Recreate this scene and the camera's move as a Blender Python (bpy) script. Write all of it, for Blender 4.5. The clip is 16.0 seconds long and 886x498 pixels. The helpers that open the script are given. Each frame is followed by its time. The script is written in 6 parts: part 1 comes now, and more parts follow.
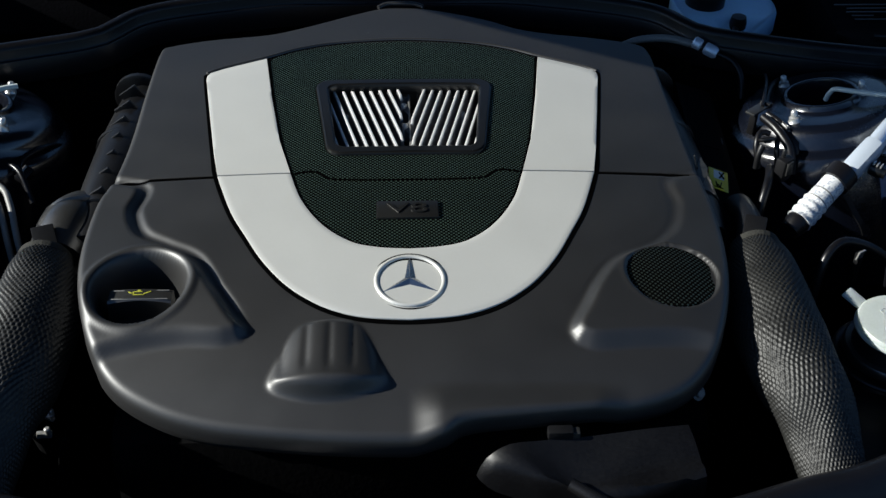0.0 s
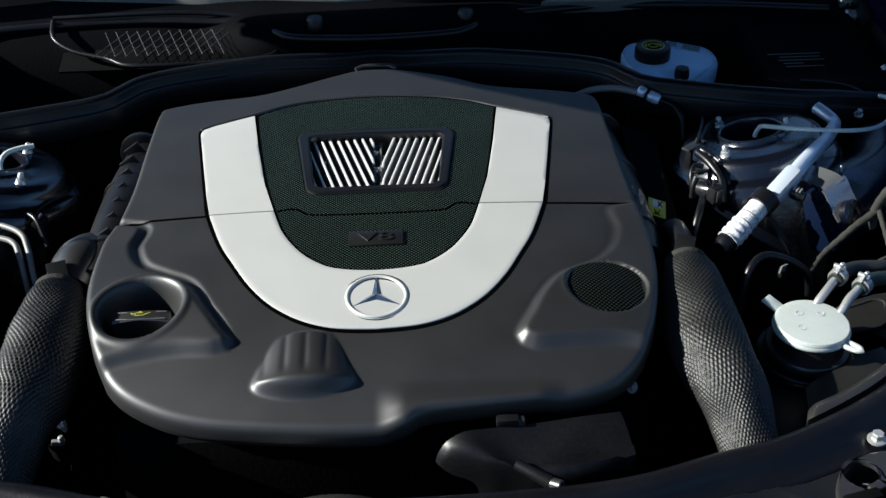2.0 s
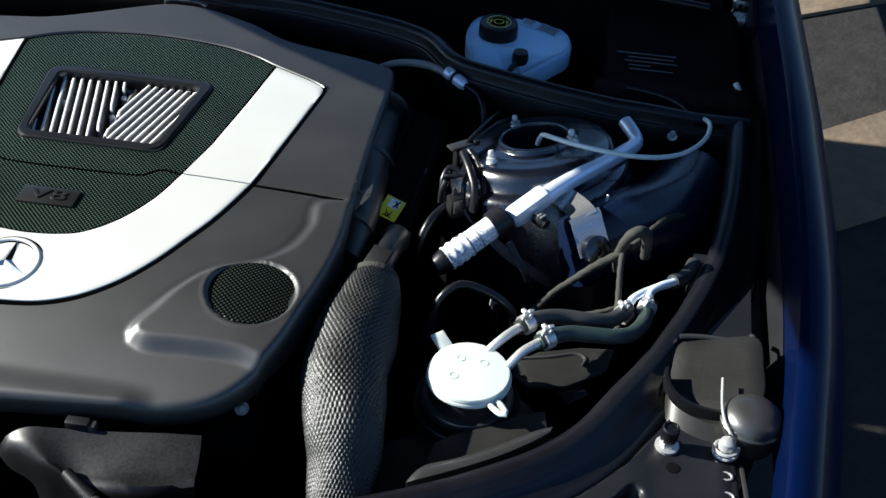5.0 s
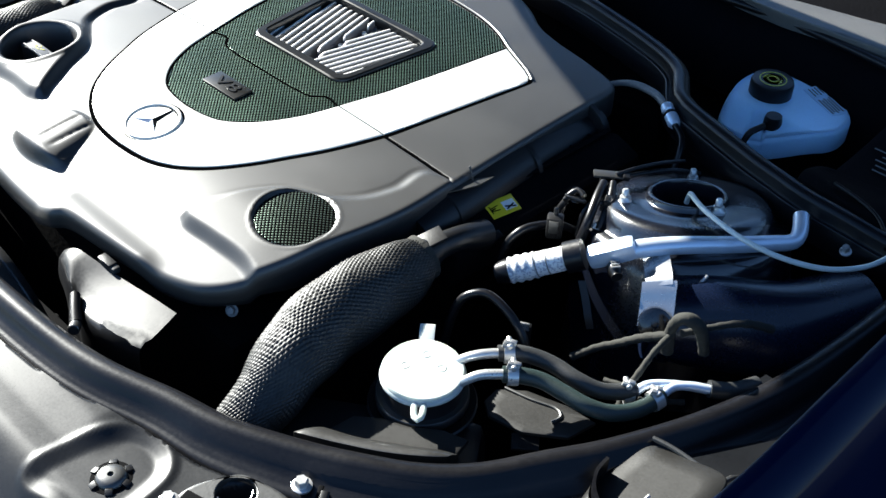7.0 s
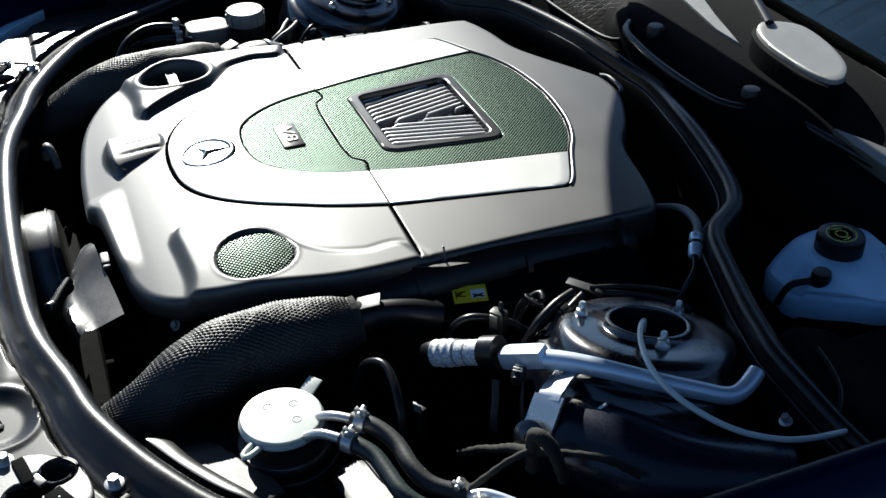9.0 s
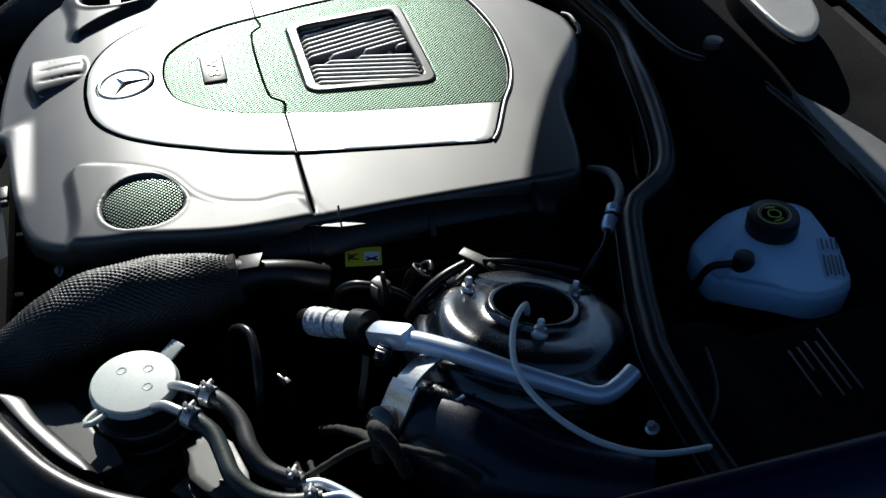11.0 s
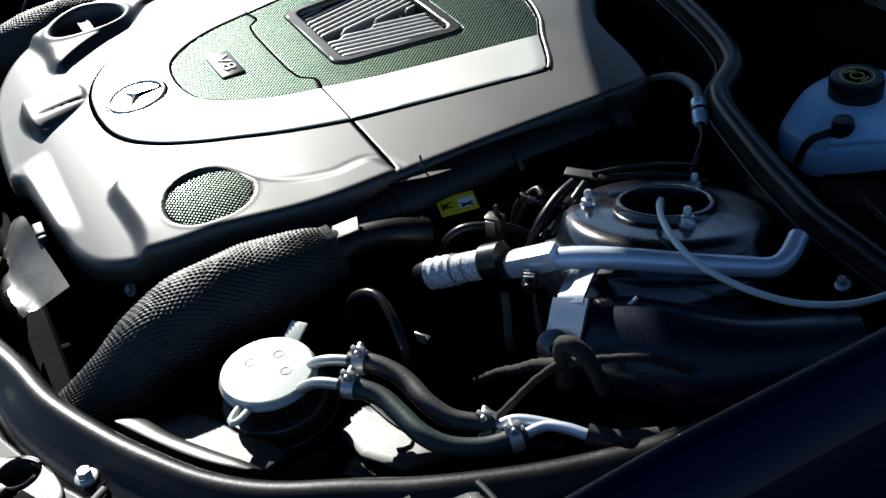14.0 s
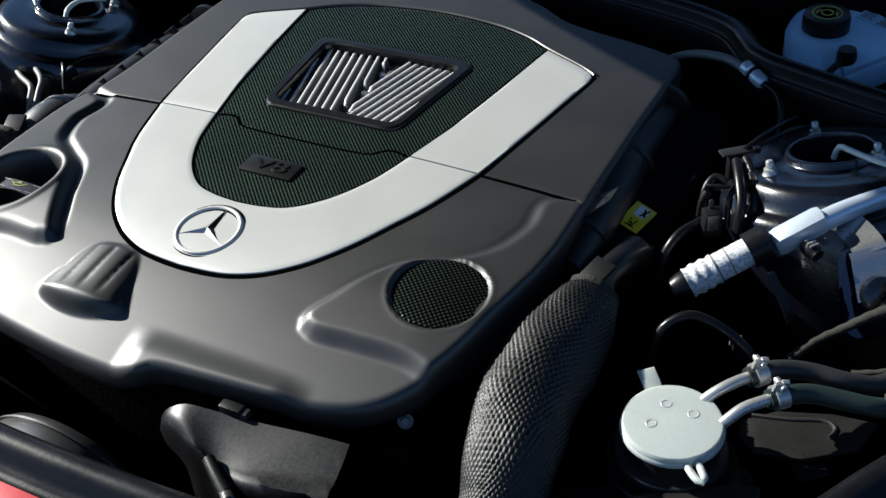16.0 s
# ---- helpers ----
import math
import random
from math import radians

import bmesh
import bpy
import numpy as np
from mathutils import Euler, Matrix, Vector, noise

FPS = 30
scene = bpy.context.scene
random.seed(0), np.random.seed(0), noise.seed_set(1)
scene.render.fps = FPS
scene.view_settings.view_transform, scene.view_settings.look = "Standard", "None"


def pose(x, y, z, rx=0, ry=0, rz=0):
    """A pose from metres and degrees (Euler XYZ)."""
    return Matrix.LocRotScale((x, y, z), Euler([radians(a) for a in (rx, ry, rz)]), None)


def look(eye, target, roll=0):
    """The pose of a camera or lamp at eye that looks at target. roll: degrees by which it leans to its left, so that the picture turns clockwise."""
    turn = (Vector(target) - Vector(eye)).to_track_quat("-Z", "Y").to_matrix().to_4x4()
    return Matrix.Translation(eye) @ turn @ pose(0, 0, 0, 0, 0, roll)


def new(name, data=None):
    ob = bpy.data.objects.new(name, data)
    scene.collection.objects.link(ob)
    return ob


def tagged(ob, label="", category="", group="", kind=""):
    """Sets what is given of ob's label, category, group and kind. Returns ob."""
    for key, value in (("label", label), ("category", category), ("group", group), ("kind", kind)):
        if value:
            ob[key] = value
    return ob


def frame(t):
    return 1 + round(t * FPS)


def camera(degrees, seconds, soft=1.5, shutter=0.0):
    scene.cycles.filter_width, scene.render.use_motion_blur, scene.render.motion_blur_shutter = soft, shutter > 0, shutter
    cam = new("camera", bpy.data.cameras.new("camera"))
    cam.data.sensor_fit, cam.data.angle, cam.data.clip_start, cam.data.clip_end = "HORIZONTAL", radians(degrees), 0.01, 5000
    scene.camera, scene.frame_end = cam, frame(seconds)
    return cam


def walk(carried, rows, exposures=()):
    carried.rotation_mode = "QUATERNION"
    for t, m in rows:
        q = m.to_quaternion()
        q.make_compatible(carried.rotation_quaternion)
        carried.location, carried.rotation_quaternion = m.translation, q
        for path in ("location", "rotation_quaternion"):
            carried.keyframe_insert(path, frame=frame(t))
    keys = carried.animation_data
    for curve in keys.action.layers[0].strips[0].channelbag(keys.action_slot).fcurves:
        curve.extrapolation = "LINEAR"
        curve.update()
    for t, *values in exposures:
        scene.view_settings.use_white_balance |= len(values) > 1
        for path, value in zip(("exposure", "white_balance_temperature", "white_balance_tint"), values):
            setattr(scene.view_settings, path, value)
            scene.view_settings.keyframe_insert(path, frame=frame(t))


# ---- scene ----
# ---- camera and its way ----
cam = camera(42.8, 16.0)
METRES, EYE, TILT, LEAN, TURN = 3.25, 1.6, -39.0, -1.0, -2.6
ROWS = [
    (0.0, 0.0, 0.0, 0.0, 0.0, 0.0, -0.0),
    (0.5, 0.0023, -0.0212, -0.0186, 0.6, 3.42, 0.11),
    (1.0, 0.0013, -0.0303, -0.0221, 0.25, 5.05, 0.6),
    (1.5, 0.0042, -0.0361, -0.0216, 0.33, 5.67, 1.31),
    (2.0, 0.0171, -0.0453, -0.02, 0.81, 4.02, 1.66),
    (2.5, 0.0366, -0.0465, -0.0129, -0.38, 3.48, 0.93),
    (3.0, 0.0467, -0.0419, -0.008, -0.66, 1.12, 0.64),
    (3.5, 0.05, -0.0284, 0.0023, -2.6, 0.87, 0.58),
    (4.0, 0.0729, -0.0188, 0.0052, -1.99, 1.24, -0.82),
    (4.5, 0.1194, -0.0104, 0.0115, 2.54, 1.24, -4.04),
    (4.7, 0.1377, -0.0074, 0.0140, 4.35, 0.40, -5.67),
    (6.8, 0.2774, 0.0564, 0.0568, 33.02, -8.15, -24.85),
    (7.0, 0.3032, 0.062, 0.0635, 39.28, -10.43, -27.99),
    (7.5, 0.3574, 0.0755, 0.0751, 48.38, -13.34, -32.34),
    (8.0, 0.3778, 0.1023, 0.0903, 55.17, -15.09, -34.94),
    (8.5, 0.3867, 0.1411, 0.1136, 63.28, -19.15, -36.51),
    (9.0, 0.3882, 0.1681, 0.1317, 67.17, -19.05, -35.41),
    (9.5, 0.397, 0.2067, 0.1585, 74.92, -23.32, -36.89),
    (10.0, 0.3997, 0.2215, 0.1758, 77.13, -26.53, -34.55),
    (10.2, 0.3972, 0.2225, 0.1783, 76.46, -27.04, -35.08),
    (12.3, 0.3461, 0.1996, 0.1715, 68.86, -29.96, -35.12),
    (12.5, 0.3464, 0.1963, 0.1633, 65.82, -27.29, -34.65),
    (13.0, 0.3529, 0.2009, 0.146, 64.83, -24.03, -32.52),
    (13.5, 0.3615, 0.2076, 0.1267, 63.66, -21.02, -29.71),
    (14.0, 0.3557, 0.1915, 0.1062, 61.67, -18.75, -27.72),
    (14.5, 0.3325, 0.1495, 0.0772, 51.86, -14.49, -27.71),
    (15.0, 0.2962, 0.1124, 0.0538, 46.33, -11.41, -23.24),
    (15.5, 0.245, 0.0917, 0.033, 32.99, -5.9, -18.57),
    (16.0, 0.1986, 0.0607, 0.0262, 27.83, -4.41, -13.53),
]
START = pose(-0.0185, -0.80, EYE, TILT, LEAN, TURN)
EXPOSURES = [(t, e, 6020, 8) for t, e in ((0.0, 1.0), (1.0, 1.22), (2.0, 1.4), (3.0, 1.7), (4.5, 1.95), (7.0, 2.52), (7.5, 2.56), (8.0, 2.26), (8.5, 1.68), (9.0, 1.3), (9.5, 1.0), (10.2, 0.85), (12.3, 0.95), (13.0, 1.1), (14.0, 1.25), (15.0, 1.2), (16.0, 1.26))]
walk(cam, [(t, START @ pose(METRES * x, METRES * y, METRES * z, 90 + pitch, roll, yaw)) for t, x, y, z, yaw, pitch, roll in ROWS], EXPOSURES)

# ---- daylight: a low sun from the car's rear right side, clear sky ----
SUN_DIR = Vector((-0.894, 0.045, 0.446)).normalized()
SUN_POWER, SKY_POWER = 4.6, 0.045
world = bpy.data.worlds.new("sky")
scene.world = world
world.use_nodes = True
wn = world.node_tree.nodes
sky = wn.new("ShaderNodeTexSky")
sky.sky_type, sky.sun_disc = "NISHITA", False
sky.air_density, sky.dust_density, sky.ozone_density = 1.0, 0.3, 5.0
sky.sun_elevation = math.asin(SUN_DIR.z)
sky.sun_rotation = math.atan2(SUN_DIR.x, SUN_DIR.y)
wn["Background"].inputs["Strength"].default_value = SKY_POWER
world.node_tree.links.new(sky.outputs[0], wn["Background"].inputs["Color"])
sun = new("sun", bpy.data.lights.new("sun", "SUN"))
sun.data.energy, sun.data.angle, sun.data.color = SUN_POWER, radians(0.5), (1.0, 0.94, 0.82)
sun.matrix_world = look((0, 0, 5), Vector((0, 0, 5)) - SUN_DIR)


# ---- materials ----
def material(name, base, rough=0.5, metal=0.0, spread=0.18, grain=0.0, grain_size=0.0008, wear=0.1, spec=0.5, coat=0.0, dust=0.0):
    """A surface with colour varying at two scales, uneven gloss and a fine relief."""
    m = bpy.data.materials.new(name)
    m.use_nodes = True
    n, l = m.node_tree.nodes, m.node_tree.links
    b = n["Principled BSDF"]
    co = n.new("ShaderNodeTexCoord")
    big, fine = n.new("ShaderNodeTexNoise"), n.new("ShaderNodeTexNoise")
    big.inputs["Scale"].default_value, big.inputs["Detail"].default_value = 14, 6
    fine.inputs["Scale"].default_value, fine.inputs["Detail"].default_value = 1 / max(grain_size, 1e-4) / 3, 3
    for t in (big, fine):
        l.new(co.outputs["Object"], t.inputs["Vector"])
    mixed = n.new("ShaderNodeMath")
    mixed.operation = "MULTIPLY_ADD"
    l.new(fine.outputs["Fac"], mixed.inputs[0])
    mixed.inputs[1].default_value = 0.5
    l.new(big.outputs["Fac"], mixed.inputs[2])
    ramp = n.new("ShaderNodeMapRange")
    ramp.inputs["From Min"].default_value, ramp.inputs["From Max"].default_value = 0.45, 1.05
    l.new(mixed.outputs[0], ramp.inputs["Value"])
    col = n.new("ShaderNodeMix")
    col.data_type = "RGBA"
    lo = [c * (1 - spread) for c in base]
    hi = [min(1, c * (1 + spread) + dust) for c in base]
    col.inputs[6].default_value, col.inputs[7].default_value = (*lo, 1), (*hi, 1)
    l.new(ramp.outputs[0], col.inputs[0])
    l.new(col.outputs[2], b.inputs["Base Color"])
    gloss = n.new("ShaderNodeMapRange")
    gloss.inputs["To Min"].default_value, gloss.inputs["To Max"].default_value = max(0.02, rough - wear / 2), min(1, rough + wear / 2)
    l.new(ramp.outputs[0], gloss.inputs["Value"])
    l.new(gloss.outputs[0], b.inputs["Roughness"])
    b.inputs["Metallic"].default_value = metal
    b.inputs["Specular IOR Level"].default_value = spec
    b.inputs["Coat Weight"].default_value = coat
    b.inputs["Coat Roughness"].default_value = 0.04
    if grain > 0:
        bump = n.new("ShaderNodeBump")
        bump.inputs["Strength"].default_value, bump.inputs["Distance"].default_value = grain, grain_size * 0.6
        l.new(fine.outputs["Fac"], bump.inputs["Height"])
        l.new(bump.outputs[0], b.inputs["Normal"])
    return m


def perforated(name, base, pitch, tint=(0.55, 1.0, 0.68), shine=1.0):
    """Black sheet with a regular pattern of fine holes, in rows turned by 45 degrees."""
    m = material(name, base, 0.37, 0.0, spec=0.3)
    n, l = m.node_tree.nodes, m.node_tree.links
    b = n["Principled BSDF"]
    co = n.new("ShaderNodeTexCoord")
    sep = n.new("ShaderNodeSeparateXYZ")
    l.new(co.outputs["Object"], sep.inputs[0])

    def op(kind, a, c=None):
        node = n.new("ShaderNodeMath")
        node.operation = kind
        for i, v in enumerate((a, c)):
            if v is None:
                continue
            if isinstance(v, (int, float)):
                node.inputs[i].default_value = v
            else:
                l.new(v, node.inputs[i])
        return node.outputs[0]

    k = 2 * math.pi / pitch * 0.7071
    u = op("MULTIPLY", op("ADD", sep.outputs[0], sep.outputs[1]), k)
    v = op("MULTIPLY", op("SUBTRACT", sep.outputs[0], sep.outputs[1]), k)
    h = op("ADD", op("COSINE", u), op("COSINE", v))
    hole = n.new("ShaderNodeMapRange")
    hole.inputs["From Min"].default_value, hole.inputs["From Max"].default_value = -1.25, -0.35
    l.new(h, hole.inputs["Value"])
    web = op("SUBTRACT", 1.0, hole.outputs[0])
    old = b.inputs["Base Color"].links[0].from_socket
    mix = n.new("ShaderNodeMix")
    mix.data_type = "RGBA"
    l.new(web, mix.inputs[0])
    mix.inputs[6].default_value = (0.002, 0.002, 0.002, 1)
    l.new(old, mix.inputs[7])
    l.new(mix.outputs[2], b.inputs["Base Color"])
    l.new(op("MULTIPLY", web, shine), b.inputs["Specular IOR Level"])
    b.inputs["IOR"].default_value = 1.9
    b.inputs["Specular Tint"].default_value = (*tint, 1)
    bump = n.new("ShaderNodeBump")
    bump.inputs["Strength"].default_value, bump.inputs["Distance"].default_value = 0.2, pitch * 0.3
    l.new(web, bump.inputs["Height"])
    l.new(bump.outputs[0], b.inputs["Normal"])
    return m


M_COVER = material("black_grained_plastic", (0.0056, 0.0054, 0.0056), 0.50, grain=0.09, grain_size=0.0006, wear=0.06, dust=0.0010, spec=0.92)
M_SILVER = material("silver_painted_plastic", (0.56, 0.56, 0.53), 0.42, 0.35, spread=0.03, grain=0.06, wear=0.05)
M_GUIDE = material("satin_black_plastic", (0.0022, 0.0023, 0.0030), 0.40, grain=0.06, grain_size=0.001, wear=0.2, dust=0.0004, spec=0.30)
M_MESH = perforated("perforated_black_sheet", (0.029, 0.043, 0.035), 0.0034, (0.60, 1.0, 0.72))
M_GRILLE = perforated("black_speaker_mesh", (0.012, 0.014, 0.0127), 0.0036, (0.66, 1.0, 0.76), 0.6)
M_FRAME = material("satin_black_frame", (0.006, 0.006, 0.006), 0.30, wear=0.06, spec=0.45)
# one metal in two tones: lightened where lit, darkened where shaded
M_ALU = material("lit_top_aluminium", (0.58, 0.58, 0.57), 0.45, 0.15, spread=0.12, grain=0.2, grain_size=0.002)
M_CAST = material("shaded_cast_aluminium", (0.17, 0.17, 0.175), 0.55, 0.15, spread=0.25, grain=0.4, grain_size=0.0015)
# blue in the pipe's base colour stands in for reflected sky
M_PIPE = material("sky_tinted_brushed_aluminium", (0.62, 0.70, 0.81), 0.32, 0.5, spread=0.06)
M_CHROME = material("satin_chrome", (0.44, 0.45, 0.46), 0.22, 1.0, spread=0.03, wear=0.05)
M_BADGE = material("brushed_silver_badge", (0.40, 0.41, 0.42), 0.34, 0.6, spread=0.05)
M_RUBBER = material("black_rubber", (0.0034, 0.0034, 0.0046), 0.34, grain=0.15, grain_size=0.0012, wear=0.14, dust=0.0012, spec=0.32)
M_HOSE = material("ribbed_hose_rubber", (0.014, 0.015, 0.015), 0.5, grain=0.3, grain_size=0.001, dust=0.004)
M_KNIT = material("woven_textile_sleeve", (0.0095, 0.0095, 0.0088), 0.5, spread=0.5, grain=0.6, grain_size=0.0009, spec=0.42)
M_PLASTIC = material("black_plastic", (0.0045, 0.0045, 0.0052), 0.40, grain=0.2, wear=0.12, dust=0.002, spec=0.36)
# near-black base puts the shade of bay and hollows into the colour
M_DARK = material("shade_and_ink_black", (0.0018, 0.0018, 0.0021), 0.85, grain=0.3, grain_size=0.002, dust=0.0015, spec=0.04)
M_PAINT = material("black_body_paint", (0.0066, 0.0072, 0.0085), 0.38, wear=0.12, coat=0.02, dust=0.0015, spec=0.24)
M_FENDER = material("dark_blue_metallic_paint", (0.0005, 0.0031, 0.019), 0.34, 0.1, spread=0.08, wear=0.05, coat=0.14, spec=0.05)
M_TOWER = material("black_lacquered_sheet_metal", (0.0022, 0.0032, 0.0070), 0.23, wear=0.2, coat=0.3, spec=0.8)
M_WHITE = material("milky_white_plastic", (0.42, 0.455, 0.435), 0.38, spread=0.12, grain=0.1)
M_TANK = material("translucent_tank_plastic", (0.44, 0.67, 0.87), 0.35, spread=0.08)
M_LINE = material("clear_washer_line", (0.55, 0.60, 0.58), 0.3, spread=0.06)
M_ZINC = material("zinc_plated_steel", (0.50, 0.50, 0.49), 0.30, 0.65, spread=0.12, grain=0.2)
M_YELLOW = material("yellow_sticker", (0.62, 0.50, 0.02), 0.4, spread=0.05)
M_GREEN = material("yellow_green_print", (0.36, 0.36, 0.03), 0.5, spread=0.1)
M_LABEL = material("white_print", (0.7, 0.7, 0.68), 0.5, spread=0.08)
M_RED = material("red_sticker", (0.45, 0.03, 0.035), 0.4, spread=0.08)
M_TAPE = material("grey_cloth_tape", (0.020, 0.020, 0.017), 0.85, spread=0.5, grain=1.0, grain_size=0.002, spec=0.3)
M_SHIELD = material("grey_heat_shield", (0.17, 0.17, 0.165), 0.55, 0.2, spread=0.12, grain=0.3)
# near-black base puts shade into the plastic of cowl and bay boxes
M_COWL = material("shaded_cowl_plastic", (0.0024, 0.0025, 0.0034), 0.7, spread=0.3, grain=0.3, grain_size=0.0015, dust=0.0003, spec=0.02)
M_ASPHALT = material("asphalt", (0.020, 0.019, 0.018), 0.95, spread=0.35, grain=0.8, grain_size=0.006, spec=0.1)
M_SHEET = material("grey_primed_sheet", (0.017, 0.017, 0.016), 0.38, spread=0.15, grain=0.15, wear=0.12, spec=0.9)
M_EARTH = material("trodden_brown_earth", (0.075, 0.054, 0.034), 0.95, spread=0.3, grain=0.8, grain_size=0.008)
M_KERB = material("pale_kerb_stone", (0.12, 0.115, 0.10), 0.9, spread=0.25, grain=0.6, grain_size=0.004)
# pale grey stands in for sunlight on the cowl and the wiper arm
M_PALE = material("sunlit_cowl_plastic", (0.19, 0.19, 0.178), 0.40, spread=0.12, grain=0.08, grain_size=0.0015, spec=0.6)
# flat black that stands in for shade in gaps, seams and grooves
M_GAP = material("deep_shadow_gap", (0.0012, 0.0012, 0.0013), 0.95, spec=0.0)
M_GLOSS = material("glossy_black_plastic", (0.015, 0.0145, 0.0135), 0.38, spec=1.0, grain=0.06, wear=0.16, coat=0.25)
M_STEEL = material("bright_bent_steel", (0.40, 0.41, 0.42), 0.26, 0.85, spread=0.08, grain=0.1, wear=0.1)
# mid grey stands in for weaker sunlight on the cowl
M_STRIP = material("half_lit_cowl_plastic", (0.060, 0.059, 0.055), 0.42, spread=0.2, grain=0.1, grain_size=0.0015, spec=0.7)
M_BLACKCHROME = material("dark_satin_chrome", (0.045, 0.045, 0.044), 0.32, 0.8, spread=0.08, wear=0.1)
M_HOSE_GREEN = material("greenish_hose_rubber", (0.010, 0.020, 0.018), 0.45, grain=0.3, grain_size=0.001, dust=0.003)
M_CAN = material("dark_blue_lacquer", (0.0020, 0.0052, 0.0175), 0.27, wear=0.12, spec=0.55)
M_LAMP = material("satin_lamp_plastic", (0.010, 0.0096, 0.0088), 0.46, spec=0.34, grain=0.05, wear=0.16)
M_WIRE = material("dull_grey_wire", (0.075, 0.075, 0.072), 0.45, 0.3, spread=0.15)
M_FELT = material("hood_insulation_felt", (0.02, 0.02, 0.02), 0.95, spread=0.3, grain=0.6, grain_size=0.003)


def printed(name, base, ink):
    """Pale sleeve with worn rows of grey print."""
    m = material(name, base, 0.45, spread=0.06, grain=0.15)
    n, l = m.node_tree.nodes, m.node_tree.links
    b = n["Principled BSDF"]
    old = b.inputs["Base Color"].links[0].from_socket
    co, cells, pick, mix = n.new("ShaderNodeTexCoord"), n.new("ShaderNodeTexVoronoi"), n.new("ShaderNodeMapRange"), n.new("ShaderNodeMix")
    cells.inputs["Scale"].default_value = 520
    l.new(co.outputs["Object"], cells.inputs["Vector"])
    pick.inputs["From Min"].default_value, pick.inputs["From Max"].default_value = 0.62, 0.70
    sep = n.new("ShaderNodeSeparateColor")
    l.new(cells.outputs["Color"], sep.inputs[0])
    l.new(sep.outputs[0], pick.inputs["Value"])
    mix.data_type = "RGBA"
    l.new(pick.outputs[0], mix.inputs[0])
    l.new(old, mix.inputs[6])
    mix.inputs[7].default_value = (*ink, 1)
    l.new(mix.outputs[2], b.inputs["Base Color"])
    return m


M_PRINT = printed("printed_white_sleeve", (0.62, 0.63, 0.63), (0.34, 0.36, 0.41))


def clear_glass(name, tint, rough):
    m = bpy.data.materials.new(name)
    m.use_nodes = True
    b = m.node_tree.nodes["Principled BSDF"]
    b.inputs["Base Color"].default_value = (*tint, 1)
    b.inputs["Roughness"].default_value = rough
    b.inputs["Transmission Weight"].default_value = 1.0
    b.inputs["IOR"].default_value = 1.45
    return m


M_GLASS = clear_glass("windscreen_glass", (0.75, 0.85, 0.8), 0.02)


def translucent(m, weight, depth):
    """Lets light spread inside a milky plastic."""
    b = m.node_tree.nodes["Principled BSDF"]
    b.inputs["Subsurface Weight"].default_value = weight
    b.inputs["Subsurface Radius"].default_value = (1.0, 1.0, 0.8)
    b.inputs["Subsurface Scale"].default_value = depth


translucent(M_WHITE, 0.7, 0.008)
translucent(M_TANK, 0.5, 0.012)


# ---- mesh helpers ----
def thing(name, label, category, group="", kind="", at=(0, 0, 0)):
    ob = new(name)
    ob.empty_display_size = 0.02
    ob.location = at
    return tagged(ob, label, category, group, kind)


def part(name, bm, mat, parent=None, label="", sharp=38, kind=""):
    """Links a bmesh as one mesh object under a thing or a part."""
    bmesh.ops.recalc_face_normals(bm, faces=bm.faces)
    limit = radians(sharp)
    for f in bm.faces:
        f.smooth = True
    for e in bm.edges:
        e.smooth = len(e.link_faces) == 2 and e.calc_face_angle(0) < limit
    me = bpy.data.meshes.new(name)
    bm.to_mesh(me)
    bm.free()
    me.materials.append(mat)
    ob = new(name, me)
    if parent:
        ob.parent = parent
        if parent.data is None:
            ob.matrix_parent_inverse = Matrix.Translation(-parent.location)
    return tagged(ob, label, kind=kind)


def single(name, bm, mat, label, category, group="", kind="", sharp=38):
    ob = part(name, bm, mat, None, label, sharp)
    return tagged(ob, "", category, group, kind)


def spline(pts, step=0.008, closed=False):
    """Catmull-Rom through the points, at about even steps."""
    p = [np.array(q, float) for q in pts]
    n = len(p)
    out = []
    for i in range(n if closed else n - 1):
        a, b, c, d = (p[(i - 1) % n], p[i], p[(i + 1) % n], p[(i + 2) % n]) if closed else (p[max(i - 1, 0)], p[i], p[i + 1], p[min(i + 2, n - 1)])
        k = max(1, int(np.linalg.norm(c - b) / step))
        for j in range(k):
            t = j / k
            out.append(0.5 * (2 * b + (c - a) * t + (2 * a - 5 * b + 4 * c - d) * t * t + (3 * b - a - 3 * c + d) * t ** 3))
    if not closed:
        out.append(p[-1])
    return np.array(out)


def frames_along(path, closed=False):
    """Tangent, side and up along a path, without twist."""
    n = len(path)
    t = np.array([path[(i + 1) % n] - path[i - 1] if closed or 0 < i < n - 1 else (path[1] - path[0] if i == 0 else path[-1] - path[-2]) for i in range(n)])
    t /= np.linalg.norm(t, axis=1)[:, None] + 1e-12
    s = np.cross(t[0], (0, 0, 1.0))
    if np.linalg.norm(s) < 0.2:
        s = np.cross(t[0], (0, 1.0, 0))
    side = []
    for i in range(n):
        s = s - t[i] * np.dot(s, t[i])
        s /= np.linalg.norm(s)
        side.append(s)
    side = np.array(side)
    return t, side, np.cross(side, t)


def loft(bm, rings, closed_ring=True, caps=True, closed_path=False):
    vs = [[bm.verts.new(tuple(p)) for p in r] for r in rings]
    n = len(vs[0])
    for i in range(len(vs) if closed_path else len(vs) - 1):
        a, b = vs[i], vs[(i + 1) % len(vs)]
        for j in range(n if closed_ring else n - 1):
            bm.faces.new((a[j], a[(j + 1) % n], b[(j + 1) % n], b[j]))
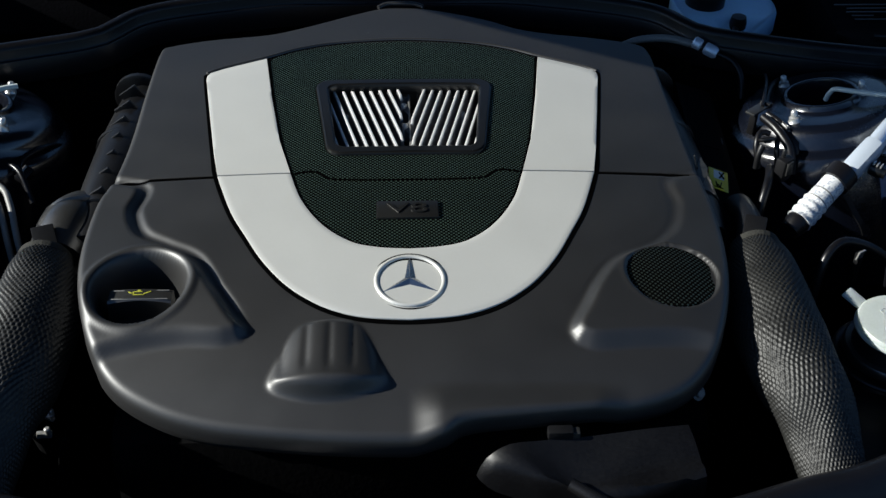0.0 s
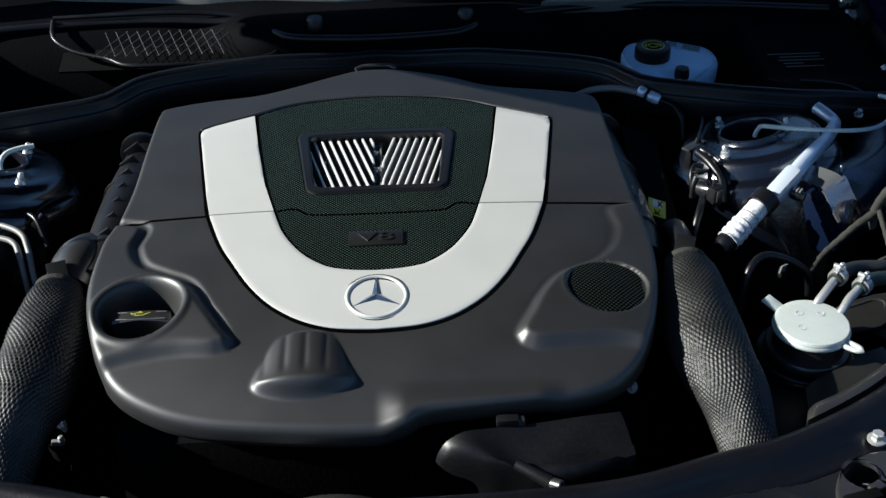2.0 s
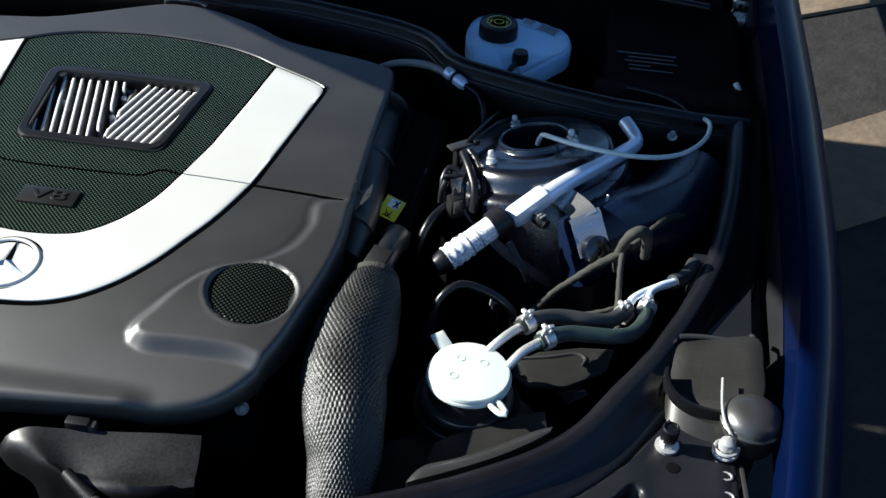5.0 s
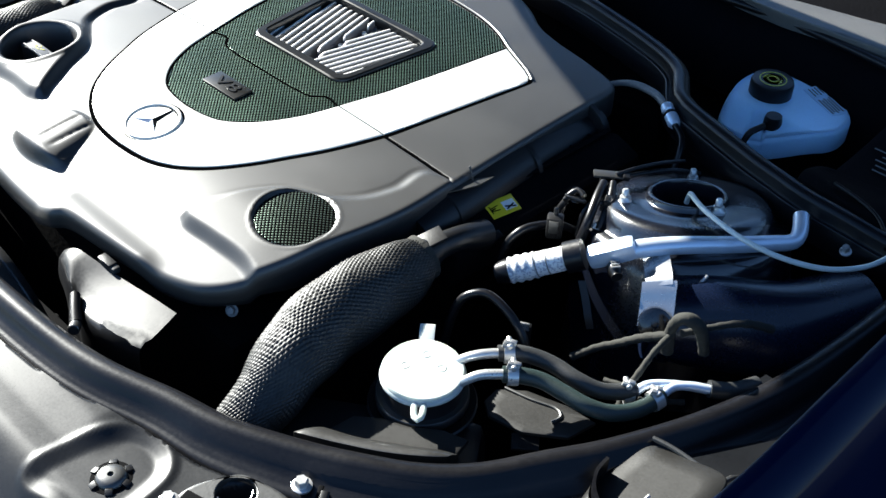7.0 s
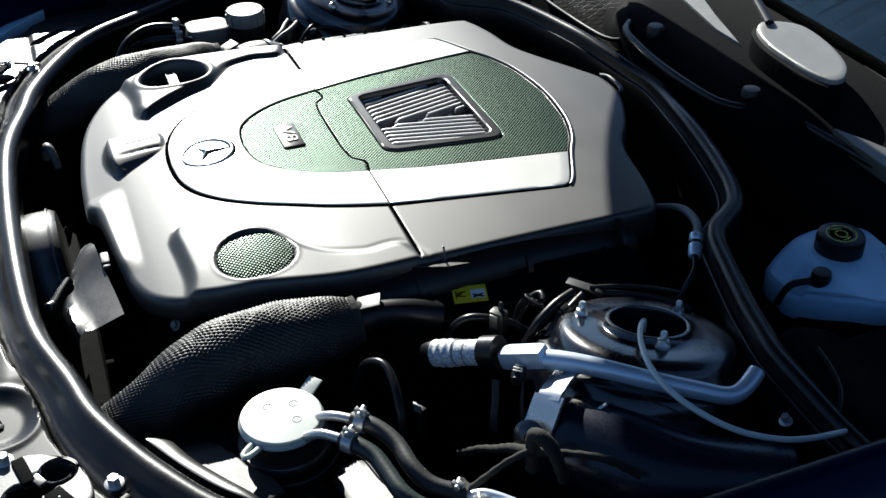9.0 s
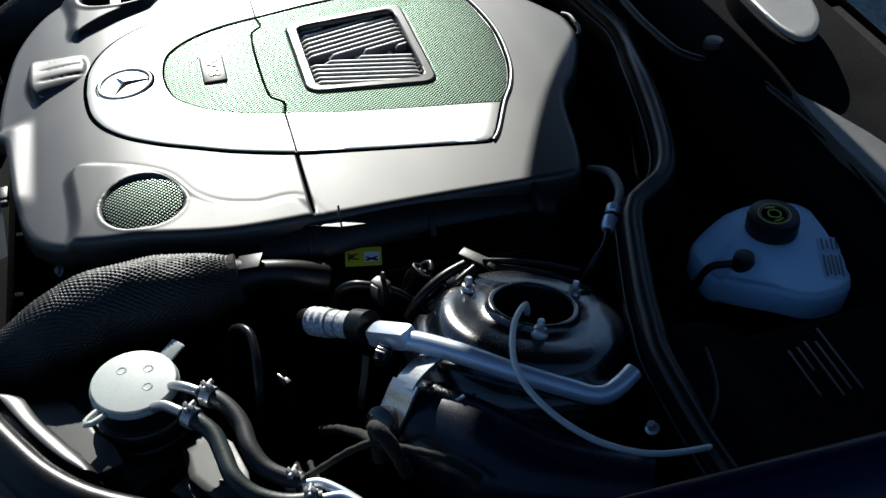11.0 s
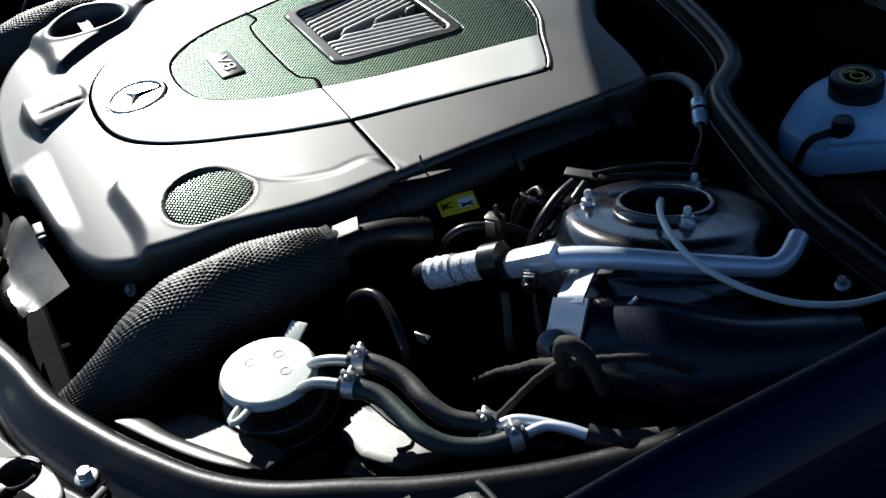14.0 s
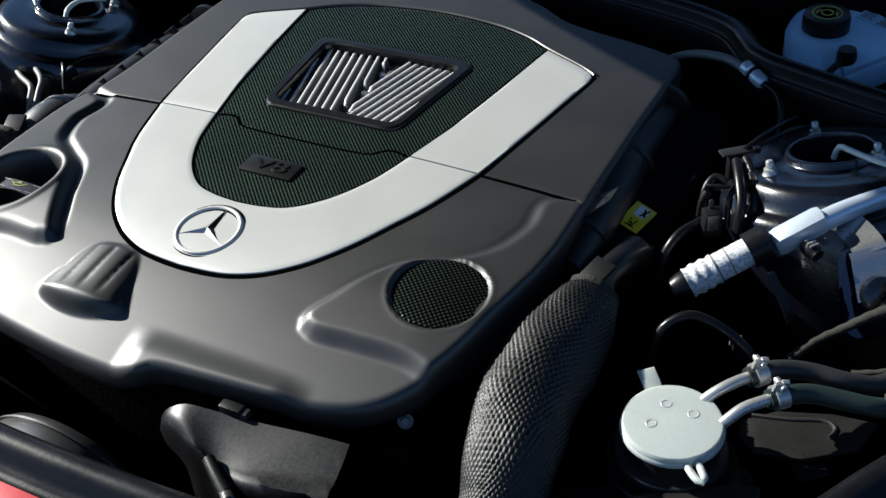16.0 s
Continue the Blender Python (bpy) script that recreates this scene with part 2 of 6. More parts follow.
    if caps and not closed_path and closed_ring:
        bm.faces.new(vs[0][::-1])
        bm.faces.new(vs[-1])
    return vs


def tube(pts, radius, n=14, step=0.008, smooth=True, bm=None, wave=None, squash=1.0):
    """A round tube; radius may be a list along the points, wave adds ribs (height, pitch)."""
    bm = bm or bmesh.new()
    if smooth:
        r = radius if isinstance(radius, (list, tuple)) else [radius] * len(pts)
        path = spline([(*p, q) for p, q in zip(pts, r)], step)
        path, rad = path[:, :3], path[:, 3]
    else:
        path = np.array(pts, float)
        rad = np.array(radius if isinstance(radius, (list, tuple)) else [radius] * len(pts), float)
    t, s, u = frames_along(path)
    run = np.concatenate(([0], np.cumsum(np.linalg.norm(np.diff(path, axis=0), axis=1))))
    rings = []
    for i in range(len(path)):
        q = rad[i] + (wave[0] * math.cos(2 * math.pi * run[i] / wave[1]) if wave else 0)
        rings.append([path[i] + q * (math.cos(a) * s[i] + squash * math.sin(a) * u[i]) for a in np.linspace(0, 2 * math.pi, n, endpoint=False)])
    loft(bm, rings)
    return bm


def lathe(profile, centre=(0, 0, 0), n=32, axis=None, bm=None):
    """A turned body from (radius, height) pairs, standing on centre, along axis."""
    bm = bm or bmesh.new()
    m = Matrix.Translation(centre)
    if axis is not None:
        m = m @ Vector((0, 0, 1)).rotation_difference(Vector(axis)).to_matrix().to_4x4()
    rings = [[m @ Vector((r * math.cos(a), r * math.sin(a), h)) for a in np.linspace(0, 2 * math.pi, n, endpoint=False)] for r, h in profile]
    loft(bm, rings)
    return bm


def box(size, at=(0, 0, 0), turn=(0, 0, 0), bevel=0.002, bm=None):
    bm = bm or bmesh.new()
    made = bmesh.ops.create_cube(bm, size=1.0, matrix=pose(*at, *turn) @ Matrix.Diagonal((*size, 1)))
    if bevel:
        edges = list({e for v in made["verts"] for e in v.link_edges})
        bmesh.ops.bevel(bm, geom=edges, offset=min(bevel, min(size) * 0.45), segments=2, affect="EDGES", profile=0.6)
    return bm


def hexbolt(at, r=0.007, h=0.006, axis=(0, 0, 1)):
    """Hexagonal head on a washer."""
    bm = lathe([(r * 1.5, 0), (r * 1.5, h * 0.25), (r * 1.15, h * 0.35)], at, 20, axis)
    lathe([(r, h * 0.3), (r, h * 1.0), (r * 0.85, h * 1.2)], at, 6, axis, bm)
    return bm


def sdf(x, y, poly):
    """Signed distance to a closed polygon in plan, inside negative."""
    d = np.full(x.shape, 1e9)
    inside = np.zeros(x.shape, bool)
    p = np.array(poly)
    for a, b in zip(p, np.roll(p, -1, axis=0)):
        e = b - a
        wx, wy = x - a[0], y - a[1]
        k = np.clip((wx * e[0] + wy * e[1]) / (e @ e + 1e-15), 0, 1)
        d = np.minimum(d, np.hypot(wx - k * e[0], wy - k * e[1]))
        cross = ((a[1] > y) != (b[1] > y)) & (x < (b[0] - a[0]) * (y - a[1]) / (b[1] - a[1] + 1e-15) + a[0])
        inside ^= cross
    return np.where(inside, -d, d)


def soft(v, lo, hi):
    k = np.clip((v - lo) / (hi - lo), 0, 1)
    return k * k * (3 - 2 * k)


def mirrored(half):
    """A closed outline from its right half, given from the rear centre round to the front centre."""
    h = np.array(half)
    return np.concatenate((h, (h * (-1, 1))[::-1][1:-1]))


def radial(poly, c, angles):
    """The outline's points at the angles seen from c."""
    p = np.array(poly) - c
    out = []
    for an in angles:
        d = np.array((math.cos(an), math.sin(an)))
        best = 0
        for a, b in zip(p, np.roll(p, -1, axis=0)):
            e = b - a
            den = d[0] * e[1] - d[1] * e[0]
            if abs(den) < 1e-12:
                continue
            t = (a[0] * e[1] - a[1] * e[0]) / den
            k = (a[0] * d[1] - a[1] * d[0]) / den
            if t > 0 and -1e-9 <= k <= 1 + 1e-9:
                best = max(best, t)
        out.append(np.array(c) + best * d)
    return np.array(out)


def polygon_plate(outline, top, depth, edge=0.0015, rings=10, hole=None, centre=None, n=260):
    """A plate in plan with rounded edges that follows the height top(x, y); hole: an outline cut out."""
    c = np.array(centre if centre is not None else np.mean(outline, axis=0))
    angles = np.linspace(0, 2 * math.pi, n, endpoint=False)
    corners = [math.atan2(*(np.array(p) - c)[::-1]) % (2 * math.pi) for p in outline] if len(outline) < 400 else []
    angles = np.array(sorted(set(np.round(np.concatenate((angles, corners)), 5))))
    o = radial(outline, c, angles)
    i = radial(hole, c, angles) if hole is not None else np.repeat(c[None], len(angles), 0)
    gap = np.linalg.norm(o - i, axis=1)[:, None] + 1e-9
    bm = bmesh.new()
    levels = []
    lo = [(1.0, -depth), (1.0, -edge), (1 - 0.3 * edge / gap, -0.3 * edge), (1 - edge / gap, 0.0)]
    for s, dz in lo:
        levels.append((s, dz))
    for k in np.linspace(1, 0, rings)[1:-1]:
        levels.append((k, 0.0))
    if hole is not None:
        levels += [(edge / gap, 0.0), (0.3 * edge / gap, -0.3 * edge), (0.0, -edge), (0.0, -depth)]
    grid = []
    for s, dz in levels:
        q = i + (o - i) * s
        z = top(q[:, 0], q[:, 1]) + dz
        grid.append(np.column_stack((q, z)))
    vs = loft(bm, grid, caps=False)
    if hole is None:
        mid = bm.verts.new((c[0], c[1], float(top(np.array([c[0]]), np.array([c[1]]))[0])))
        last = vs[-1]
        for j in range(len(last)):
            bm.faces.new((last[j], last[(j + 1) % len(last)], mid))
        bm.faces.new(vs[0][::-1])
    else:
        a, b = vs[0], vs[-1]
        for j in range(len(a)):
            bm.faces.new((a[j], a[(j + 1) % len(a)], b[(j + 1) % len(a)], b[j]))
    return bm


def text_mesh(body, size, depth):
    cu = bpy.data.curves.new("letters", "FONT")
    cu.body, cu.size, cu.extrude, cu.align_x, cu.align_y = body, size, depth, "CENTER", "CENTER"
    ob = bpy.data.objects.new("letters", cu)
    me = bpy.data.meshes.new_from_object(ob)
    bm = bmesh.new()
    bm.from_mesh(me)
    bpy.data.objects.remove(ob)
    bpy.data.meshes.remove(me)
    return bm


# ---- the place: ground, car body round the engine bay ----
def asphalt():
    bm = bmesh.new()
    bmesh.ops.create_grid(bm, x_segments=40, y_segments=40, size=400)
    return tagged(part("ground", bm, M_ASPHALT), "worn grey asphalt of the parking place", "ground", kind="structure")


asphalt()
single("earth_strip", polygon_plate([(1.2, 2.50), (3.6, 3.9), (3.4, 4.4), (1.2, 3.05)], lambda x, y: 0.012 + 0 * x, 0.03, 0.006, rings=4, n=60), M_EARTH, "brown trodden earth strip beside the asphalt", "earth strip", kind="structure")
single("earth_strip", polygon_plate([(1.2, 1.42), (3.6, 3.0), (3.6, 3.60), (1.2, 1.84)], lambda x, y: 0.010 + 0 * x, 0.03, 0.006, rings=4, n=60), M_EARTH, "brown trodden earth strip beside the car", "earth strip", kind="structure")
for k in range(6):
    d = np.array((0.82, 0.57))
    c = np.array((1.02, 2.86)) + d * (0.30 + 0.62 * k)
    single("kerb_stone", box((0.61, 0.07, 0.06), (*c, 0.03), (0, 0, math.degrees(math.atan2(d[1], d[0]))), 0.012), M_KERB, "pale weathered kerb stone beside the earth strip", "kerb stone", "kerb stones")

# the bay's rubber seal, right half, from the front centre to the rear centre
SEAL_FRONT = [(0.0, -0.253), (0.11, -0.251), (0.19, -0.246), (0.25, -0.236), (0.32, -0.215), (0.380, -0.200), (0.450, -0.169), (0.503, -0.139), (0.545, -0.110),
              (0.580, -0.073), (0.611, -0.022), (0.643, 0.030), (0.684, 0.112), (0.714, 0.195), (0.733, 0.29), (0.744, 0.39), (0.750, 0.47)]
SEAL_REAR = [(0.760, 0.440), (0.70, 0.434), (0.64, 0.430), (0.590, 0.431), (0.555, 0.439), (0.516, 0.448), (0.444, 0.470), (0.400, 0.485), (0.380, 0.497), (0.367, 0.514), (0.354, 0.533),
             (0.336, 0.550), (0.301, 0.567), (0.25, 0.582), (0.208, 0.592), (0.155, 0.603), (0.10, 0.615), (0.05, 0.629), (0.0, 0.636)]


def seal_height(x, y):
    return 0.861 + 0.030 * float(soft(np.array(y), 0.0, 0.45))


def rear_height(x, y):
    return 0.894 + 0.013 * float(soft(np.array(abs(x)), 0.03, 0.15)) - 0.012 * float(soft(np.array(abs(x)), 0.60, 0.74))


def sweep_flat(path, profile, widen=None):
    """Sweeps a profile of (outwards, up) along a level path; outwards is to the right of the way."""
    n = len(path)
    bm = bmesh.new()
    rings = []
    for i in range(n):
        t = path[min(i + 1, n - 1)] - path[max(i - 1, 0)]
        s = np.array((t[1], -t[0], 0.0))
        s /= np.linalg.norm(s) + 1e-12
        f = widen(path[i]) if widen else 1.0
        rings.append([path[i] + (a * f if a > 0.013 else a) * s + np.array((0, 0, b)) for a, b in profile])
    loft(bm, rings)
    return bm


def round_profile(parts, n=9):
    out = []
    for cx, cz, r, a0, a1 in parts:
        for a in np.linspace(radians(a0), radians(a1), n):
            out.append((cx + r * math.cos(a), cz + r * math.sin(a)))
    return out


def seal(name, pts, label, lip=True):
    z = [(x, y, seal_height(x, y) if lip else rear_height(x, y)) for x, y in pts]
    path = spline(z, 0.012)
    # a hollow bead on a flat foot with an outer lip
    prof = [(-0.013, -0.030)] + round_profile([(0.0015, -0.0015, 0.0140, 205, 28)], 14) + [(0.0160, 0.0018), (0.0188, -0.0012), (0.0215, -0.0030), (0.0245, -0.0044), (0.0262, -0.0056), (0.0282, -0.0056), (0.0310, -0.0072), (0.034, -0.0105), (0.034, -0.030)]
    if not lip:
        prof = [(-0.0170, -0.040), (-0.0170, -0.0100), (-0.0160, -0.0084), (-0.0148, -0.0084), (-0.0138, -0.0100), (-0.0118, -0.0104), (-0.0098, -0.0070)] + round_profile([(-0.001, 0.0, 0.0090, 165, 40), (0.004, -0.003, 0.0085, 70, -20)], 10) + [(0.0125, -0.040)]
    wide = lambda p: 1 + 0.35 * float(soft(np.array(abs(p[0])), 0.28, 0.48)) * float(soft(np.array(0.35 - p[1]), 0.0, 0.2))
    return single(name, sweep_flat(path, prof, wide if lip else None), M_RUBBER, label, "rubber seal", kind="structure", sharp=60)


mir = lambda pts: [(-x, y) for x, y in pts]
seal("front_seal", mir(SEAL_FRONT)[::-1] + SEAL_FRONT[1:], "black rubber hood seal round the front of the engine bay")
seal("rear_seal", SEAL_REAR + mir(SEAL_REAR)[::-1][1:], "black rubber hood seal along the rear bulkhead", False)


# the painted panel outside the front seal, from the grille to the wheel arch
PANEL_OUT = [(0.0, -0.43), (0.11, -0.43), (0.22, -0.43), (0.32, -0.425), (0.395, -0.415), (0.425, -0.385), (0.442, -0.352), (0.460, -0.323), (0.50, -0.308), (0.555, -0.275), (0.61, -0.235),
             (0.67, -0.18), (0.725, -0.10), (0.755, 0.0), (0.765, 0.12), (0.770, 0.25), (0.775, 0.35), (0.78, 0.47)]
SEAT = [(0.306, -0.352), (0.299, -0.340), (0.306, -0.300), (0.318, -0.270), (0.340, -0.256), (0.362, -0.256), (0.379, -0.266), (0.386, -0.285), (0.387, -0.325), (0.372, -0.345), (0.336, -0.346)]
SEAT = spline([(*q, 0) for q in SEAT], 0.004, closed=True)[:, :2]
LATCH_AT = (0.459, -0.254)


BAY_LINE = mir(SEAL_FRONT)[::-1] + SEAL_FRONT[1:] + [(0.75, 0.6), (-0.75, 0.6)]


def panel_height(x, y):
    """The pressed sheet: a crease, the seat of the plug, a pocket, a slot and the latch's hollow."""
    ax = np.abs(x)
    z = 0.8605 - 0.045 * soft(-y, 0.33, 0.43) * soft(0.46 - ax, 0.0, 0.1)
    z = z + 0.005 * soft(y, -0.314, -0.272) * soft(0.33 - ax, 0.0, 0.04)
    d = sdf(ax, y, SEAT)
    z = z - 0.0034 * soft(0.004 - d, 0, 0.014) + 0.0018 * soft(0.007 - np.abs(d - 0.008), 0, 0.007)
    z = z - 0.0016 * soft(0.009 - np.hypot(ax - 0.420, y + 0.330), 0, 0.003)
    z = z - 0.0035 * soft(ax - 0.519 - 0.35 * np.maximum(0, y + 0.225) * -1, -0.001, 0.001) * soft(-y, 0.182, 0.19)
    z = z - 0.022 * soft(0.034 - np.hypot(ax - LATCH_AT[0], y - LATCH_AT[1]), 0, 0.006)
    k = np.clip((ax - 0.588) / 0.034, 0, 1)
    z = z - 0.014 * soft(0.012 - np.hypot(ax - 0.588 - 0.034 * k, y + 0.178 - 0.042 * k), 0, 0.006)
    z = z - 0.004 * soft(ax, 0.62, 0.65) - 0.014 * soft(ax, 0.70, 0.75)
    bed = 0.033 * (1 + 0.35 * soft(ax, 0.28, 0.48) * soft(0.35 - y, 0.0, 0.2))
    z = z - 0.020 * soft(bed + 0.004 - sdf(x, y, BAY_LINE), 0, 0.004)
    return z


def front_panel():
    inner = spline([(x, y, 0) for x, y in mir(SEAL_FRONT)[::-1] + SEAL_FRONT[1:]], 0.01)
    out = spline([(x, y, 0) for x, y in mir(PANEL_OUT)[::-1] + PANEL_OUT[1:]], 0.005)
    k = np.linspace(0, 1, 820)
    knots_i = np.concatenate(([0], np.cumsum(np.linalg.norm(np.diff(inner, axis=0), axis=1))))
    knots_o = np.concatenate(([0], np.cumsum(np.linalg.norm(np.diff(out, axis=0), axis=1))))
    a = np.column_stack([np.interp(k * knots_i[-1], knots_i, inner[:, c]) for c in range(2)])
    b = np.column_stack([np.interp(k * knots_o[-1], knots_o, out[:, c]) for c in range(2)])
    bm = bmesh.new()
    rings = []
    for s in np.linspace(0, 1, 84):
        q = a + (b - a) * s
        rings.append(np.column_stack((q, panel_height(q[:, 0], q[:, 1]))))
    edge = rings[-1].copy()
    rings.append(edge - (0, 0, 0.003))
    rings.append(edge - (0, 0, 0.10))
    loft(bm, rings, closed_ring=False)
    ob = single("front_panel", bm, M_PAINT, "black sheet-metal front panel round the engine bay", "body panel", kind="structure", sharp=70)
    for side in (1, -1):
        joint = [(side * x, y) for x, y in ((0.490, -0.180), (0.503, -0.200), (0.5135, -0.220), (0.521, -0.240), (0.5235, -0.262), (0.524, -0.290))]
        # black rod on the sheet stands in for the gap's shade
        part("joint", tube([(x, y, 0.8608) for x, y in joint], 0.0024, 8, 0.006, squash=0.5), M_DARK, ob, "black rod, shade of the gap between two sheets")
        part("folded_edge", tube([(x + side * 0.0062, y - 0.002, 0.8604) for x, y in joint], 0.0048, 12, 0.006, squash=0.35), M_PAINT, ob, "folded edge of the outer sheet")
    return ob


front_panel()


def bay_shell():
    """Walls and tray that close the bay below the seal, blackened in place of shade."""
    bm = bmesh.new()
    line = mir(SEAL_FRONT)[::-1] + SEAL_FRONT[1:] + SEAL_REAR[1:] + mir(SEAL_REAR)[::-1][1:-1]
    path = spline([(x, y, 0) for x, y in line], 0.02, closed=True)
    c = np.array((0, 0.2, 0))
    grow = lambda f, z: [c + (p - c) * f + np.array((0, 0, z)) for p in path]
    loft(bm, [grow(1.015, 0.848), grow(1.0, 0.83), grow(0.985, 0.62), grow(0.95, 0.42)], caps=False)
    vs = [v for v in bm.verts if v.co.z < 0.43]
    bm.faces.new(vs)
    return single("engine_bay", bm, M_DARK, "sheet-metal walls and tray of the engine bay, blackened as shade", "engine bay", kind="structure", sharp=50)


bay_shell()


FENDER_Y = [-0.30, -0.20, -0.09, 0.02, 0.14, 0.30, 0.48, 1.15]
FENDER_X = [0.715, 0.735, 0.750, 0.765, 0.773, 0.779, 0.783, 0.79]
FENDER_Z = [0.895, 0.915, 0.935, 0.950, 0.967, 0.977, 0.984, 1.00]


def fender(side):
    """Front wing: inner flange, rolled crown and the outer skin down to the arch."""
    bm = bmesh.new()
    line = spline(list(zip(FENDER_X, FENDER_Y, FENDER_Z)), 0.02)
    rings = []
    for x, y, z in line:
        prof = [(x + 0.004, z - 0.09), (x + 0.001, z - 0.012), (x, z - 0.003), (x + 0.004, z), (x + 0.014, z + 0.001), (x + 0.026, z - 0.004), (x + 0.038, z - 0.016), (x + 0.050, z - 0.040), (x + 0.064, z - 0.085), (x + 0.084, z - 0.18), (x + 0.100, z - 0.33), (x + 0.100, z - 0.52)]
        rings.append([(side * a, y, c) for a, c in prof])
    loft(bm, rings, closed_ring=False)
    th = thing("front_fender", "dark blue metallic front fender with a folded inner edge", "car fender", "front fenders")
    part("skin", bm, M_FENDER, th, sharp=50)
    bm = bmesh.new()
    loft(bm, [[(side * (x + 0.003), y, z - 0.085), (side * (x - 0.012), y, 0.838), (side * (x - 0.06), y, 0.832)] for x, y, z in line if -0.06 < y < 1.0], closed_ring=False)
    part("inner_gutter", bm, M_PAINT, th, "black painted gutter below the fender's edge")
    return th


fender(1)
fender(-1)


def hood():
    """The open hood, standing up over the windscreen on its hinges."""
    prof = spline([(0.715, 1.193, 0), (0.69, 1.22, 0), (0.606, 1.299, 0), (0.53, 1.367, 0), (0.459, 1.441, 0), (0.40, 1.508, 0), (0.347, 1.563, 0), (0.27, 1.62, 0), (0.18, 1.662, 0), (0.05, 1.715, 0), (-0.08, 1.765, 0)], 0.03)
    th = thing("hood", "open car hood with a dark felt lining standing on its hinges", "car hood", at=(0, 0.9, 1.02))
    for name, mat, off, half in (("outer_skin", M_FENDER, 0.024, 0.78), ("lining", M_FELT, 0.0, 0.775)):
        bm = bmesh.new()
        rings = []
        for x in np.linspace(-half, half, 40):
            bow = 0.05 * (1 - (x / half) ** 2)
            rings.append([(x, y + off + bow * 0.6, z + off * 0.5 + bow * 0.2) for y, z, _ in prof] + [(x, y + off + 0.014 + bow * 0.6, z + off * 0.5 + 0.008 + bow * 0.2) for y, z, _ in prof[::-1]])
        loft(bm, rings)
        part(name, bm, mat, th)
    return th


hood()


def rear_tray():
    """Floor and wall of the compartment between the rear seal and the cowl, blackened in place of shade."""
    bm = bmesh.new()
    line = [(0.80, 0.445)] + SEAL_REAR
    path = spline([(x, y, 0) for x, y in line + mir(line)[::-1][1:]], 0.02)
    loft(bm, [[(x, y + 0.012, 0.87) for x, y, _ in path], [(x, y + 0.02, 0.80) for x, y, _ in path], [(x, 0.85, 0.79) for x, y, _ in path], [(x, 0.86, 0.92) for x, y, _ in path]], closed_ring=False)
    return single("rear_compartment", bm, M_DARK, "sheet-metal compartment behind the rear seal, blackened as shade", "compartment", kind="structure", sharp=50)


rear_tray()


def cowl():
    """Air-inlet cover under the windscreen with its tray and the edges moulded into it."""
    bm = bmesh.new()
    xs = np.linspace(-0.74, 0.74, 90)
    rings = []
    for x in xs:
        a = abs(x)
        mid = 1 - float(soft(np.array(a), 0.16, 0.30))
        lip_y = 0.675 + 0.06 * (1 - mid)
        prof = [(0.655 + 0.02 * (1 - mid), 0.82), (0.665 + 0.03 * (1 - mid), 0.87 + 0.02 * mid), (lip_y, 0.905 + 0.012 * mid), (lip_y + 0.02, 0.915 + 0.014 * mid), (lip_y + 0.06, 0.918 + 0.010 * mid),
                (lip_y + 0.10, 0.924), (0.848, 0.936), (0.868, 0.945), (0.874, 0.930)]
        drop = 0.06 * x * x
        rings.append([(x, y - drop, z) for y, z in prof])
    loft(bm, rings, closed_ring=False)
    return single("windscreen_cowl", bm, M_COWL, "black plastic cowl below the windscreen, shade in its colour", "cowl", kind="structure", sharp=50)


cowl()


# strips paler than the cowl: its sunlit patches, made by colour
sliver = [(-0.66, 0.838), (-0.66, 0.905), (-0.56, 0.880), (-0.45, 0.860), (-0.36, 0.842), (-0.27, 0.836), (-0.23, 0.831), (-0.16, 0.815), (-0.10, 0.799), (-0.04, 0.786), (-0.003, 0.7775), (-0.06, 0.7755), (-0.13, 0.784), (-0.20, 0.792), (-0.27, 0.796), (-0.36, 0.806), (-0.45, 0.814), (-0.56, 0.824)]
single("cowl_strip", polygon_plate(sliver, lambda x, y: 0.930 + 0.12 * (y - 0.79), 0.022, 0.002, rings=4, n=160), M_PALE, "cowl plastic below the windscreen, sunlight put into its pale grey", "cowl strip", kind="structure")
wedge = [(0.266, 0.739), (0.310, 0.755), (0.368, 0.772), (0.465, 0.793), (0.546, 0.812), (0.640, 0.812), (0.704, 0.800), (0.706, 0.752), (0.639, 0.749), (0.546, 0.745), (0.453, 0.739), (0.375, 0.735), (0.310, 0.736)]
single("cowl_strip", polygon_plate(wedge, lambda x, y: 0.930 + 0.10 * (y - 0.74), 0.020, 0.003, rings=4, n=160), M_STRIP, "cowl plastic below the windscreen, dim sunlight put into its grey", "cowl strip", kind="structure")
lip_line = [(0.72, 0.700), (0.55, 0.730), (0.38, 0.742), (0.26, 0.731), (0.19, 0.718), (0.163, 0.69), (0.13, 0.662), (0.07, 0.652), (0.0, 0.648)]
single("cowl_edge", tube([(x, y, 0.917) for x, y in lip_line + mir(lip_line)[::-1][1:]], 0.006, 10, 0.012), M_RUBBER, "thin black rubber edge along the cowl", "rubber edge", kind="structure")


def windscreen():
    bm = bmesh.new()
    rings = []
    for x in np.linspace(-0.72, 0.72, 40):
        d = 0.06 * x * x
        rings.append([(x, 0.880 - d + k * 0.99, 0.958 + k * 0.45) for k in np.linspace(0, 1, 8)])
    loft(bm, rings, closed_ring=False)
    bmesh.ops.solidify(bm, geom=bm.faces[:], thickness=0.005)
    ob = single("windscreen", bm, M_GLASS, "dark tinted car windscreen above the cowl", "windscreen", kind="structure")
    bm = box((1.5, 1.02, 0.02), (0, 1.42, 0.925), bevel=0.01)
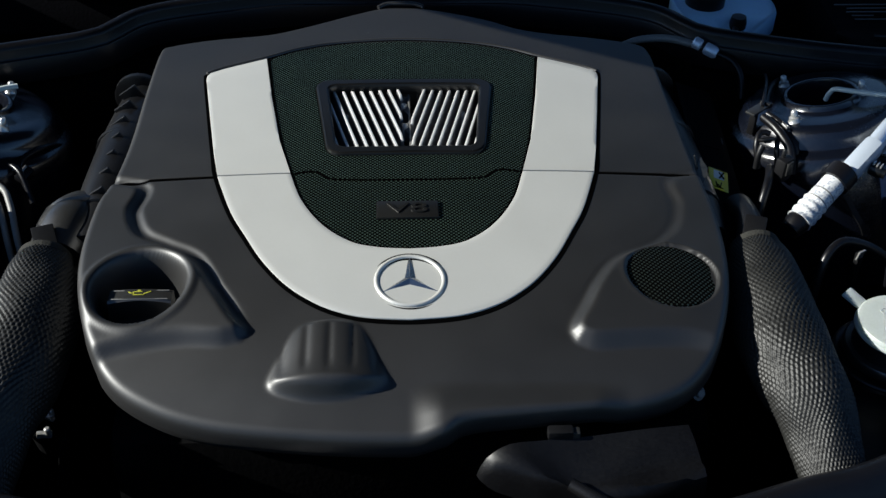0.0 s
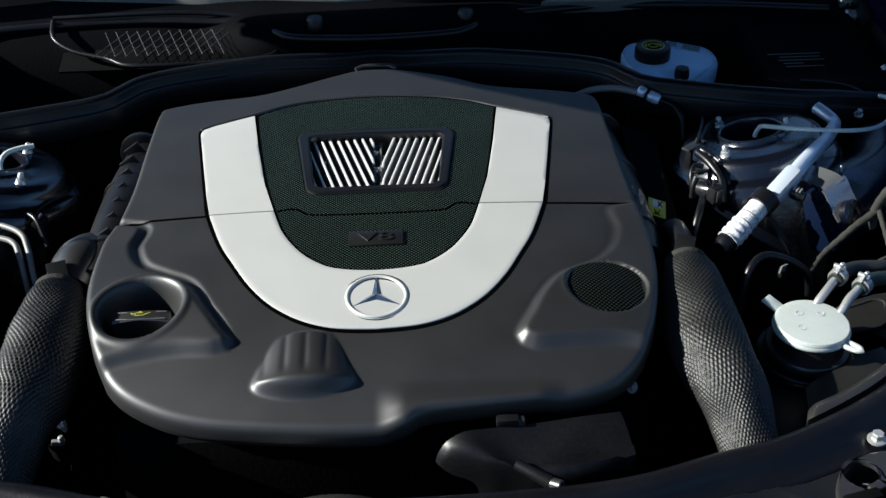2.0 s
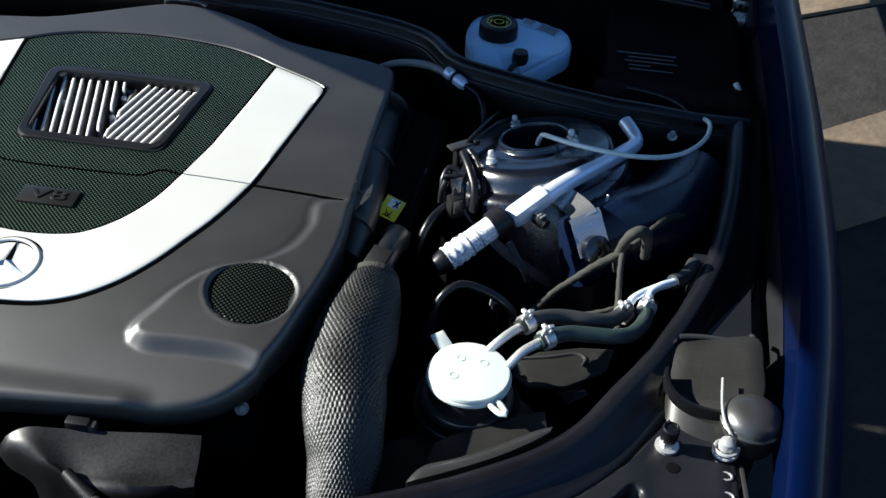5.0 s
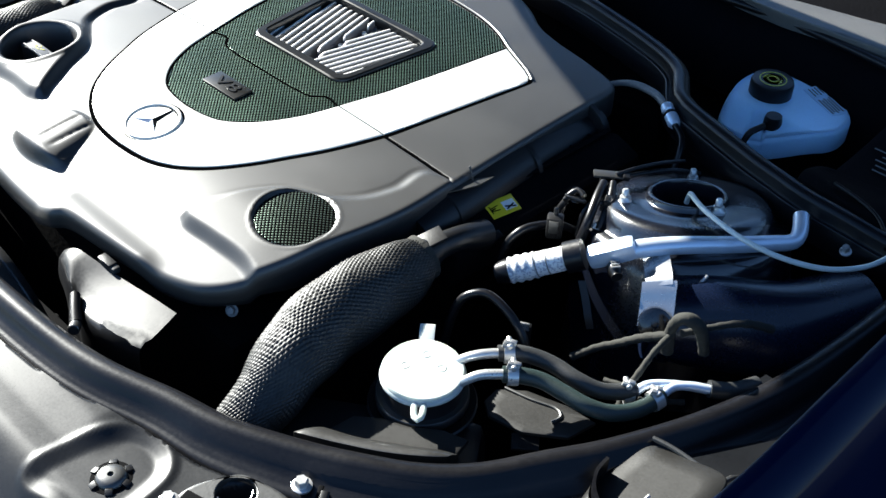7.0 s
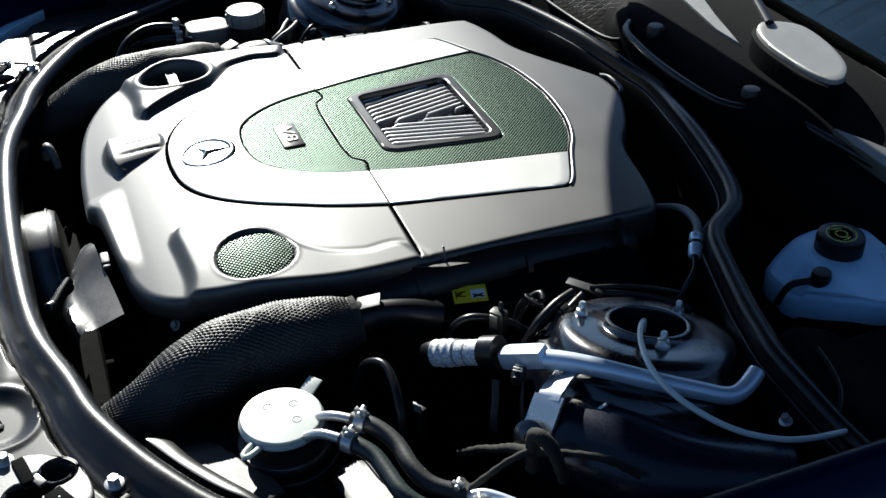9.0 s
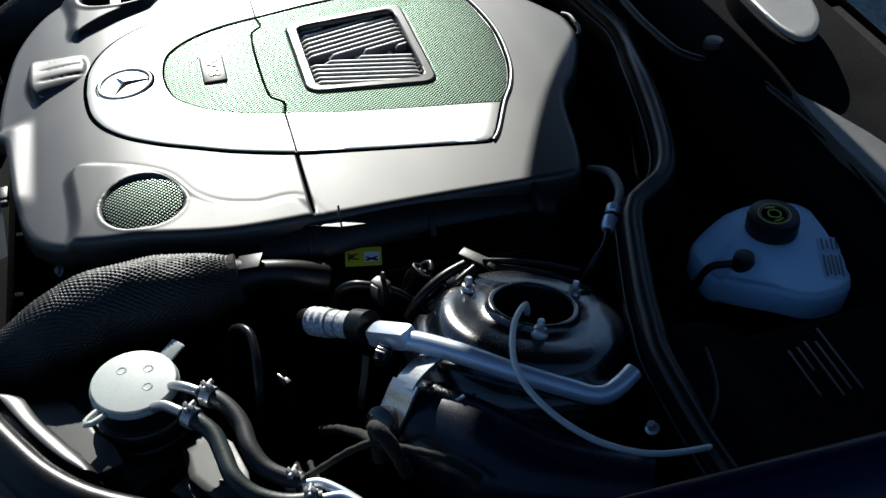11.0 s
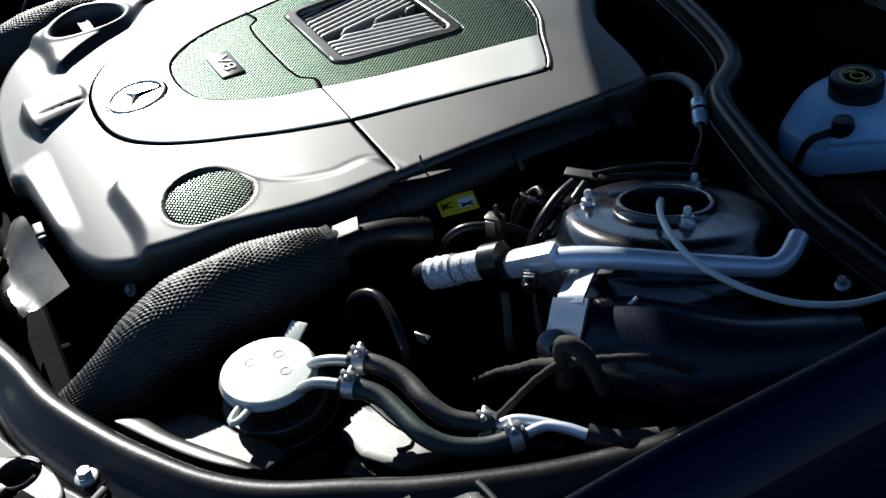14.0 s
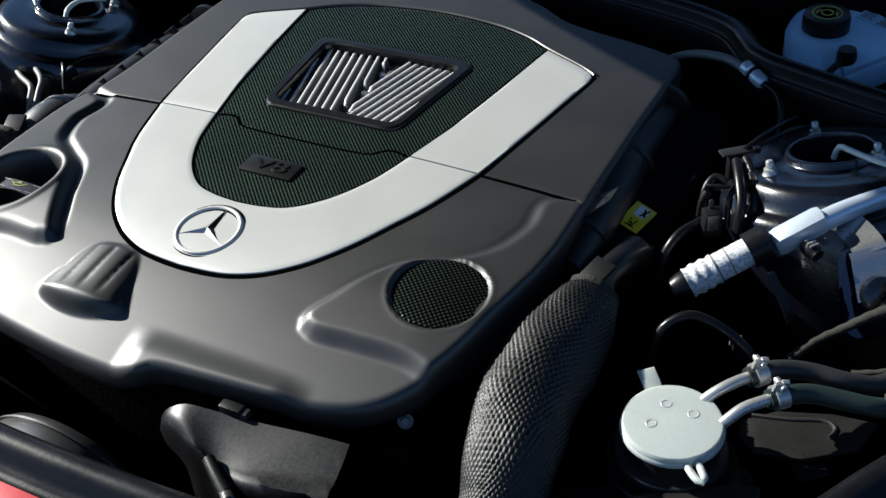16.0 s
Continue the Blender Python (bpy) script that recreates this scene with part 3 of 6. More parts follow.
    single("dashboard", bm, M_DARK, "dark dashboard behind the windscreen", "dashboard")
    return ob


windscreen()


def cabin():
    """The rest of the car behind the wings: doors and roof, which shade the ground beside it."""
    th = thing("car_body", "dark blue car body with doors and roof", "car body", at=(0, 2.4, 0.3))
    for side in (1, -1):
        bm = bmesh.new()
        loft(bm, [[(side * (0.93 - 0.02 * k), y, 0.30), (side * 0.94, y, 0.62), (side * 0.915, y, 0.92), (side * 0.895, y, 0.96)] for k, y in ((1, 1.16), (0, 2.2), (0, 3.2), (1, 4.2))], closed_ring=False)
        bmesh.ops.solidify(bm, geom=bm.faces[:], thickness=0.03)
        part("side_panel", bm, M_FENDER, th)
        part("pillar", tube([(side * 0.80, 1.10, 0.98), (side * 0.70, 1.55, 1.20), (side * 0.62, 1.98, 1.40)], 0.04, 12, 0.05, squash=0.6), M_FENDER, th)
    bm = bmesh.new()
    loft(bm, [[(x, 1.92 + k * 1.7, 1.43 + 0.04 * math.sin(math.pi * min(1, k)) - 0.12 * x * x) for k in np.linspace(0, 1, 10)] for x in np.linspace(-0.66, 0.66, 14)], closed_ring=False)
    bmesh.ops.solidify(bm, geom=bm.faces[:], thickness=0.03)
    part("roof", bm, M_FENDER, th)
    bm = bmesh.new()
    loft(bm, [[(x, 3.55 + k * 0.75, 1.43 - 0.45 * k - 0.10 * x * x) for k in np.linspace(0, 1, 6)] for x in np.linspace(-0.66, 0.66, 10)], closed_ring=False)
    bmesh.ops.solidify(bm, geom=bm.faces[:], thickness=0.005)
    part("rear_window", bm, M_GLASS, th)
    return th


cabin()


# ---- the engine cover ----
COVER = [(0.0, 0.570), (0.026, 0.568), (0.06, 0.556), (0.11, 0.532), (0.15, 0.505), (0.19, 0.492), (0.25, 0.482), (0.296, 0.470), (0.309, 0.455), (0.311, 0.40),
         (0.311, 0.30), (0.312, 0.18), (0.313, 0.10), (0.306, 0.03), (0.292, -0.035), (0.272, -0.083), (0.245, -0.114), (0.21, -0.130), (0.16, -0.139), (0.10, -0.145),
         (0.055, -0.149), (0.036, -0.154), (0.026, -0.161), (0.0, -0.163), (-0.06, -0.161), (-0.12, -0.155), (-0.176, -0.146), (-0.222, -0.130), (-0.262, -0.103),
         (-0.288, -0.062), (-0.306, -0.005), (-0.316, 0.06), (-0.316, 0.13), (-0.308, 0.17), (-0.302, 0.25), (-0.302, 0.36), (-0.300, 0.455), (-0.290, 0.470), (-0.24, 0.483), (-0.17, 0.492), (-0.12, 0.514), (-0.06, 0.55), (-0.026, 0.568)]
COVER_LINE = spline([(x, y, 0) for x, y in COVER], 0.006, closed=True)[:, :2]
TRIM_OUT = [(0.1635, 0.419), (0.2142, 0.3966), (0.2305, 0.3845), (0.2325, 0.3722), (0.2205, 0.300), (0.2053, 0.2125), (0.1975, 0.1708), (0.1773, 0.1069), (0.1584, 0.0653), (0.1404, 0.0295), (0.1195, -0.001), (0.0985, -0.0215), (0.0738, -0.037), (0.0425, -0.047), (0.0, -0.0505)]
TRIM_IN = [(0.1635, 0.419), (0.1512, 0.3255), (0.136, 0.2323), (0.1212, 0.1692), (0.1075, 0.1217), (0.0849, 0.0800), (0.057, 0.0531), (0.03, 0.0437), (0.0, 0.0407)]
MESH_TOP = [(0.1635, 0.419), (0.128, 0.4385), (0.0776, 0.4535), (0.0, 0.461)]
PANEL_LINE = mirrored(MESH_TOP[::-1] + TRIM_OUT[1:])
POD_R = [(0.284, 0.165), (0.276, 0.115), (0.264, 0.077), (0.240, 0.049), (0.200, 0.026), (0.176, -0.006), (0.160, -0.036), (0.147, -0.064), (0.160, -0.076), (0.20, -0.074), (0.25, -0.073), (0.30, -0.085), (0.40, -0.09), (0.40, 0.165)]
POD_L = [(-0.283, 0.165), (-0.276, 0.115), (-0.262, 0.080), (-0.236, 0.060), (-0.205, 0.038), (-0.182, -0.005), (-0.164, -0.036), (-0.152, -0.058), (-0.168, -0.066), (-0.21, -0.064), (-0.26, -0.070), (-0.32, -0.085), (-0.42, -0.09), (-0.42, 0.165)]
KNOB = [(-0.128, -0.112), (-0.119, -0.075), (-0.112, -0.060), (-0.098, -0.050), (-0.070, -0.046), (-0.048, -0.050), (-0.037, -0.062), (-0.028, -0.085), (-0.019, -0.109), (-0.036, -0.121), (-0.070, -0.128), (-0.104, -0.125)]
POD_R, POD_L, KNOB = (spline([(*q, 0) for q in line], 0.006, closed=True)[:, :2] for line in (POD_R, POD_L, KNOB))
OIL = (-0.250, -0.003)
SPEAKER = (0.245, 0.000)
ZY = ([-0.19, -0.15, -0.10, -0.05, 0.0, 0.08, 0.17, 0.40, 0.50, 0.58], [0.870, 0.882, 0.898, 0.910, 0.9165, 0.9185, 0.9175, 0.915, 0.910, 0.9035])


ZY_FINE = spline([(y, z, 0) for y, z in zip(*ZY)], 0.003)


def rounded_rect(x0, x1, y0, y1, r, taper=0.0):
    out = []
    for cx, cy, a in ((x1 - r, y1 - r, 0), (x0 + r, y1 - r, 90), (x0 + r, y0 + r, 180), (x1 - r, y0 + r, 270)):
        for k in np.linspace(a, a + 90, 8):
            x, y = cx + r * math.cos(radians(k)), cy + r * math.sin(radians(k))
            out.append((x * (1 - taper * (y1 - y) / (y1 - y0)), y))
    return np.array(out)


WINDOW = rounded_rect(-0.105, 0.105, 0.203, 0.361, 0.018, 0.19)
FRAME_IN = rounded_rect(-0.0875, 0.0875, 0.2185, 0.3470, 0.012, 0.14)


def crown(x, y):
    """The plain height of the cover without its features."""
    return np.interp(y, ZY_FINE[:, 0], ZY_FINE[:, 1]) - 0.10 * x * x


def cover_height(x, y):
    z = crown(x, y)
    for pod, side in ((POD_R, 1), (POD_L, -1)):
        d = sdf(x, y, pod)
        lift = (0.0075 * soft(-y, -0.10, 0.03) + 0.003) * (1 - 0.25 * soft(np.abs(x), 0.24, 0.31) * soft(-y, 0.0, 0.05))
        z = z + lift * soft(-d, -0.008, 0.007) - 0.0045 * soft(0.011 - np.abs(d - 0.001), 0, 0.011) * soft(side * x, 0.145, 0.165) * soft(y, -0.064, -0.050) * (0.25 if side > 0 else 1.0)
    # ramp with ribs
    d = sdf(x, y, KNOB)
    wide = 0.043 + 0.20 * np.clip(-0.050 - y, 0, 0.08)
    ramp = 0.9145 - 0.004 * soft(-y, 0.06, 0.12) - 0.016 * np.clip(np.abs(x + 0.0735) / wide, 0, 1.2) ** 2.4 - 0.014 * soft(-y, 0.114, 0.133)
    ribs = 0.0018 * (1 - np.abs(np.sin((x + 0.0735) * math.pi / 0.0205))) ** 2 * soft(-y, 0.048, 0.060) * soft(0.116 + y, 0, 0.02)
    up = np.maximum(z, ramp - ribs)
    z = z + (up - z) * soft(-d, -0.001, 0.008)
    # square lug on the front edge
    lug = soft(x, -0.006, 0.026) * soft(0.190 - x, 0.0, 0.035) * soft(-y, 0.112, 0.146)
    z = z + 0.009 * lug
    # bed of the silver trim and the mesh
    d = sdf(x, y, PANEL_LINE)
    z = z - 0.0065 * soft(-0.0015 - d, 0.0, 0.0025)
    z = z - 0.060 * soft(0.004 - sdf(x, y, WINDOW), 0.0, 0.004)
    # seam across
    seam = soft(0.0009 - np.abs(y - 0.1705), -0.0008, 0.0006) * soft(d, 0.0, 0.004)
    z = z - 0.0030 * seam
    # oil filler well
    r = np.hypot((x - OIL[0]) / 1.0, (y - OIL[1]) / 1.08)
    z = z - 0.050 * soft(0.0445 - r, -0.001, 0.012)
    z = z + 0.0022 * soft(0.006 - np.abs(r - 0.050), 0, 0.006)
    # speaker seat
    r = np.hypot(x - SPEAKER[0], y - SPEAKER[1])
    z = z - 0.004 * soft(0.0435 - r, -0.0006, 0.0012) + 0.0005 * soft(0.003 - np.abs(r - 0.0465), 0, 0.003)
    return z


def cover_shell():
    c = np.array((0.0, 0.17))
    angles = np.linspace(0, 2 * math.pi, 720, endpoint=False)
    o = radial(COVER_LINE, c, angles)
    gap = np.linalg.norm(o - c, axis=1)[:, None]
    s = np.linspace(0.02, 1, 190)
    rings = []
    for k in s:
        q = c + (o - c) * k
        inset = ((1 - k) * gap)[:, 0]
        z = cover_height(q[:, 0], q[:, 1])
        rim = 0.0075
        t = np.clip(1 - inset / rim, 0, 1)
        z = z - rim * (1 - np.sqrt(np.maximum(0, 1 - (t * 0.97) ** 2)))
        rings.append(np.column_stack((q, z)))
    edge = rings[-1]
    low = 1 - 0.5 * soft(-o[:, 1], 0.02, 0.12)
    for dz, grow in ((0.010, 1.001), (0.022, 1.002), (0.034, 1.0), (0.038, 0.99), (0.036, 0.96)):
        q = c + (o - c) * grow
        rings.append(np.column_stack((q, edge[:, 2] - dz * low)))
    bm = bmesh.new()
    vs = loft(bm, rings, caps=False)
    bm.faces.new(vs[0])
    return bm


cover = thing("engine_cover", "black grained plastic engine cover with a silver horseshoe trim", "engine cover", at=(0, 0.17, 0.90))
part("shell", cover_shell(), M_COVER, cover, "black grained plastic shell", sharp=70)


def level(off):
    return lambda x, y: crown(x, y) + off


def band(outer, inner, top, depth, edge=0.0018):
    """A strip between two lines of equal point count, with rounded edges."""
    n = len(outer)
    gap = np.linalg.norm(outer - inner, axis=1)[:, None] + 1e-9
    bm = bmesh.new()
    rings = []
    for s, dz in [(0, -depth), (0, -edge), (0.3 * edge / gap, -0.3 * edge), (edge / gap, 0)] + [(k, 0) for k in np.linspace(0, 1, 14)[1:-1]] + [(1 - edge / gap, 0), (1 - 0.3 * edge / gap, -0.3 * edge), (1, -edge), (1, -depth)]:
        q = outer + (inner - outer) * s
        rings.append(np.column_stack((q, top(q[:, 0], q[:, 1]) + dz)))
    vs = loft(bm, np.array(rings).transpose(1, 0, 2), caps=True)
    return bm


def evenly(pts, n, step=0.002):
    p = spline([(*q, 0) for q in pts], step)[:, :2]
    run = np.concatenate(([0], np.cumsum(np.linalg.norm(np.diff(p, axis=0), axis=1))))
    k = np.linspace(0, run[-1], n)
    return np.column_stack((np.interp(k, run, p[:, 0]), np.interp(k, run, p[:, 1])))


SEAM_Y = 0.1705
lower_out = [q for q in TRIM_OUT if q[1] < SEAM_Y - 0.002]
lower_in = [q for q in TRIM_IN if q[1] < SEAM_Y]
half_out = evenly([(0.1972, SEAM_Y - 0.0011)] + lower_out, 70)
half_in = evenly([(0.1214, SEAM_Y - 0.0011)] + lower_in, 70)
both = lambda h: np.concatenate((h, (h * (-1, 1))[::-1][1:]))
part("trim", band(both(half_out), both(half_in) + (0, 0.0), level(0.0018), 0.007, 0.0008), M_SILVER, cover, "silver painted lower trim, curved like a horseshoe")
for sgn in (1, -1):
    flip = np.array((sgn, 1))
    outline = [(0.1975, SEAM_Y + 0.0011), (0.2057, 0.2125), (0.2205, 0.300), (0.2325, 0.373), (0.2322, 0.3815), (0.2285, 0.3880), (0.2142, 0.3964), (0.1650, 0.4180), (0.1520, 0.3255), (0.1367, 0.2323), (0.1218, SEAM_Y + 0.0011)]
    dense = np.concatenate([np.linspace(a, b, 8, endpoint=False) for a, b in zip(np.array(outline), np.roll(np.array(outline), -1, axis=0))]) * flip
    part("trim", polygon_plate(dense, level(0.0018), 0.007, 0.0008, centre=np.array((0.178, 0.29)) * flip, n=200), M_SILVER, cover, "silver painted upper trim")

def offset_line(line, d, closed=True):
    """The line moved to its right by d."""
    p = np.array(line)
    t = np.roll(p, -1, axis=0) - np.roll(p, 1, axis=0) if closed else np.gradient(p, axis=0)
    t = t / (np.linalg.norm(t, axis=1)[:, None] + 1e-12)
    return p + d * np.column_stack((t[:, 1], -t[:, 0]))


def flat_strip(a, b, top):
    """A thin strip between two open lines that follows the height top(x, y)."""
    bm = bmesh.new()
    rings = []
    for k, dz in ((0, -0.002), (0, 0), (0.5, 0.0), (1, 0), (1, -0.002)):
        q = a + (b - a) * k
        rings.append(np.column_stack((q, top(q[:, 0], q[:, 1]) + dz)))
    loft(bm, np.array(rings).transpose(1, 0, 2))
    return bm


round_line = spline([(*q, 0) for q in PANEL_LINE], 0.004, closed=True)[:, :2]
grown = np.array([q + 0.0046 * (q - np.array((0, 0.2))) / np.linalg.norm(q - np.array((0, 0.2))) for q in round_line])
# black strips on the surface paint the shade of the trim's gaps
part("gap", polygon_plate(grown, level(0.0005), 0.003, 0.0004, rings=4, hole=round_line * 0.998 + (0, 0.0004), centre=(0, 0.2), n=700), M_GAP, cover, "raised black strip, shade of the gap round the silver trim")
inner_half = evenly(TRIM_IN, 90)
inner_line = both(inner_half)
part("gap", flat_strip(offset_line(inner_line, -0.0008, False), offset_line(inner_line, 0.0024, False), level(0.0007)), M_GAP, cover, "raised black strip, shade of the gap inside the silver trim")
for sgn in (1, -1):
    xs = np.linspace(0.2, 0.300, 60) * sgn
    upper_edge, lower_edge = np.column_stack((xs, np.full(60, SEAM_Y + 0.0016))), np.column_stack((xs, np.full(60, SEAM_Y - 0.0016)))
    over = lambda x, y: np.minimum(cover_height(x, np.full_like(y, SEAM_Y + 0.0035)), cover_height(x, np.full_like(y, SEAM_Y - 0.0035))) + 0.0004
    # black strip paints the seam's shade
    part("seam", flat_strip(upper_edge, lower_edge, over), M_GAP, cover, "raised black strip, shade of the seam across the cover")

rear_lip = [(0.2335, 0.3885), (0.2165, 0.4000), (0.165, 0.4235), (0.128, 0.443), (0.0776, 0.458), (0.0, 0.4655)]
lip_path = spline([(*q, 0) for q in rear_lip + mir(rear_lip)[::-1][1:]], 0.005)[:, :2]
part("rear_lip", tube([(x, y, float(crown(np.array([x]), np.array([y]))[0]) + 0.0006) for x, y in lip_path], 0.0026, 10, 0.005, smooth=False, squash=0.8), M_GLOSS, cover, "raised lip round the rear of the panels")

# perforated panels and the window
WAVE = [(0.1200, 0.1705), (0.102, 0.1745), (0.091, 0.1710), (0.082, 0.1615), (0.06, 0.1575), (0.0, 0.1565)]
wave = np.array(WAVE)
full_wave = np.concatenate((wave, (wave * (-1, 1))[::-1][1:]))
tin = evenly(TRIM_IN, 60)
up_side = tin[tin[:, 1] > 0.1715]
lo_side = tin[tin[:, 1] < 0.1700]
shrink = np.array((0.992, 1))
top_arc = evenly(MESH_TOP[::-1], 20)
upper = np.concatenate((both(top_arc[::-1])[:-1][::-1] * 1.0, up_side[1:] * shrink, full_wave + (0, 0.0008), (up_side[1:] * shrink * (-1, 1))[::-1]))


wave_line = evenly(list(map(tuple, full_wave)), 90)
# black strip paints the shade between the two panels
part("gap", flat_strip(offset_line(wave_line, -0.0012, False), offset_line(wave_line, 0.0012, False), level(0.0005)), M_GAP, cover, "raised black strip, shade of the gap between the mesh panels")
part("mesh_panel", polygon_plate(upper, level(0.0), 0.005, 0.001, rings=24, hole=WINDOW, centre=(0, 0.285), n=420), M_MESH, cover, "finely perforated black upper mesh panel")
lower = np.concatenate((lo_side * shrink, (lo_side * shrink * (-1, 1))[::-1][1:], (full_wave - (0, 0.0008))[::-1]))
part("mesh_panel", polygon_plate(lower, level(0.0), 0.005, 0.001, rings=24, centre=(0, 0.115), n=320), M_MESH, cover, "finely perforated black lower mesh panel")
part("window_frame", polygon_plate(WINDOW, level(0.0030), 0.014, 0.004, rings=6, hole=FRAME_IN, centre=(0, 0.285), n=300), M_FRAME, cover, "raised satin black window frame")
# near-black floor puts the well's shade into its colour
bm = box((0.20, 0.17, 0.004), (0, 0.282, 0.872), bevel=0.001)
part("well_floor", bm, M_DARK, cover, "floor of the well under the window, blackened as shade")


part("apex_lip", tube([(-0.030, 0.5660, 0.9050), (-0.022, 0.5715, 0.9065), (-0.012, 0.5735, 0.9070), (0.012, 0.5735, 0.9070), (0.022, 0.5715, 0.9065), (0.030, 0.5660, 0.9050)], 0.0030, 10, 0.004), M_COVER, cover, "rounded lip at the rear tip")


def fins():
    """Cast fins under the window, leaning like a V, with a web between the two banks."""
    th = thing("intake_manifold", "bare cast aluminium intake manifold with slanted cooling fins", "intake manifold", at=(0, 0.28, 0.87))
    # black base stands in for the shade between the fins
    part("base", box((0.226, 0.150, 0.010), (0, 0.281, 0.8800), bevel=0.002), M_DARK, th, "cast base, blackened as shade between the fins")
    # for each bank: place of the first fin, pitch, lean, and the edge where the fins stop at the middle
    for sgn, first, pitch, lean in ((-1, -0.1307, 0.0107, 14), (1, 0.0085, 0.0100, -13.5)):
        for i in range(14):
            x0, tan = first + pitch * i, math.tan(radians(lean))
            run = [y for y in np.linspace(-0.068, 0.068, 69) if (x0 - tan * y < -0.0035 if sgn < 0 else x0 - tan * y > 0.0072) and abs(x0 - tan * y) < 0.103]
            if len(run) < 8:
                continue
            body, edge = [], []
            for y in np.linspace(run[0], run[-1], 16):
                k = min(y - run[0], run[-1] - y)
                h = 0.8870 + 0.0245 * (0.80 + 0.20 * math.sqrt(min(1.0, k / 0.004)))
                x = x0 - tan * y
                body.append([(x - 0.0023, 0.284 + y, 0.8850), (x - 0.0016, 0.284 + y, h - 0.0014), (x + 0.0016, 0.284 + y, h - 0.0014), (x + 0.0023, 0.284 + y, 0.8850)])
                edge.append([(x - 0.0016, 0.284 + y, h - 0.0014), (x - 0.0015, 0.284 + y, h - 0.0004), (x - 0.0009, 0.284 + y, h), (x + 0.0009, 0.284 + y, h), (x + 0.0015, 0.284 + y, h - 0.0004), (x + 0.0016, 0.284 + y, h - 0.0014)])
            bm = bmesh.new()
            loft(bm, body)
            # darker sides and paler tops put light and shade into colour
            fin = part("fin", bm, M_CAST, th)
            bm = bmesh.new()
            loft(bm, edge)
            part("top_edge", bm, M_ALU, fin, "top edge, sunlight put into its pale colour")
    bm = box((0.0022, 0.128, 0.020), (0.0052, 0.284, 0.894), (0, 0, 0), 0.0006)
    for y in (0.318, 0.278):
        loft(bm, [[(0.0048, y + 0.012, z), (-0.0060, y + 0.012, z - 0.001), (-0.0040, y + 0.006, z - 0.001), (0.0048, y - 0.012, z)] for z in (0.886, 0.9015)])
    box((0.018, 0.003, 0.018), (-0.002, 0.345, 0.893), (0, 0, 0), 0.0008, bm)
    part("web", bm, M_SHIELD, th, "cast web between the two banks of fins")
    for x, y in ((-0.001, 0.324), (0.000, 0.281), (-0.068, 0.302), (0.066, 0.306)):
        part("boss", lathe([(0.0036, 0), (0.0034, 0.019), (0.0026, 0.0205), (0.0020, 0.018)], (x, y, 0.8845), 14), M_ALU, th, "round cast boss")
    return th


fins()

# V8 plate
bm = box((0.062, 0.028, 0.004), (-0.001, 0.102, 0.9190), bevel=0.0018)
plate = part("badge_plate", bm, M_BLACKCHROME, cover, "small black plate with raised letters")
bm = text_mesh("V8", 0.026, 0.0007)
bmesh.ops.transform(bm, matrix=pose(-0.001, 0.102, 0.9216) @ Matrix.Diagonal((1.45, 0.85, 1, 1)), verts=bm.verts)
part("letters", bm, M_BLACKCHROME, plate, "raised dark letters V8")


def emblem():
    at = (-0.001, -0.004, 0.9162)
    th = part("emblem", lathe([(0.0335, -0.002), (0.0335, 0.0012), (0.0325, 0.0018), (0.030, 0.0008), (0.0285, 0.0002)], at, 56, (0, -0.09, 1)), M_BADGE, cover, "round emblem, silver ring and three spokes on grey")
    ring = bmesh.new()
    n = 56
    m = Matrix.Translation(at) @ Vector((0, 0, 1)).rotation_difference(Vector((0, -0.09, 1))).to_matrix().to_4x4()
    rows = []
    for a in np.linspace(0, 2 * math.pi, n, endpoint=False):
        rows.append([m @ Vector(((0.0314 + 0.0021 * math.cos(b)) * math.cos(a), (0.0314 + 0.0021 * math.cos(b)) * math.sin(a), 0.0016 + 0.0018 * math.sin(b))) for b in np.linspace(0, 2 * math.pi, 10, endpoint=False)])
    loft(ring, rows, closed_path=True)
    part("ring", ring, M_SILVER, th, "satin silver ring")
    # black bands paint a shaded outline on both sides of the ring
    part("groove", lathe([(0.0332, 0.0006), (0.0360, 0.0011), (0.0360, -0.001)], at, 56, (0, -0.09, 1)), M_GAP, th, "black band, painted shade round the ring")
    part("groove", lathe([(0.0272, 0.0006), (0.0290, 0.0011), (0.0298, 0.0011), (0.0298, 0.0)], at, 56, (0, -0.09, 1)), M_GAP, th, "black band, painted shade inside the ring")
    for k in range(3):
        a = radians(90 + 120 * k)
        d, p = Vector((math.cos(a), math.sin(a), 0)), Vector((-math.sin(a), math.cos(a), 0))
        bm = bmesh.new()
        tip, w = d * 0.030, 0.0082
        b1, b2 = p * w, -p * w
        up = Vector((0, 0, 0.0048))
        lo = Vector((0, 0, 0.0006))
        pts = [m @ (v + lo) for v in (tip + p * 0.0010, b1 - d * 0.0028, b2 - d * 0.0028, tip - p * 0.0010)] + [m @ up, m @ (tip + Vector((0, 0, 0.0018)))]
        v = [bm.verts.new(q) for q in pts]
        for f in ((0, 1, 4, 5), (5, 4, 2, 3), (1, 2, 4), (0, 5, 3), (0, 3, 2, 1)):
            bm.faces.new([v[i] for i in f])
        part("spoke", bm, M_CHROME, th, sharp=20)
    return th


emblem()

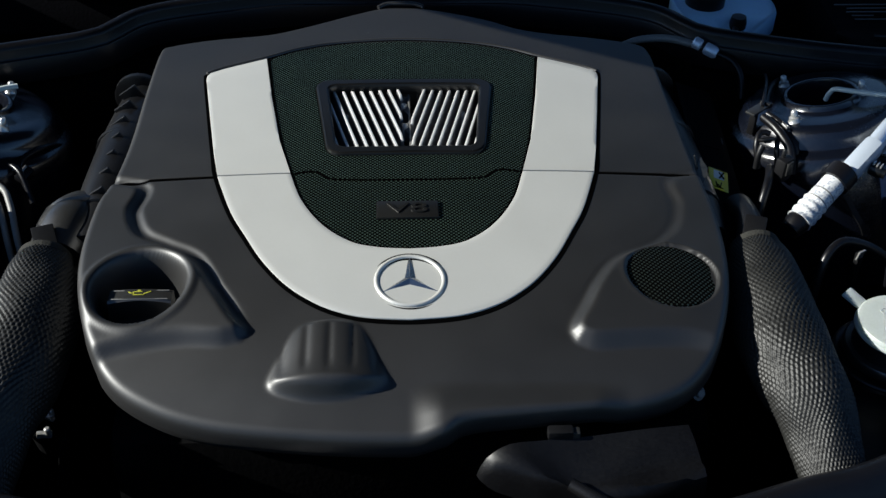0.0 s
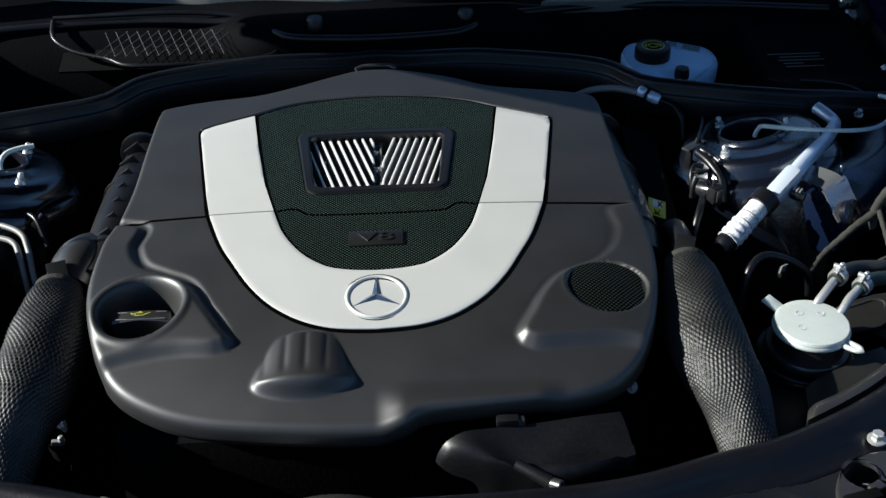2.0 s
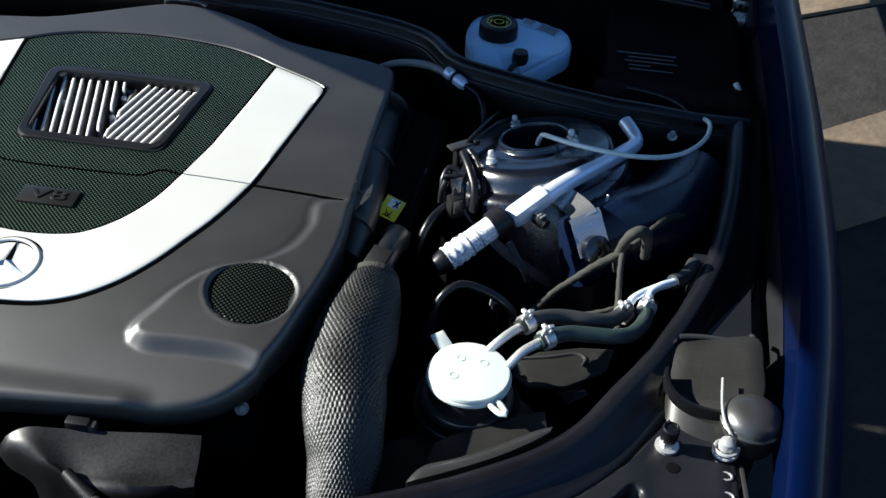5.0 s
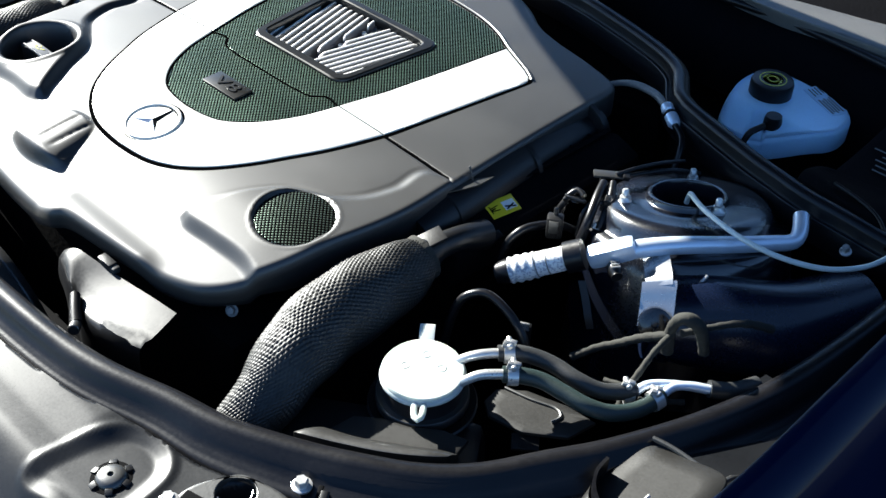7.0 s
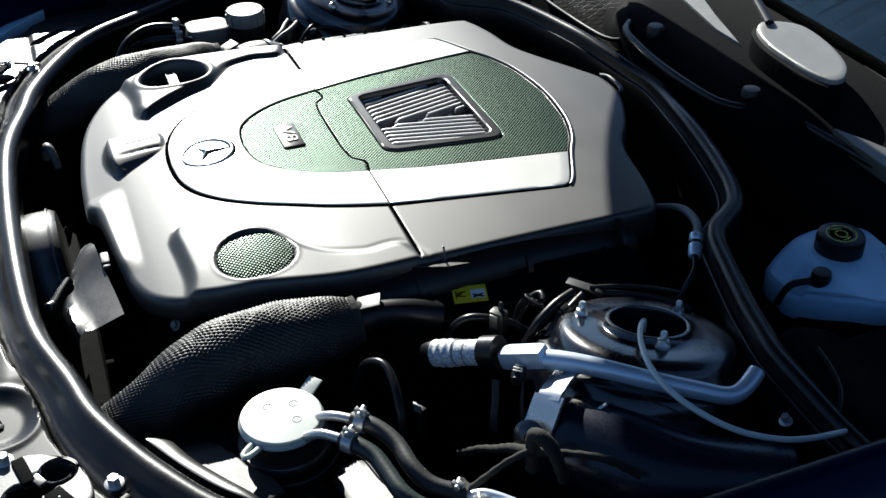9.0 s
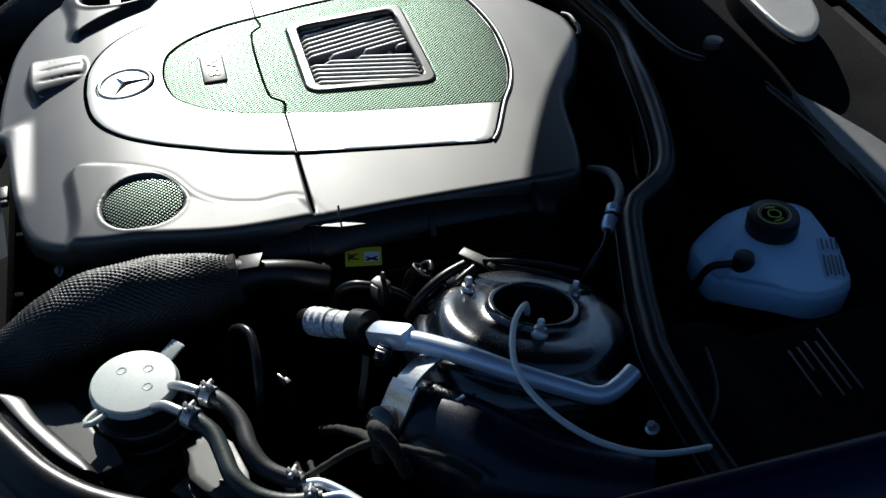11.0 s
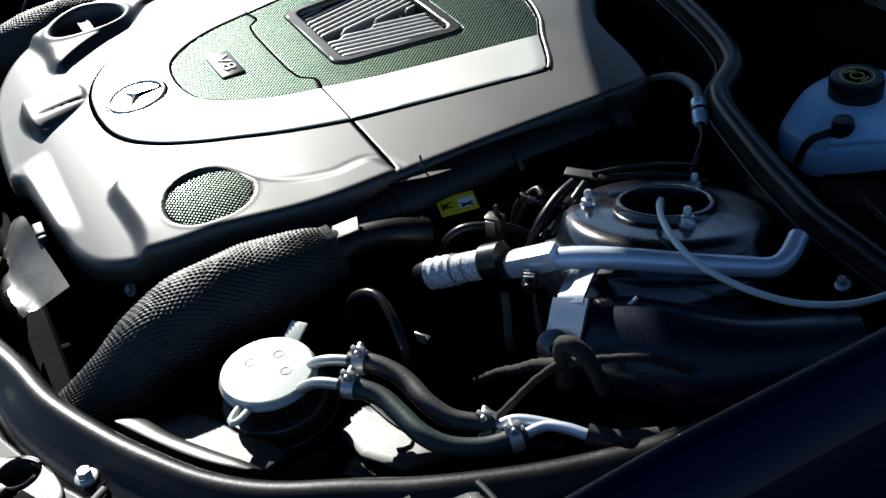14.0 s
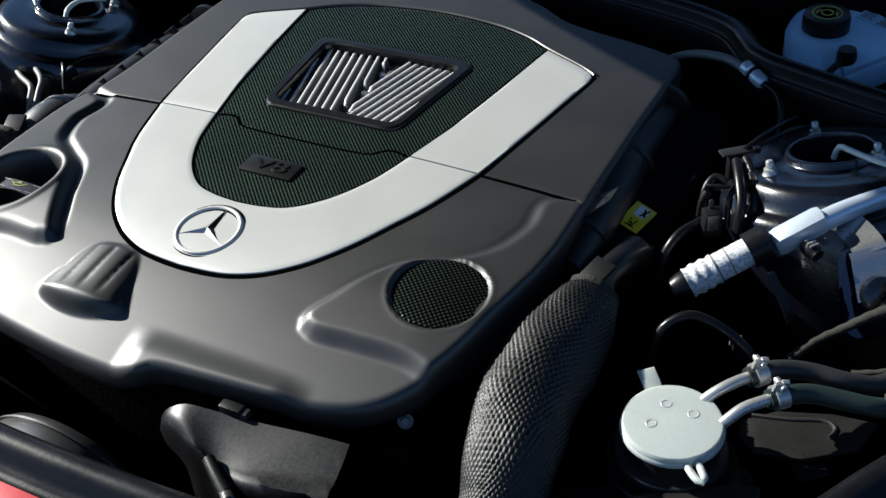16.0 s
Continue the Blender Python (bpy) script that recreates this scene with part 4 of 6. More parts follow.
# round mesh speaker in the pod
grid_top = lambda x, y: cover_height(np.full_like(x, SPEAKER[0] + 0.02), np.full_like(y, SPEAKER[1])) - 0.0 + 0.0024 - 1.6 * ((x - SPEAKER[0]) ** 2 + (y - SPEAKER[1]) ** 2) - 0.10 * (x - SPEAKER[0] - 0.02) * 0.6 + 0.02 * (y - SPEAKER[1])
circle = np.array([(SPEAKER[0] + 0.0425 * math.cos(a), SPEAKER[1] + 0.0425 * math.sin(a)) for a in np.linspace(0, 2 * math.pi, 100, endpoint=False)])
part("round_grille", polygon_plate(circle, grid_top, 0.006, 0.0012, rings=20, centre=SPEAKER, n=120), M_GRILLE, cover, "round black mesh grille")


def oil_cap():
    x, y = OIL
    th = thing("oil_filler_cap", "black oil filler cap with a bar grip and yellow print", "oil cap", at=(x, y, 0.88))
    part("base", lathe([(0.036, 0.868), (0.036, 0.878), (0.032, 0.882), (0.010, 0.884)], (x, y, 0), 40), M_FRAME, th)
    bm = bmesh.new()
    rings = []
    for k in np.linspace(-1, 1, 18):
        h = 0.908 - 0.003 * k * k
        w = 0.0085 + 0.0015 * abs(k)
        rings.append([(x + 0.0290 * k, y - 0.002 - w, 0.880), (x + 0.0290 * k, y - 0.002 - w * 0.9, h - 0.002), (x + 0.0290 * k, y - 0.002 - w * 0.7, h), (x + 0.0290 * k, y - 0.002 + w * 0.7, h), (x + 0.0290 * k, y - 0.002 + w * 0.9, h - 0.002), (x + 0.0290 * k, y - 0.002 + w, 0.880)])
    loft(bm, rings)
    grip = part("grip", bm, M_GLOSS, th, "ribbed bar grip")
    bm = box((0.010, 0.0011, 0.0006), (x - 0.001, y - 0.0040, 0.9082), bevel=0.0002)
    box((0.0075, 0.0011, 0.0006), (x - 0.0015, y + 0.0002, 0.9082), (0, 0, 0), 0.0002, bm)
    box((0.0012, 0.0045, 0.0006), (x - 0.0058, y - 0.0020, 0.9082), (0, 0, 10), 0.0002, bm)
    box((0.0075, 0.0011, 0.0006), (x + 0.0068, y - 0.0010, 0.9081), (0, 0, 28), 0.0002, bm)
    box((0.0040, 0.0011, 0.0006), (x - 0.0090, y - 0.0008, 0.9081), (0, 0, -30), 0.0002, bm)
    box((0.0030, 0.0020, 0.0006), (x - 0.0010, y + 0.0018, 0.9081), (0, 0, 0), 0.0002, bm)
    part("symbol", bm, M_GREEN, grip, "yellow oil can mark")
    for k in (-0.0066, 0.0050):
        part("line", box((0.052, 0.0012, 0.0008), (x, y - 0.002 + k, 0.9068), bevel=0.0002), M_SHIELD, grip, "thin pale moulded line")
    return th


oil_cap()

# lug under the seam at the cover's edge and the ribbed duct along its far side
bm = bmesh.new()
loft(bm, [[(x, y, z + dz) for x, y, z in ((0.3050, 0.1575, 0.9024), (0.3105, 0.1562, 0.9022), (0.3200, 0.1750, 0.9022), (0.3263, 0.1934, 0.9018), (0.3245, 0.2195, 0.8985), (0.3150, 0.2000, 0.9010), (0.3080, 0.1720, 0.9022))] for dz in (-0.0016, 0.0)])
box((0.0016, 0.0022, 0.018), (0.3125, 0.195, 0.9090), (0, -20, 0), 0.0004, bm)
part("clip_tab", bm, M_SHEET, cover, "flat clip tab at the seam")
for sgn, x0 in ((-1, -0.318), (1, 0.300)):
    duct = thing("air_duct", "black ribbed plastic air duct beside the engine cover", "air duct", "air ducts", at=(x0, 0.25, 0.86))
    z0 = 0.868
    wide = 0.030 if sgn < 0 else 0.034
    part("body", tube([(x0 + sgn * 0.008, 0.11, z0 - 0.004), (x0 + sgn * 0.004, 0.19, z0), (x0, 0.30, z0), (x0 + 0.002, 0.43, z0 - 0.012)], [wide * 0.8, wide, wide, wide * 0.85], 20, 0.012), M_PLASTIC, duct)
    for y in (0.16, 0.29, 0.41):
        part("band", lathe([(wide * 0.97, -0.004), (wide * 1.05, -0.003), (wide * 1.05, 0.003), (wide * 0.97, 0.004)], (x0 + sgn * 0.003, y, z0 - 0.0015), 24, (0, 1, 0)), M_PLASTIC, duct, "moulded band")
    if sgn < 0:
        for k in range(7):
            y = 0.17 + 0.034 * k
            part("rib", box((0.024, 0.004, 0.024), (x0 - 0.003, y, z0 + 0.020), (0, -35, 0), 0.001), M_PLASTIC, duct)


# ---- intake hoses in their woven sleeves ----
def woven(path_pts, radii):
    """A sleeve whose weave stands proud: staggered knots all over."""
    path = spline([(*p, r) for p, r in zip(path_pts, radii)], 0.00125)
    pos, rad = path[:, :3], path[:, 3]
    t, s, u = frames_along(pos)
    run = np.concatenate(([0], np.cumsum(np.linalg.norm(np.diff(pos, axis=0), axis=1))))
    count = 52
    n = count * 5
    a = np.linspace(0, 2 * math.pi, n, endpoint=False)
    rng = np.random.default_rng(11)
    tall = int(run[-1] / 0.0038) + 2
    pull, slip = rng.uniform(0.7, 1.3, (tall, count)), rng.uniform(-0.25, 0.25, tall)
    rings = []
    for i in range(len(pos)):
        row = run[i] / 0.0038
        at, f = int(row), row - math.floor(row)
        turn = a * count + math.pi * at + 1.3 * (f - 0.5) + slip[at]
        which = np.floor(turn / (2 * math.pi)).astype(int) % count
        stitch = np.cos(turn) * math.sin(math.pi * f) ** 0.6 * pull[at, which]
        wrinkle = 0.0006 * np.sin(5 * a + run[i] * 60) + 0.0005 * np.sin(3 * a - run[i] * 95)
        r = rad[i] + 0.00095 * stitch + wrinkle
        rings.append(pos[i] + r[:, None] * (np.cos(a)[:, None] * s[i] + np.sin(a)[:, None] * u[i]))
    bm = bmesh.new()
    loft(bm, rings)
    return bm


def intake_hose(side, pts, radii, label):
    th = thing("intake_hose", label, "intake hose", "intake hoses", at=pts[0])
    part("sleeve", woven(pts, radii), M_KNIT, th, "dark grey woven textile sleeve", sharp=180)
    a, b = np.array(pts[0]), np.array(pts[1])
    d = (a - b) / np.linalg.norm(a - b)
    part("collar", lathe([(radii[0] * 0.97, -0.004), (radii[0] * 1.05, -0.003), (radii[0] * 1.05, 0.004), (radii[0] * 0.95, 0.005)], a, 36, d), M_TAPE, th, "grey taped collar")
    e = a + d * 0.05 + np.array((side * 0.004, 0, -0.004))
    part("neck", tube([a, a + d * 0.02, e, e + d * 0.04 + np.array((0, 0, -0.02))], [radii[0] * 0.9, radii[0] * 0.62, radii[0] * 0.55, radii[0] * 0.7], 24), M_PLASTIC, th, "black plastic neck")
    part("ridge", box((0.022, 0.026, 0.004), tuple(a + d * 0.016 + np.array((0, 0, radii[0] * 0.70))), (14, 0, -20 * side), 0.001), M_PLASTIC, th)
    return th


HOSE = [(0.352, 0.078, 0.880), (0.351, 0.05, 0.877), (0.347, 0.0, 0.872), (0.347, -0.05, 0.870), (0.352, -0.082, 0.865), (0.357, -0.105, 0.860), (0.362, -0.132, 0.847), (0.365, -0.165, 0.833), (0.370, -0.21, 0.81), (0.376, -0.25, 0.785)]
WIDE = [0.0245, 0.0335, 0.0410, 0.0408, 0.0392, 0.0368, 0.0332, 0.0290, 0.027, 0.027]
intake_hose(1, HOSE, WIDE, "air intake hose in a dark grey woven sleeve")
intake_hose(-1, [(-x - 0.010, y + 0.004, z - 0.004) for x, y, z in HOSE], [r + 0.001 for r in WIDE], "air intake hose in a dark woven sleeve beside the oil filler")
bend = thing("hose_elbow", "smooth black plastic elbow above the woven hose", "hose elbow", at=(-0.352, 0.14, 0.85))
part("bend", tube([(-0.338, 0.185, 0.862), (-0.346, 0.160, 0.868), (-0.352, 0.135, 0.868), (-0.358, 0.105, 0.862)], [0.024, 0.030, 0.032, 0.029], 28, 0.005), M_GLOSS, bend)
part("rim", lathe([(0.031, -0.004), (0.034, -0.002), (0.034, 0.002), (0.031, 0.004)], (-0.347, 0.157, 0.868), 30, (0.3, -0.95, 0)), M_GLOSS, bend)

# warning sticker on the duct
stick = thing("warning_sticker", "yellow warning sticker with a white field on the black duct", "sticker", at=(0.347, 0.212, 0.874))
bm = box((0.023, 0.038, 0.0008), (0.347, 0.211, 0.8735), (0, 16, -12), 0.0003)
part("sheet", bm, M_YELLOW, stick)
part("white_field", box((0.0125, 0.016, 0.0006), (0.3495, 0.2195, 0.8735), (0, 16, -12), 0.0002), M_LABEL, stick)
sm = pose(0.347, 0.211, 0.8735, 0, 16, -12)
for turn in (24, -24):
    part("mark", box((0.0018, 0.0135, 0.0005), tuple(sm @ Vector((0.0035, 0.0085, 0.0010))), (0, 16, -12 + turn), 0.0001), M_DARK, stick, "dark tool mark")
for k, (dx, dy, turn) in enumerate(((0.0, -0.0155, 0), (0.0046, -0.0100, 62), (-0.0046, -0.0100, -62))):
    part("mark", box((0.0012 if k else 0.0105, 0.0105 if k else 0.0012, 0.0005), tuple(sm @ Vector((dx * 0.55, dy, 0.0007))), (0, 16, -12 + (turn - 90 if turn > 0 else turn + 90) * (0.33 if k else 0)), 0.0001), M_DARK, stick, "dark triangle mark")
part("mark", box((0.0016, 0.006, 0.0005), tuple(sm @ Vector((0.0, -0.0118, 0.0007))), (0, 16, 4), 0.0001), M_DARK, stick, "dark flash mark")
dh = thing("duct_housing", "black plastic duct housing beside the engine cover", "duct housing", at=(0.347, 0.27, 0.81))
# housing blackened in place of the shade beside the cover
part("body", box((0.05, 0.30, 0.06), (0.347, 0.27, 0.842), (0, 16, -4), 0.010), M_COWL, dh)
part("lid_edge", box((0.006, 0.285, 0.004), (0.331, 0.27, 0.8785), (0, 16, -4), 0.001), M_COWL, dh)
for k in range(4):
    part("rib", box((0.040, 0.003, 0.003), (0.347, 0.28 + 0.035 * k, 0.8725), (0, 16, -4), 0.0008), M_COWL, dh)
for y in (0.175, 0.30):
    part("clip", box((0.010, 0.016, 0.010), (0.369, y, 0.862), (0, 16, -4), 0.0015), M_RUBBER, dh)
# unseen pad, added to stop sun leaking in behind the engine block
pad = thing("sun_stop_pad", "added dark pad on the bulkhead, keeps sun from behind the engine", "bulkhead pad", at=(0, 0.535, 0.55))
part("pad", box((0.70, 0.05, 0.30), (0.0, 0.535, 0.70), (0, 0, 0), 0.02), M_DARK, pad)
for x in (-0.30, -0.10, 0.10, 0.30):
    part("clip", lathe([(0.012, 0), (0.012, 0.002), (0.006, 0.004), (0.002, 0.004)], (x, 0.511, 0.80), 16, (0, -1, 0)), M_PLASTIC, pad)


# ---- suspension towers ----
def tower(side):
    cx, cy = 0.497, 0.345
    axis = Vector((-0.204, 0.179, 1)).normalized()
    th = thing("strut_tower", "glossy black suspension tower with a round opening and studs", "strut tower", "strut towers", at=(side * cx, cy, 0.88))
    flip = lambda v: Vector((side * v[0], v[1], v[2]))
    prof = [(0.13, -0.20), (0.122, -0.10), (0.116, -0.056), (0.112, -0.040), (0.107, -0.034), (0.101, -0.0325), (0.097, -0.030), (0.094, -0.022), (0.090, -0.0135), (0.084, -0.0095), (0.074, -0.0082), (0.060, -0.008), (0.0465, -0.008), (0.0445, -0.0065), (0.0432, -0.001), (0.041, 0.0), (0.0388, -0.001), (0.038, -0.004), (0.0375, -0.05), (0.030, -0.052)]
    part("dome", lathe(prof, (side * cx, cy, 0.905), 56, flip(axis)), M_TOWER, th, sharp=50)
    part("opening_cap", lathe([(0.032, -0.05), (0.032, -0.034), (0.028, -0.030), (0.006, -0.028)], (side * cx, cy, 0.905), 32, flip(axis)), M_DARK, th)
    for x, y, z in ((0.452, 0.293, 0.897), (0.472, 0.397, 0.882), (0.542, 0.335, 0.911)):
        st = part("stud", lathe([(0.0082, -0.008), (0.0082, -0.001), (0.0064, 0.001), (0.0060, 0.005), (0.0040, 0.006), (0.0038, 0.012), (0.0026, 0.0135)], (side * x, y, z), 12, flip(axis)), M_ZINC, th, "zinc plated stud with a nut")
    return th


tower(1)
tower(-1)
can = thing("air_canister", "dark blue round canister behind the suspension tower", "canister", at=(0.62, 0.27, 0.82))
part("drum", tube([(0.568, 0.217, 0.850), (0.60, 0.245, 0.848), (0.66, 0.30, 0.842), (0.70, 0.38, 0.838)], [0.044, 0.049, 0.050, 0.048], 44, 0.006), M_CAN, can, sharp=60)
part("end_cap", lathe([(0.032, -0.012), (0.040, -0.010), (0.043, 0.0), (0.043, 0.014), (0.040, 0.018)], (0.560, 0.211, 0.845), 44, (0.74, 0.64, -0.03)), M_CAN, can, "stepped end cap")


# ---- air-conditioning line ----
def ac_line():
    th = thing("cooling_line", "bent bare aluminium cooling line with a printed white sleeve", "metal pipe", at=(0.5, 0.22, 0.89))
    part("pipe", tube([(0.512, 0.214, 0.908), (0.530, 0.236, 0.911), (0.553, 0.264, 0.911), (0.587, 0.309, 0.906), (0.608, 0.342, 0.901), (0.617, 0.358, 0.898), (0.6195, 0.370, 0.898), (0.615, 0.384, 0.900), (0.605, 0.401, 0.903)], [0.0098, 0.0098, 0.0095, 0.0090, 0.0088, 0.0086, 0.0086, 0.0086, 0.0086], 18, 0.005), M_PIPE, th)
    part("block", box((0.052, 0.0215, 0.0215), (0.5005, 0.2055, 0.904), (0, -24, 38), 0.0075), M_PIPE, th, "squared aluminium block")
    a, b = np.array((0.420, 0.144, 0.866)), np.array((0.470, 0.184, 0.893))
    d = (b - a) / np.linalg.norm(b - a)
    part("sleeve", tube([a + d * 0.026, a + d * 0.045, b], 0.0132, 24, 0.002, wave=(0.0002, 0.006)), M_PRINT, th, "white printed sleeve")
    part("corrugated_sleeve", tube([a, a + d * 0.012, a + d * 0.028], [0.0138, 0.0143, 0.0138], 24, 0.0012, wave=(0.0008, 0.0093)), M_PRINT, th, "white corrugated sleeve")
    for k in (0.0285, 0.041):
        c = a + d * k
        part("print", tube([c, c + d * 0.0014], 0.01365, 24, 0.001), M_SHIELD, th, "faint grey print")
    part("end", tube([a - d * 0.016, a - d * 0.006, a + d * 0.003], [0.0105, 0.0130, 0.0132], 20, 0.003), M_RUBBER, th, "black rubber end")
    part("clamp_ring", tube([b - d * 0.009, b + d * 0.010], 0.0168, 24, 0.004), M_RUBBER, th, "black rubber clamp ring")
    ax = np.array((0.75, -0.6, -0.1))
    part("union", lathe([(0.006, 0), (0.0075, 0.002), (0.0075, 0.012), (0.006, 0.014), (0.006, 0.018)], (0.5085, 0.1985, 0.897), 14, tuple(ax)), M_FRAME, th, "ridged black union")
    for k in range(3):
        part("ridge", box((0.0016, 0.009, 0.0022), tuple(np.array((0.5105, 0.1965, 0.9043)) + ax * (0.001 + 0.0042 * k)), (0, 0, -39), 0.0005), M_ZINC, th, "bright metal ridge")
    return th


ac_line()
br = thing("pipe_bracket", "bent zinc plated steel bracket with a bolt", "bracket", at=(0.55, 0.19, 0.89))
def strap(line, across, thick):
    """A bent flat strap along a line, with rounded bends."""
    path = spline(line, 0.003)
    t, _, _ = frames_along(path)
    w = np.array(across)
    bm = bmesh.new()
    rings = []
    for p, d in zip(path, t):
        nrm = np.cross(d, w)
        nrm = nrm / np.linalg.norm(nrm) * thick / 2
        rings.append([p - w - nrm, p + w - nrm, p + w + nrm, p - w + nrm])
    loft(bm, rings)
    return bm


part("arm", strap([(0.533, 0.238, 0.901), (0.546, 0.222, 0.9045), (0.558, 0.208, 0.9045), (0.564, 0.2015, 0.901)], (0.0115, 0.0058, 0.0058), 0.003), M_STEEL, br)
part("leg", strap([(0.5615, 0.2045, 0.9035), (0.5645, 0.2010, 0.9005), (0.5665, 0.1980, 0.8965), (0.5690, 0.1945, 0.8905), (0.5720, 0.1905, 0.8850), (0.5790, 0.1800, 0.8720)], (0.0150, 0.0075, 0.0060), 0.003), M_STEEL, br)
part("bolt", lathe([(0.016, -0.006), (0.0165, 0.003), (0.013, 0.005), (0.004, 0.0055), (0.003, 0.002)], (0.580, 0.1765, 0.8775), 28, (0.5, -0.7, 0.5)), M_TOWER, br, "round dark bolt head")
single("hanging_strap", strap([(0.484, 0.183, 0.868), (0.495, 0.178, 0.852), (0.505, 0.172, 0.838), (0.511, 0.170, 0.826)], (0.003, 0.0025, 0.0005), 0.0015), M_PLASTIC, "narrow black strap hanging below the clamp ring", "strap")

# thin clear line that arches over the tower
single("washer_line", tube([(0.502, 0.337, 0.898), (0.506, 0.334, 0.914), (0.520, 0.322, 0.9195), (0.543, 0.309, 0.923), (0.580, 0.297, 0.926), (0.613, 0.297, 0.924), (0.646, 0.312, 0.917), (0.674, 0.335, 0.911), (0.695, 0.362, 0.910), (0.705, 0.385, 0.911), (0.707, 0.410, 0.909), (0.700, 0.440, 0.898)], 0.0029, 10, 0.006), M_LINE, "thin pale washer line arching over the tower", "washer line")
single("washer_line", tube([(-0.480, 0.312, 0.896), (-0.484, 0.326, 0.908), (-0.480, 0.343, 0.912), (-0.466, 0.355, 0.912), (-0.450, 0.364, 0.910)], 0.0032, 10, 0.006), M_LINE, "short pale line on the tower, bent over", "washer line")
single("washer_line", tube([(0.7635, 0.513, 0.880), (0.759, 0.520, 0.886), (0.750, 0.534, 0.8965)], 0.0042, 12, 0.004), M_LINE, "short pale line end beside the battery box", "washer line")
single("panel_nut", hexbolt((0.664, 0.395, 0.892), 0.0042, 0.008, (0, -0.3, 1)), M_ZINC, "zinc plated nut on the wing panel", "nut")


# ---- fluid reservoir with the white lid ----
def fluid_reservoir():
    c = (0.464, -0.031)
    th = thing("fluid_reservoir", "black fluid reservoir with a milky white lid and two tabs", "fluid reservoir", at=(*c, 0.78))
    part("body", lathe([(0.030, 0.62), (0.046, 0.66), (0.050, 0.70), (0.050, 0.82), (0.047, 0.828), (0.040, 0.836), (0.036, 0.872)], (*c, 0), 44), M_PLASTIC, th)
    part("rim_ring", lathe([(0.0520, 0.832), (0.0535, 0.8335), (0.0535, 0.8355), (0.0520, 0.837), (0.0500, 0.8355)], (*c, 0), 48), M_PLASTIC, th, "narrow moulded ring")
    part("flange", lathe([(0.044, 0.838), (0.0455, 0.840), (0.0455, 0.847), (0.044, 0.849)], (*c, 0), 44), M_GLOSS, th)
    lid = part("lid", lathe([(0.0330, 0.8680), (0.0402, 0.8688), (0.0412, 0.8700), (0.0413, 0.8722), (0.0406, 0.8736), (0.0400, 0.8742), (0.0397, 0.8768), (0.0384, 0.8786), (0.022, 0.8797), (0.004, 0.8800)], (*c, 0), 52, None), M_WHITE, th, "milky white screw lid")
    a = math.atan2(0.039, -0.033)
    d = np.array((math.cos(a), math.sin(a)))
    p = np.array(c) + d * 0.046
    part("tab", box((0.027, 0.0150, 0.003), (*p, 0.8755), (0, -14, math.degrees(a)), 0.001), M_WHITE, lid)
    # loop on the other side
    q = np.array(c) - d * 0.038
    s = np.array((-d[1], d[0]))
    loop = [(*(q + s * 0.0042), 0.8720), (*(q - d * 0.010 + s * 0.0042), 0.8728), (*(q - d * 0.0185 + s * 0.0028), 0.8734), (*(q - d * 0.0215), 0.8736), (*(q - d * 0.0185 - s * 0.0028), 0.8734), (*(q - d * 0.010 - s * 0.0042), 0.8728), (*(q - s * 0.0042), 0.8720)]
    part("loop", tube(loop, 0.0031, 10, 0.003, squash=0.9), M_WHITE, lid)
    for x, y in ((0.4539, -0.0165), (0.4499, -0.0407), (0.4768, -0.0190)):
        ring = lathe([(0.0052, 0.8770), (0.0048, 0.8798), (0.0042, 0.8803), (0.0034, 0.8801), (0.0030, 0.8791)], (x, y, 0), 20)
        part("nub", ring, M_WHITE, lid)
    for pts in ([(0.470, -0.004, 0.862), (0.481, 0.003, 0.878), (0.492, 0.012, 0.886), (0.503, 0.024, 0.888), (0.512, 0.033, 0.888)], [(0.489, -0.022, 0.862), (0.502, -0.014, 0.878), (0.512, -0.004, 0.886), (0.523, 0.006, 0.888), (0.533, 0.016, 0.888)]):
        part("spout", tube(pts, 0.0047, 14, 0.004), M_ZINC, th, "bent steel spout")
    return th


fluid_reservoir()


def clamp(at, axis, r=0.0090):
    """Spring clamp: a band with two small lugs."""
    th = thing("hose_clamp", "small zinc plated spring clamp on a rubber hose", "hose clamp", "hose clamps", at=at)
    ax = Vector(axis).normalized()
    part("band", lathe([(r, -0.005), (r + 0.0012, -0.005), (r + 0.0012, 0.005), (r, 0.005)], at, 22, ax), M_ZINC, th)
    up = Vector((0, 0, 1)) - ax * ax.z
    up.normalize()
    for k in (-0.003, 0.003):
        q = Vector(at) + up * (r + 0.003) + ax * k
        part("lug", box((0.006, 0.004, 0.010), tuple(q), (10, 12, 30), 0.0008), M_ZINC, th)
    part("screw", lathe([(0.0028, -0.007), (0.0030, 0.005), (0.0022, 0.006)], tuple(Vector(at) + up * (r + 0.004)), 10, ax.cross(up)), M_ZINC, th)
    return th


H1 = [(0.506, 0.027, 0.888), (0.519, 0.041, 0.888), (0.535, 0.052, 0.885), (0.552, 0.058, 0.882), (0.576, 0.061, 0.879), (0.598, 0.072, 0.873), (0.617, 0.098, 0.868)]
H2 = [(0.527, 0.010, 0.888), (0.540, 0.022, 0.887), (0.556, 0.033, 0.884), (0.578, 0.038, 0.881), (0.602, 0.043, 0.878), (0.620, 0.057, 0.872), (0.633, 0.082, 0.868), (0.637, 0.112, 0.867)]
single("return_hose", tube(H1, 0.0080, 18, 0.004), M_HOSE, "matt black rubber return hose", "rubber hose", "return hoses")
single("return_hose", tube(H2, 0.0080, 18, 0.004), M_HOSE_GREEN, "dark green sheened rubber return hose", "rubber hose", "return hoses")
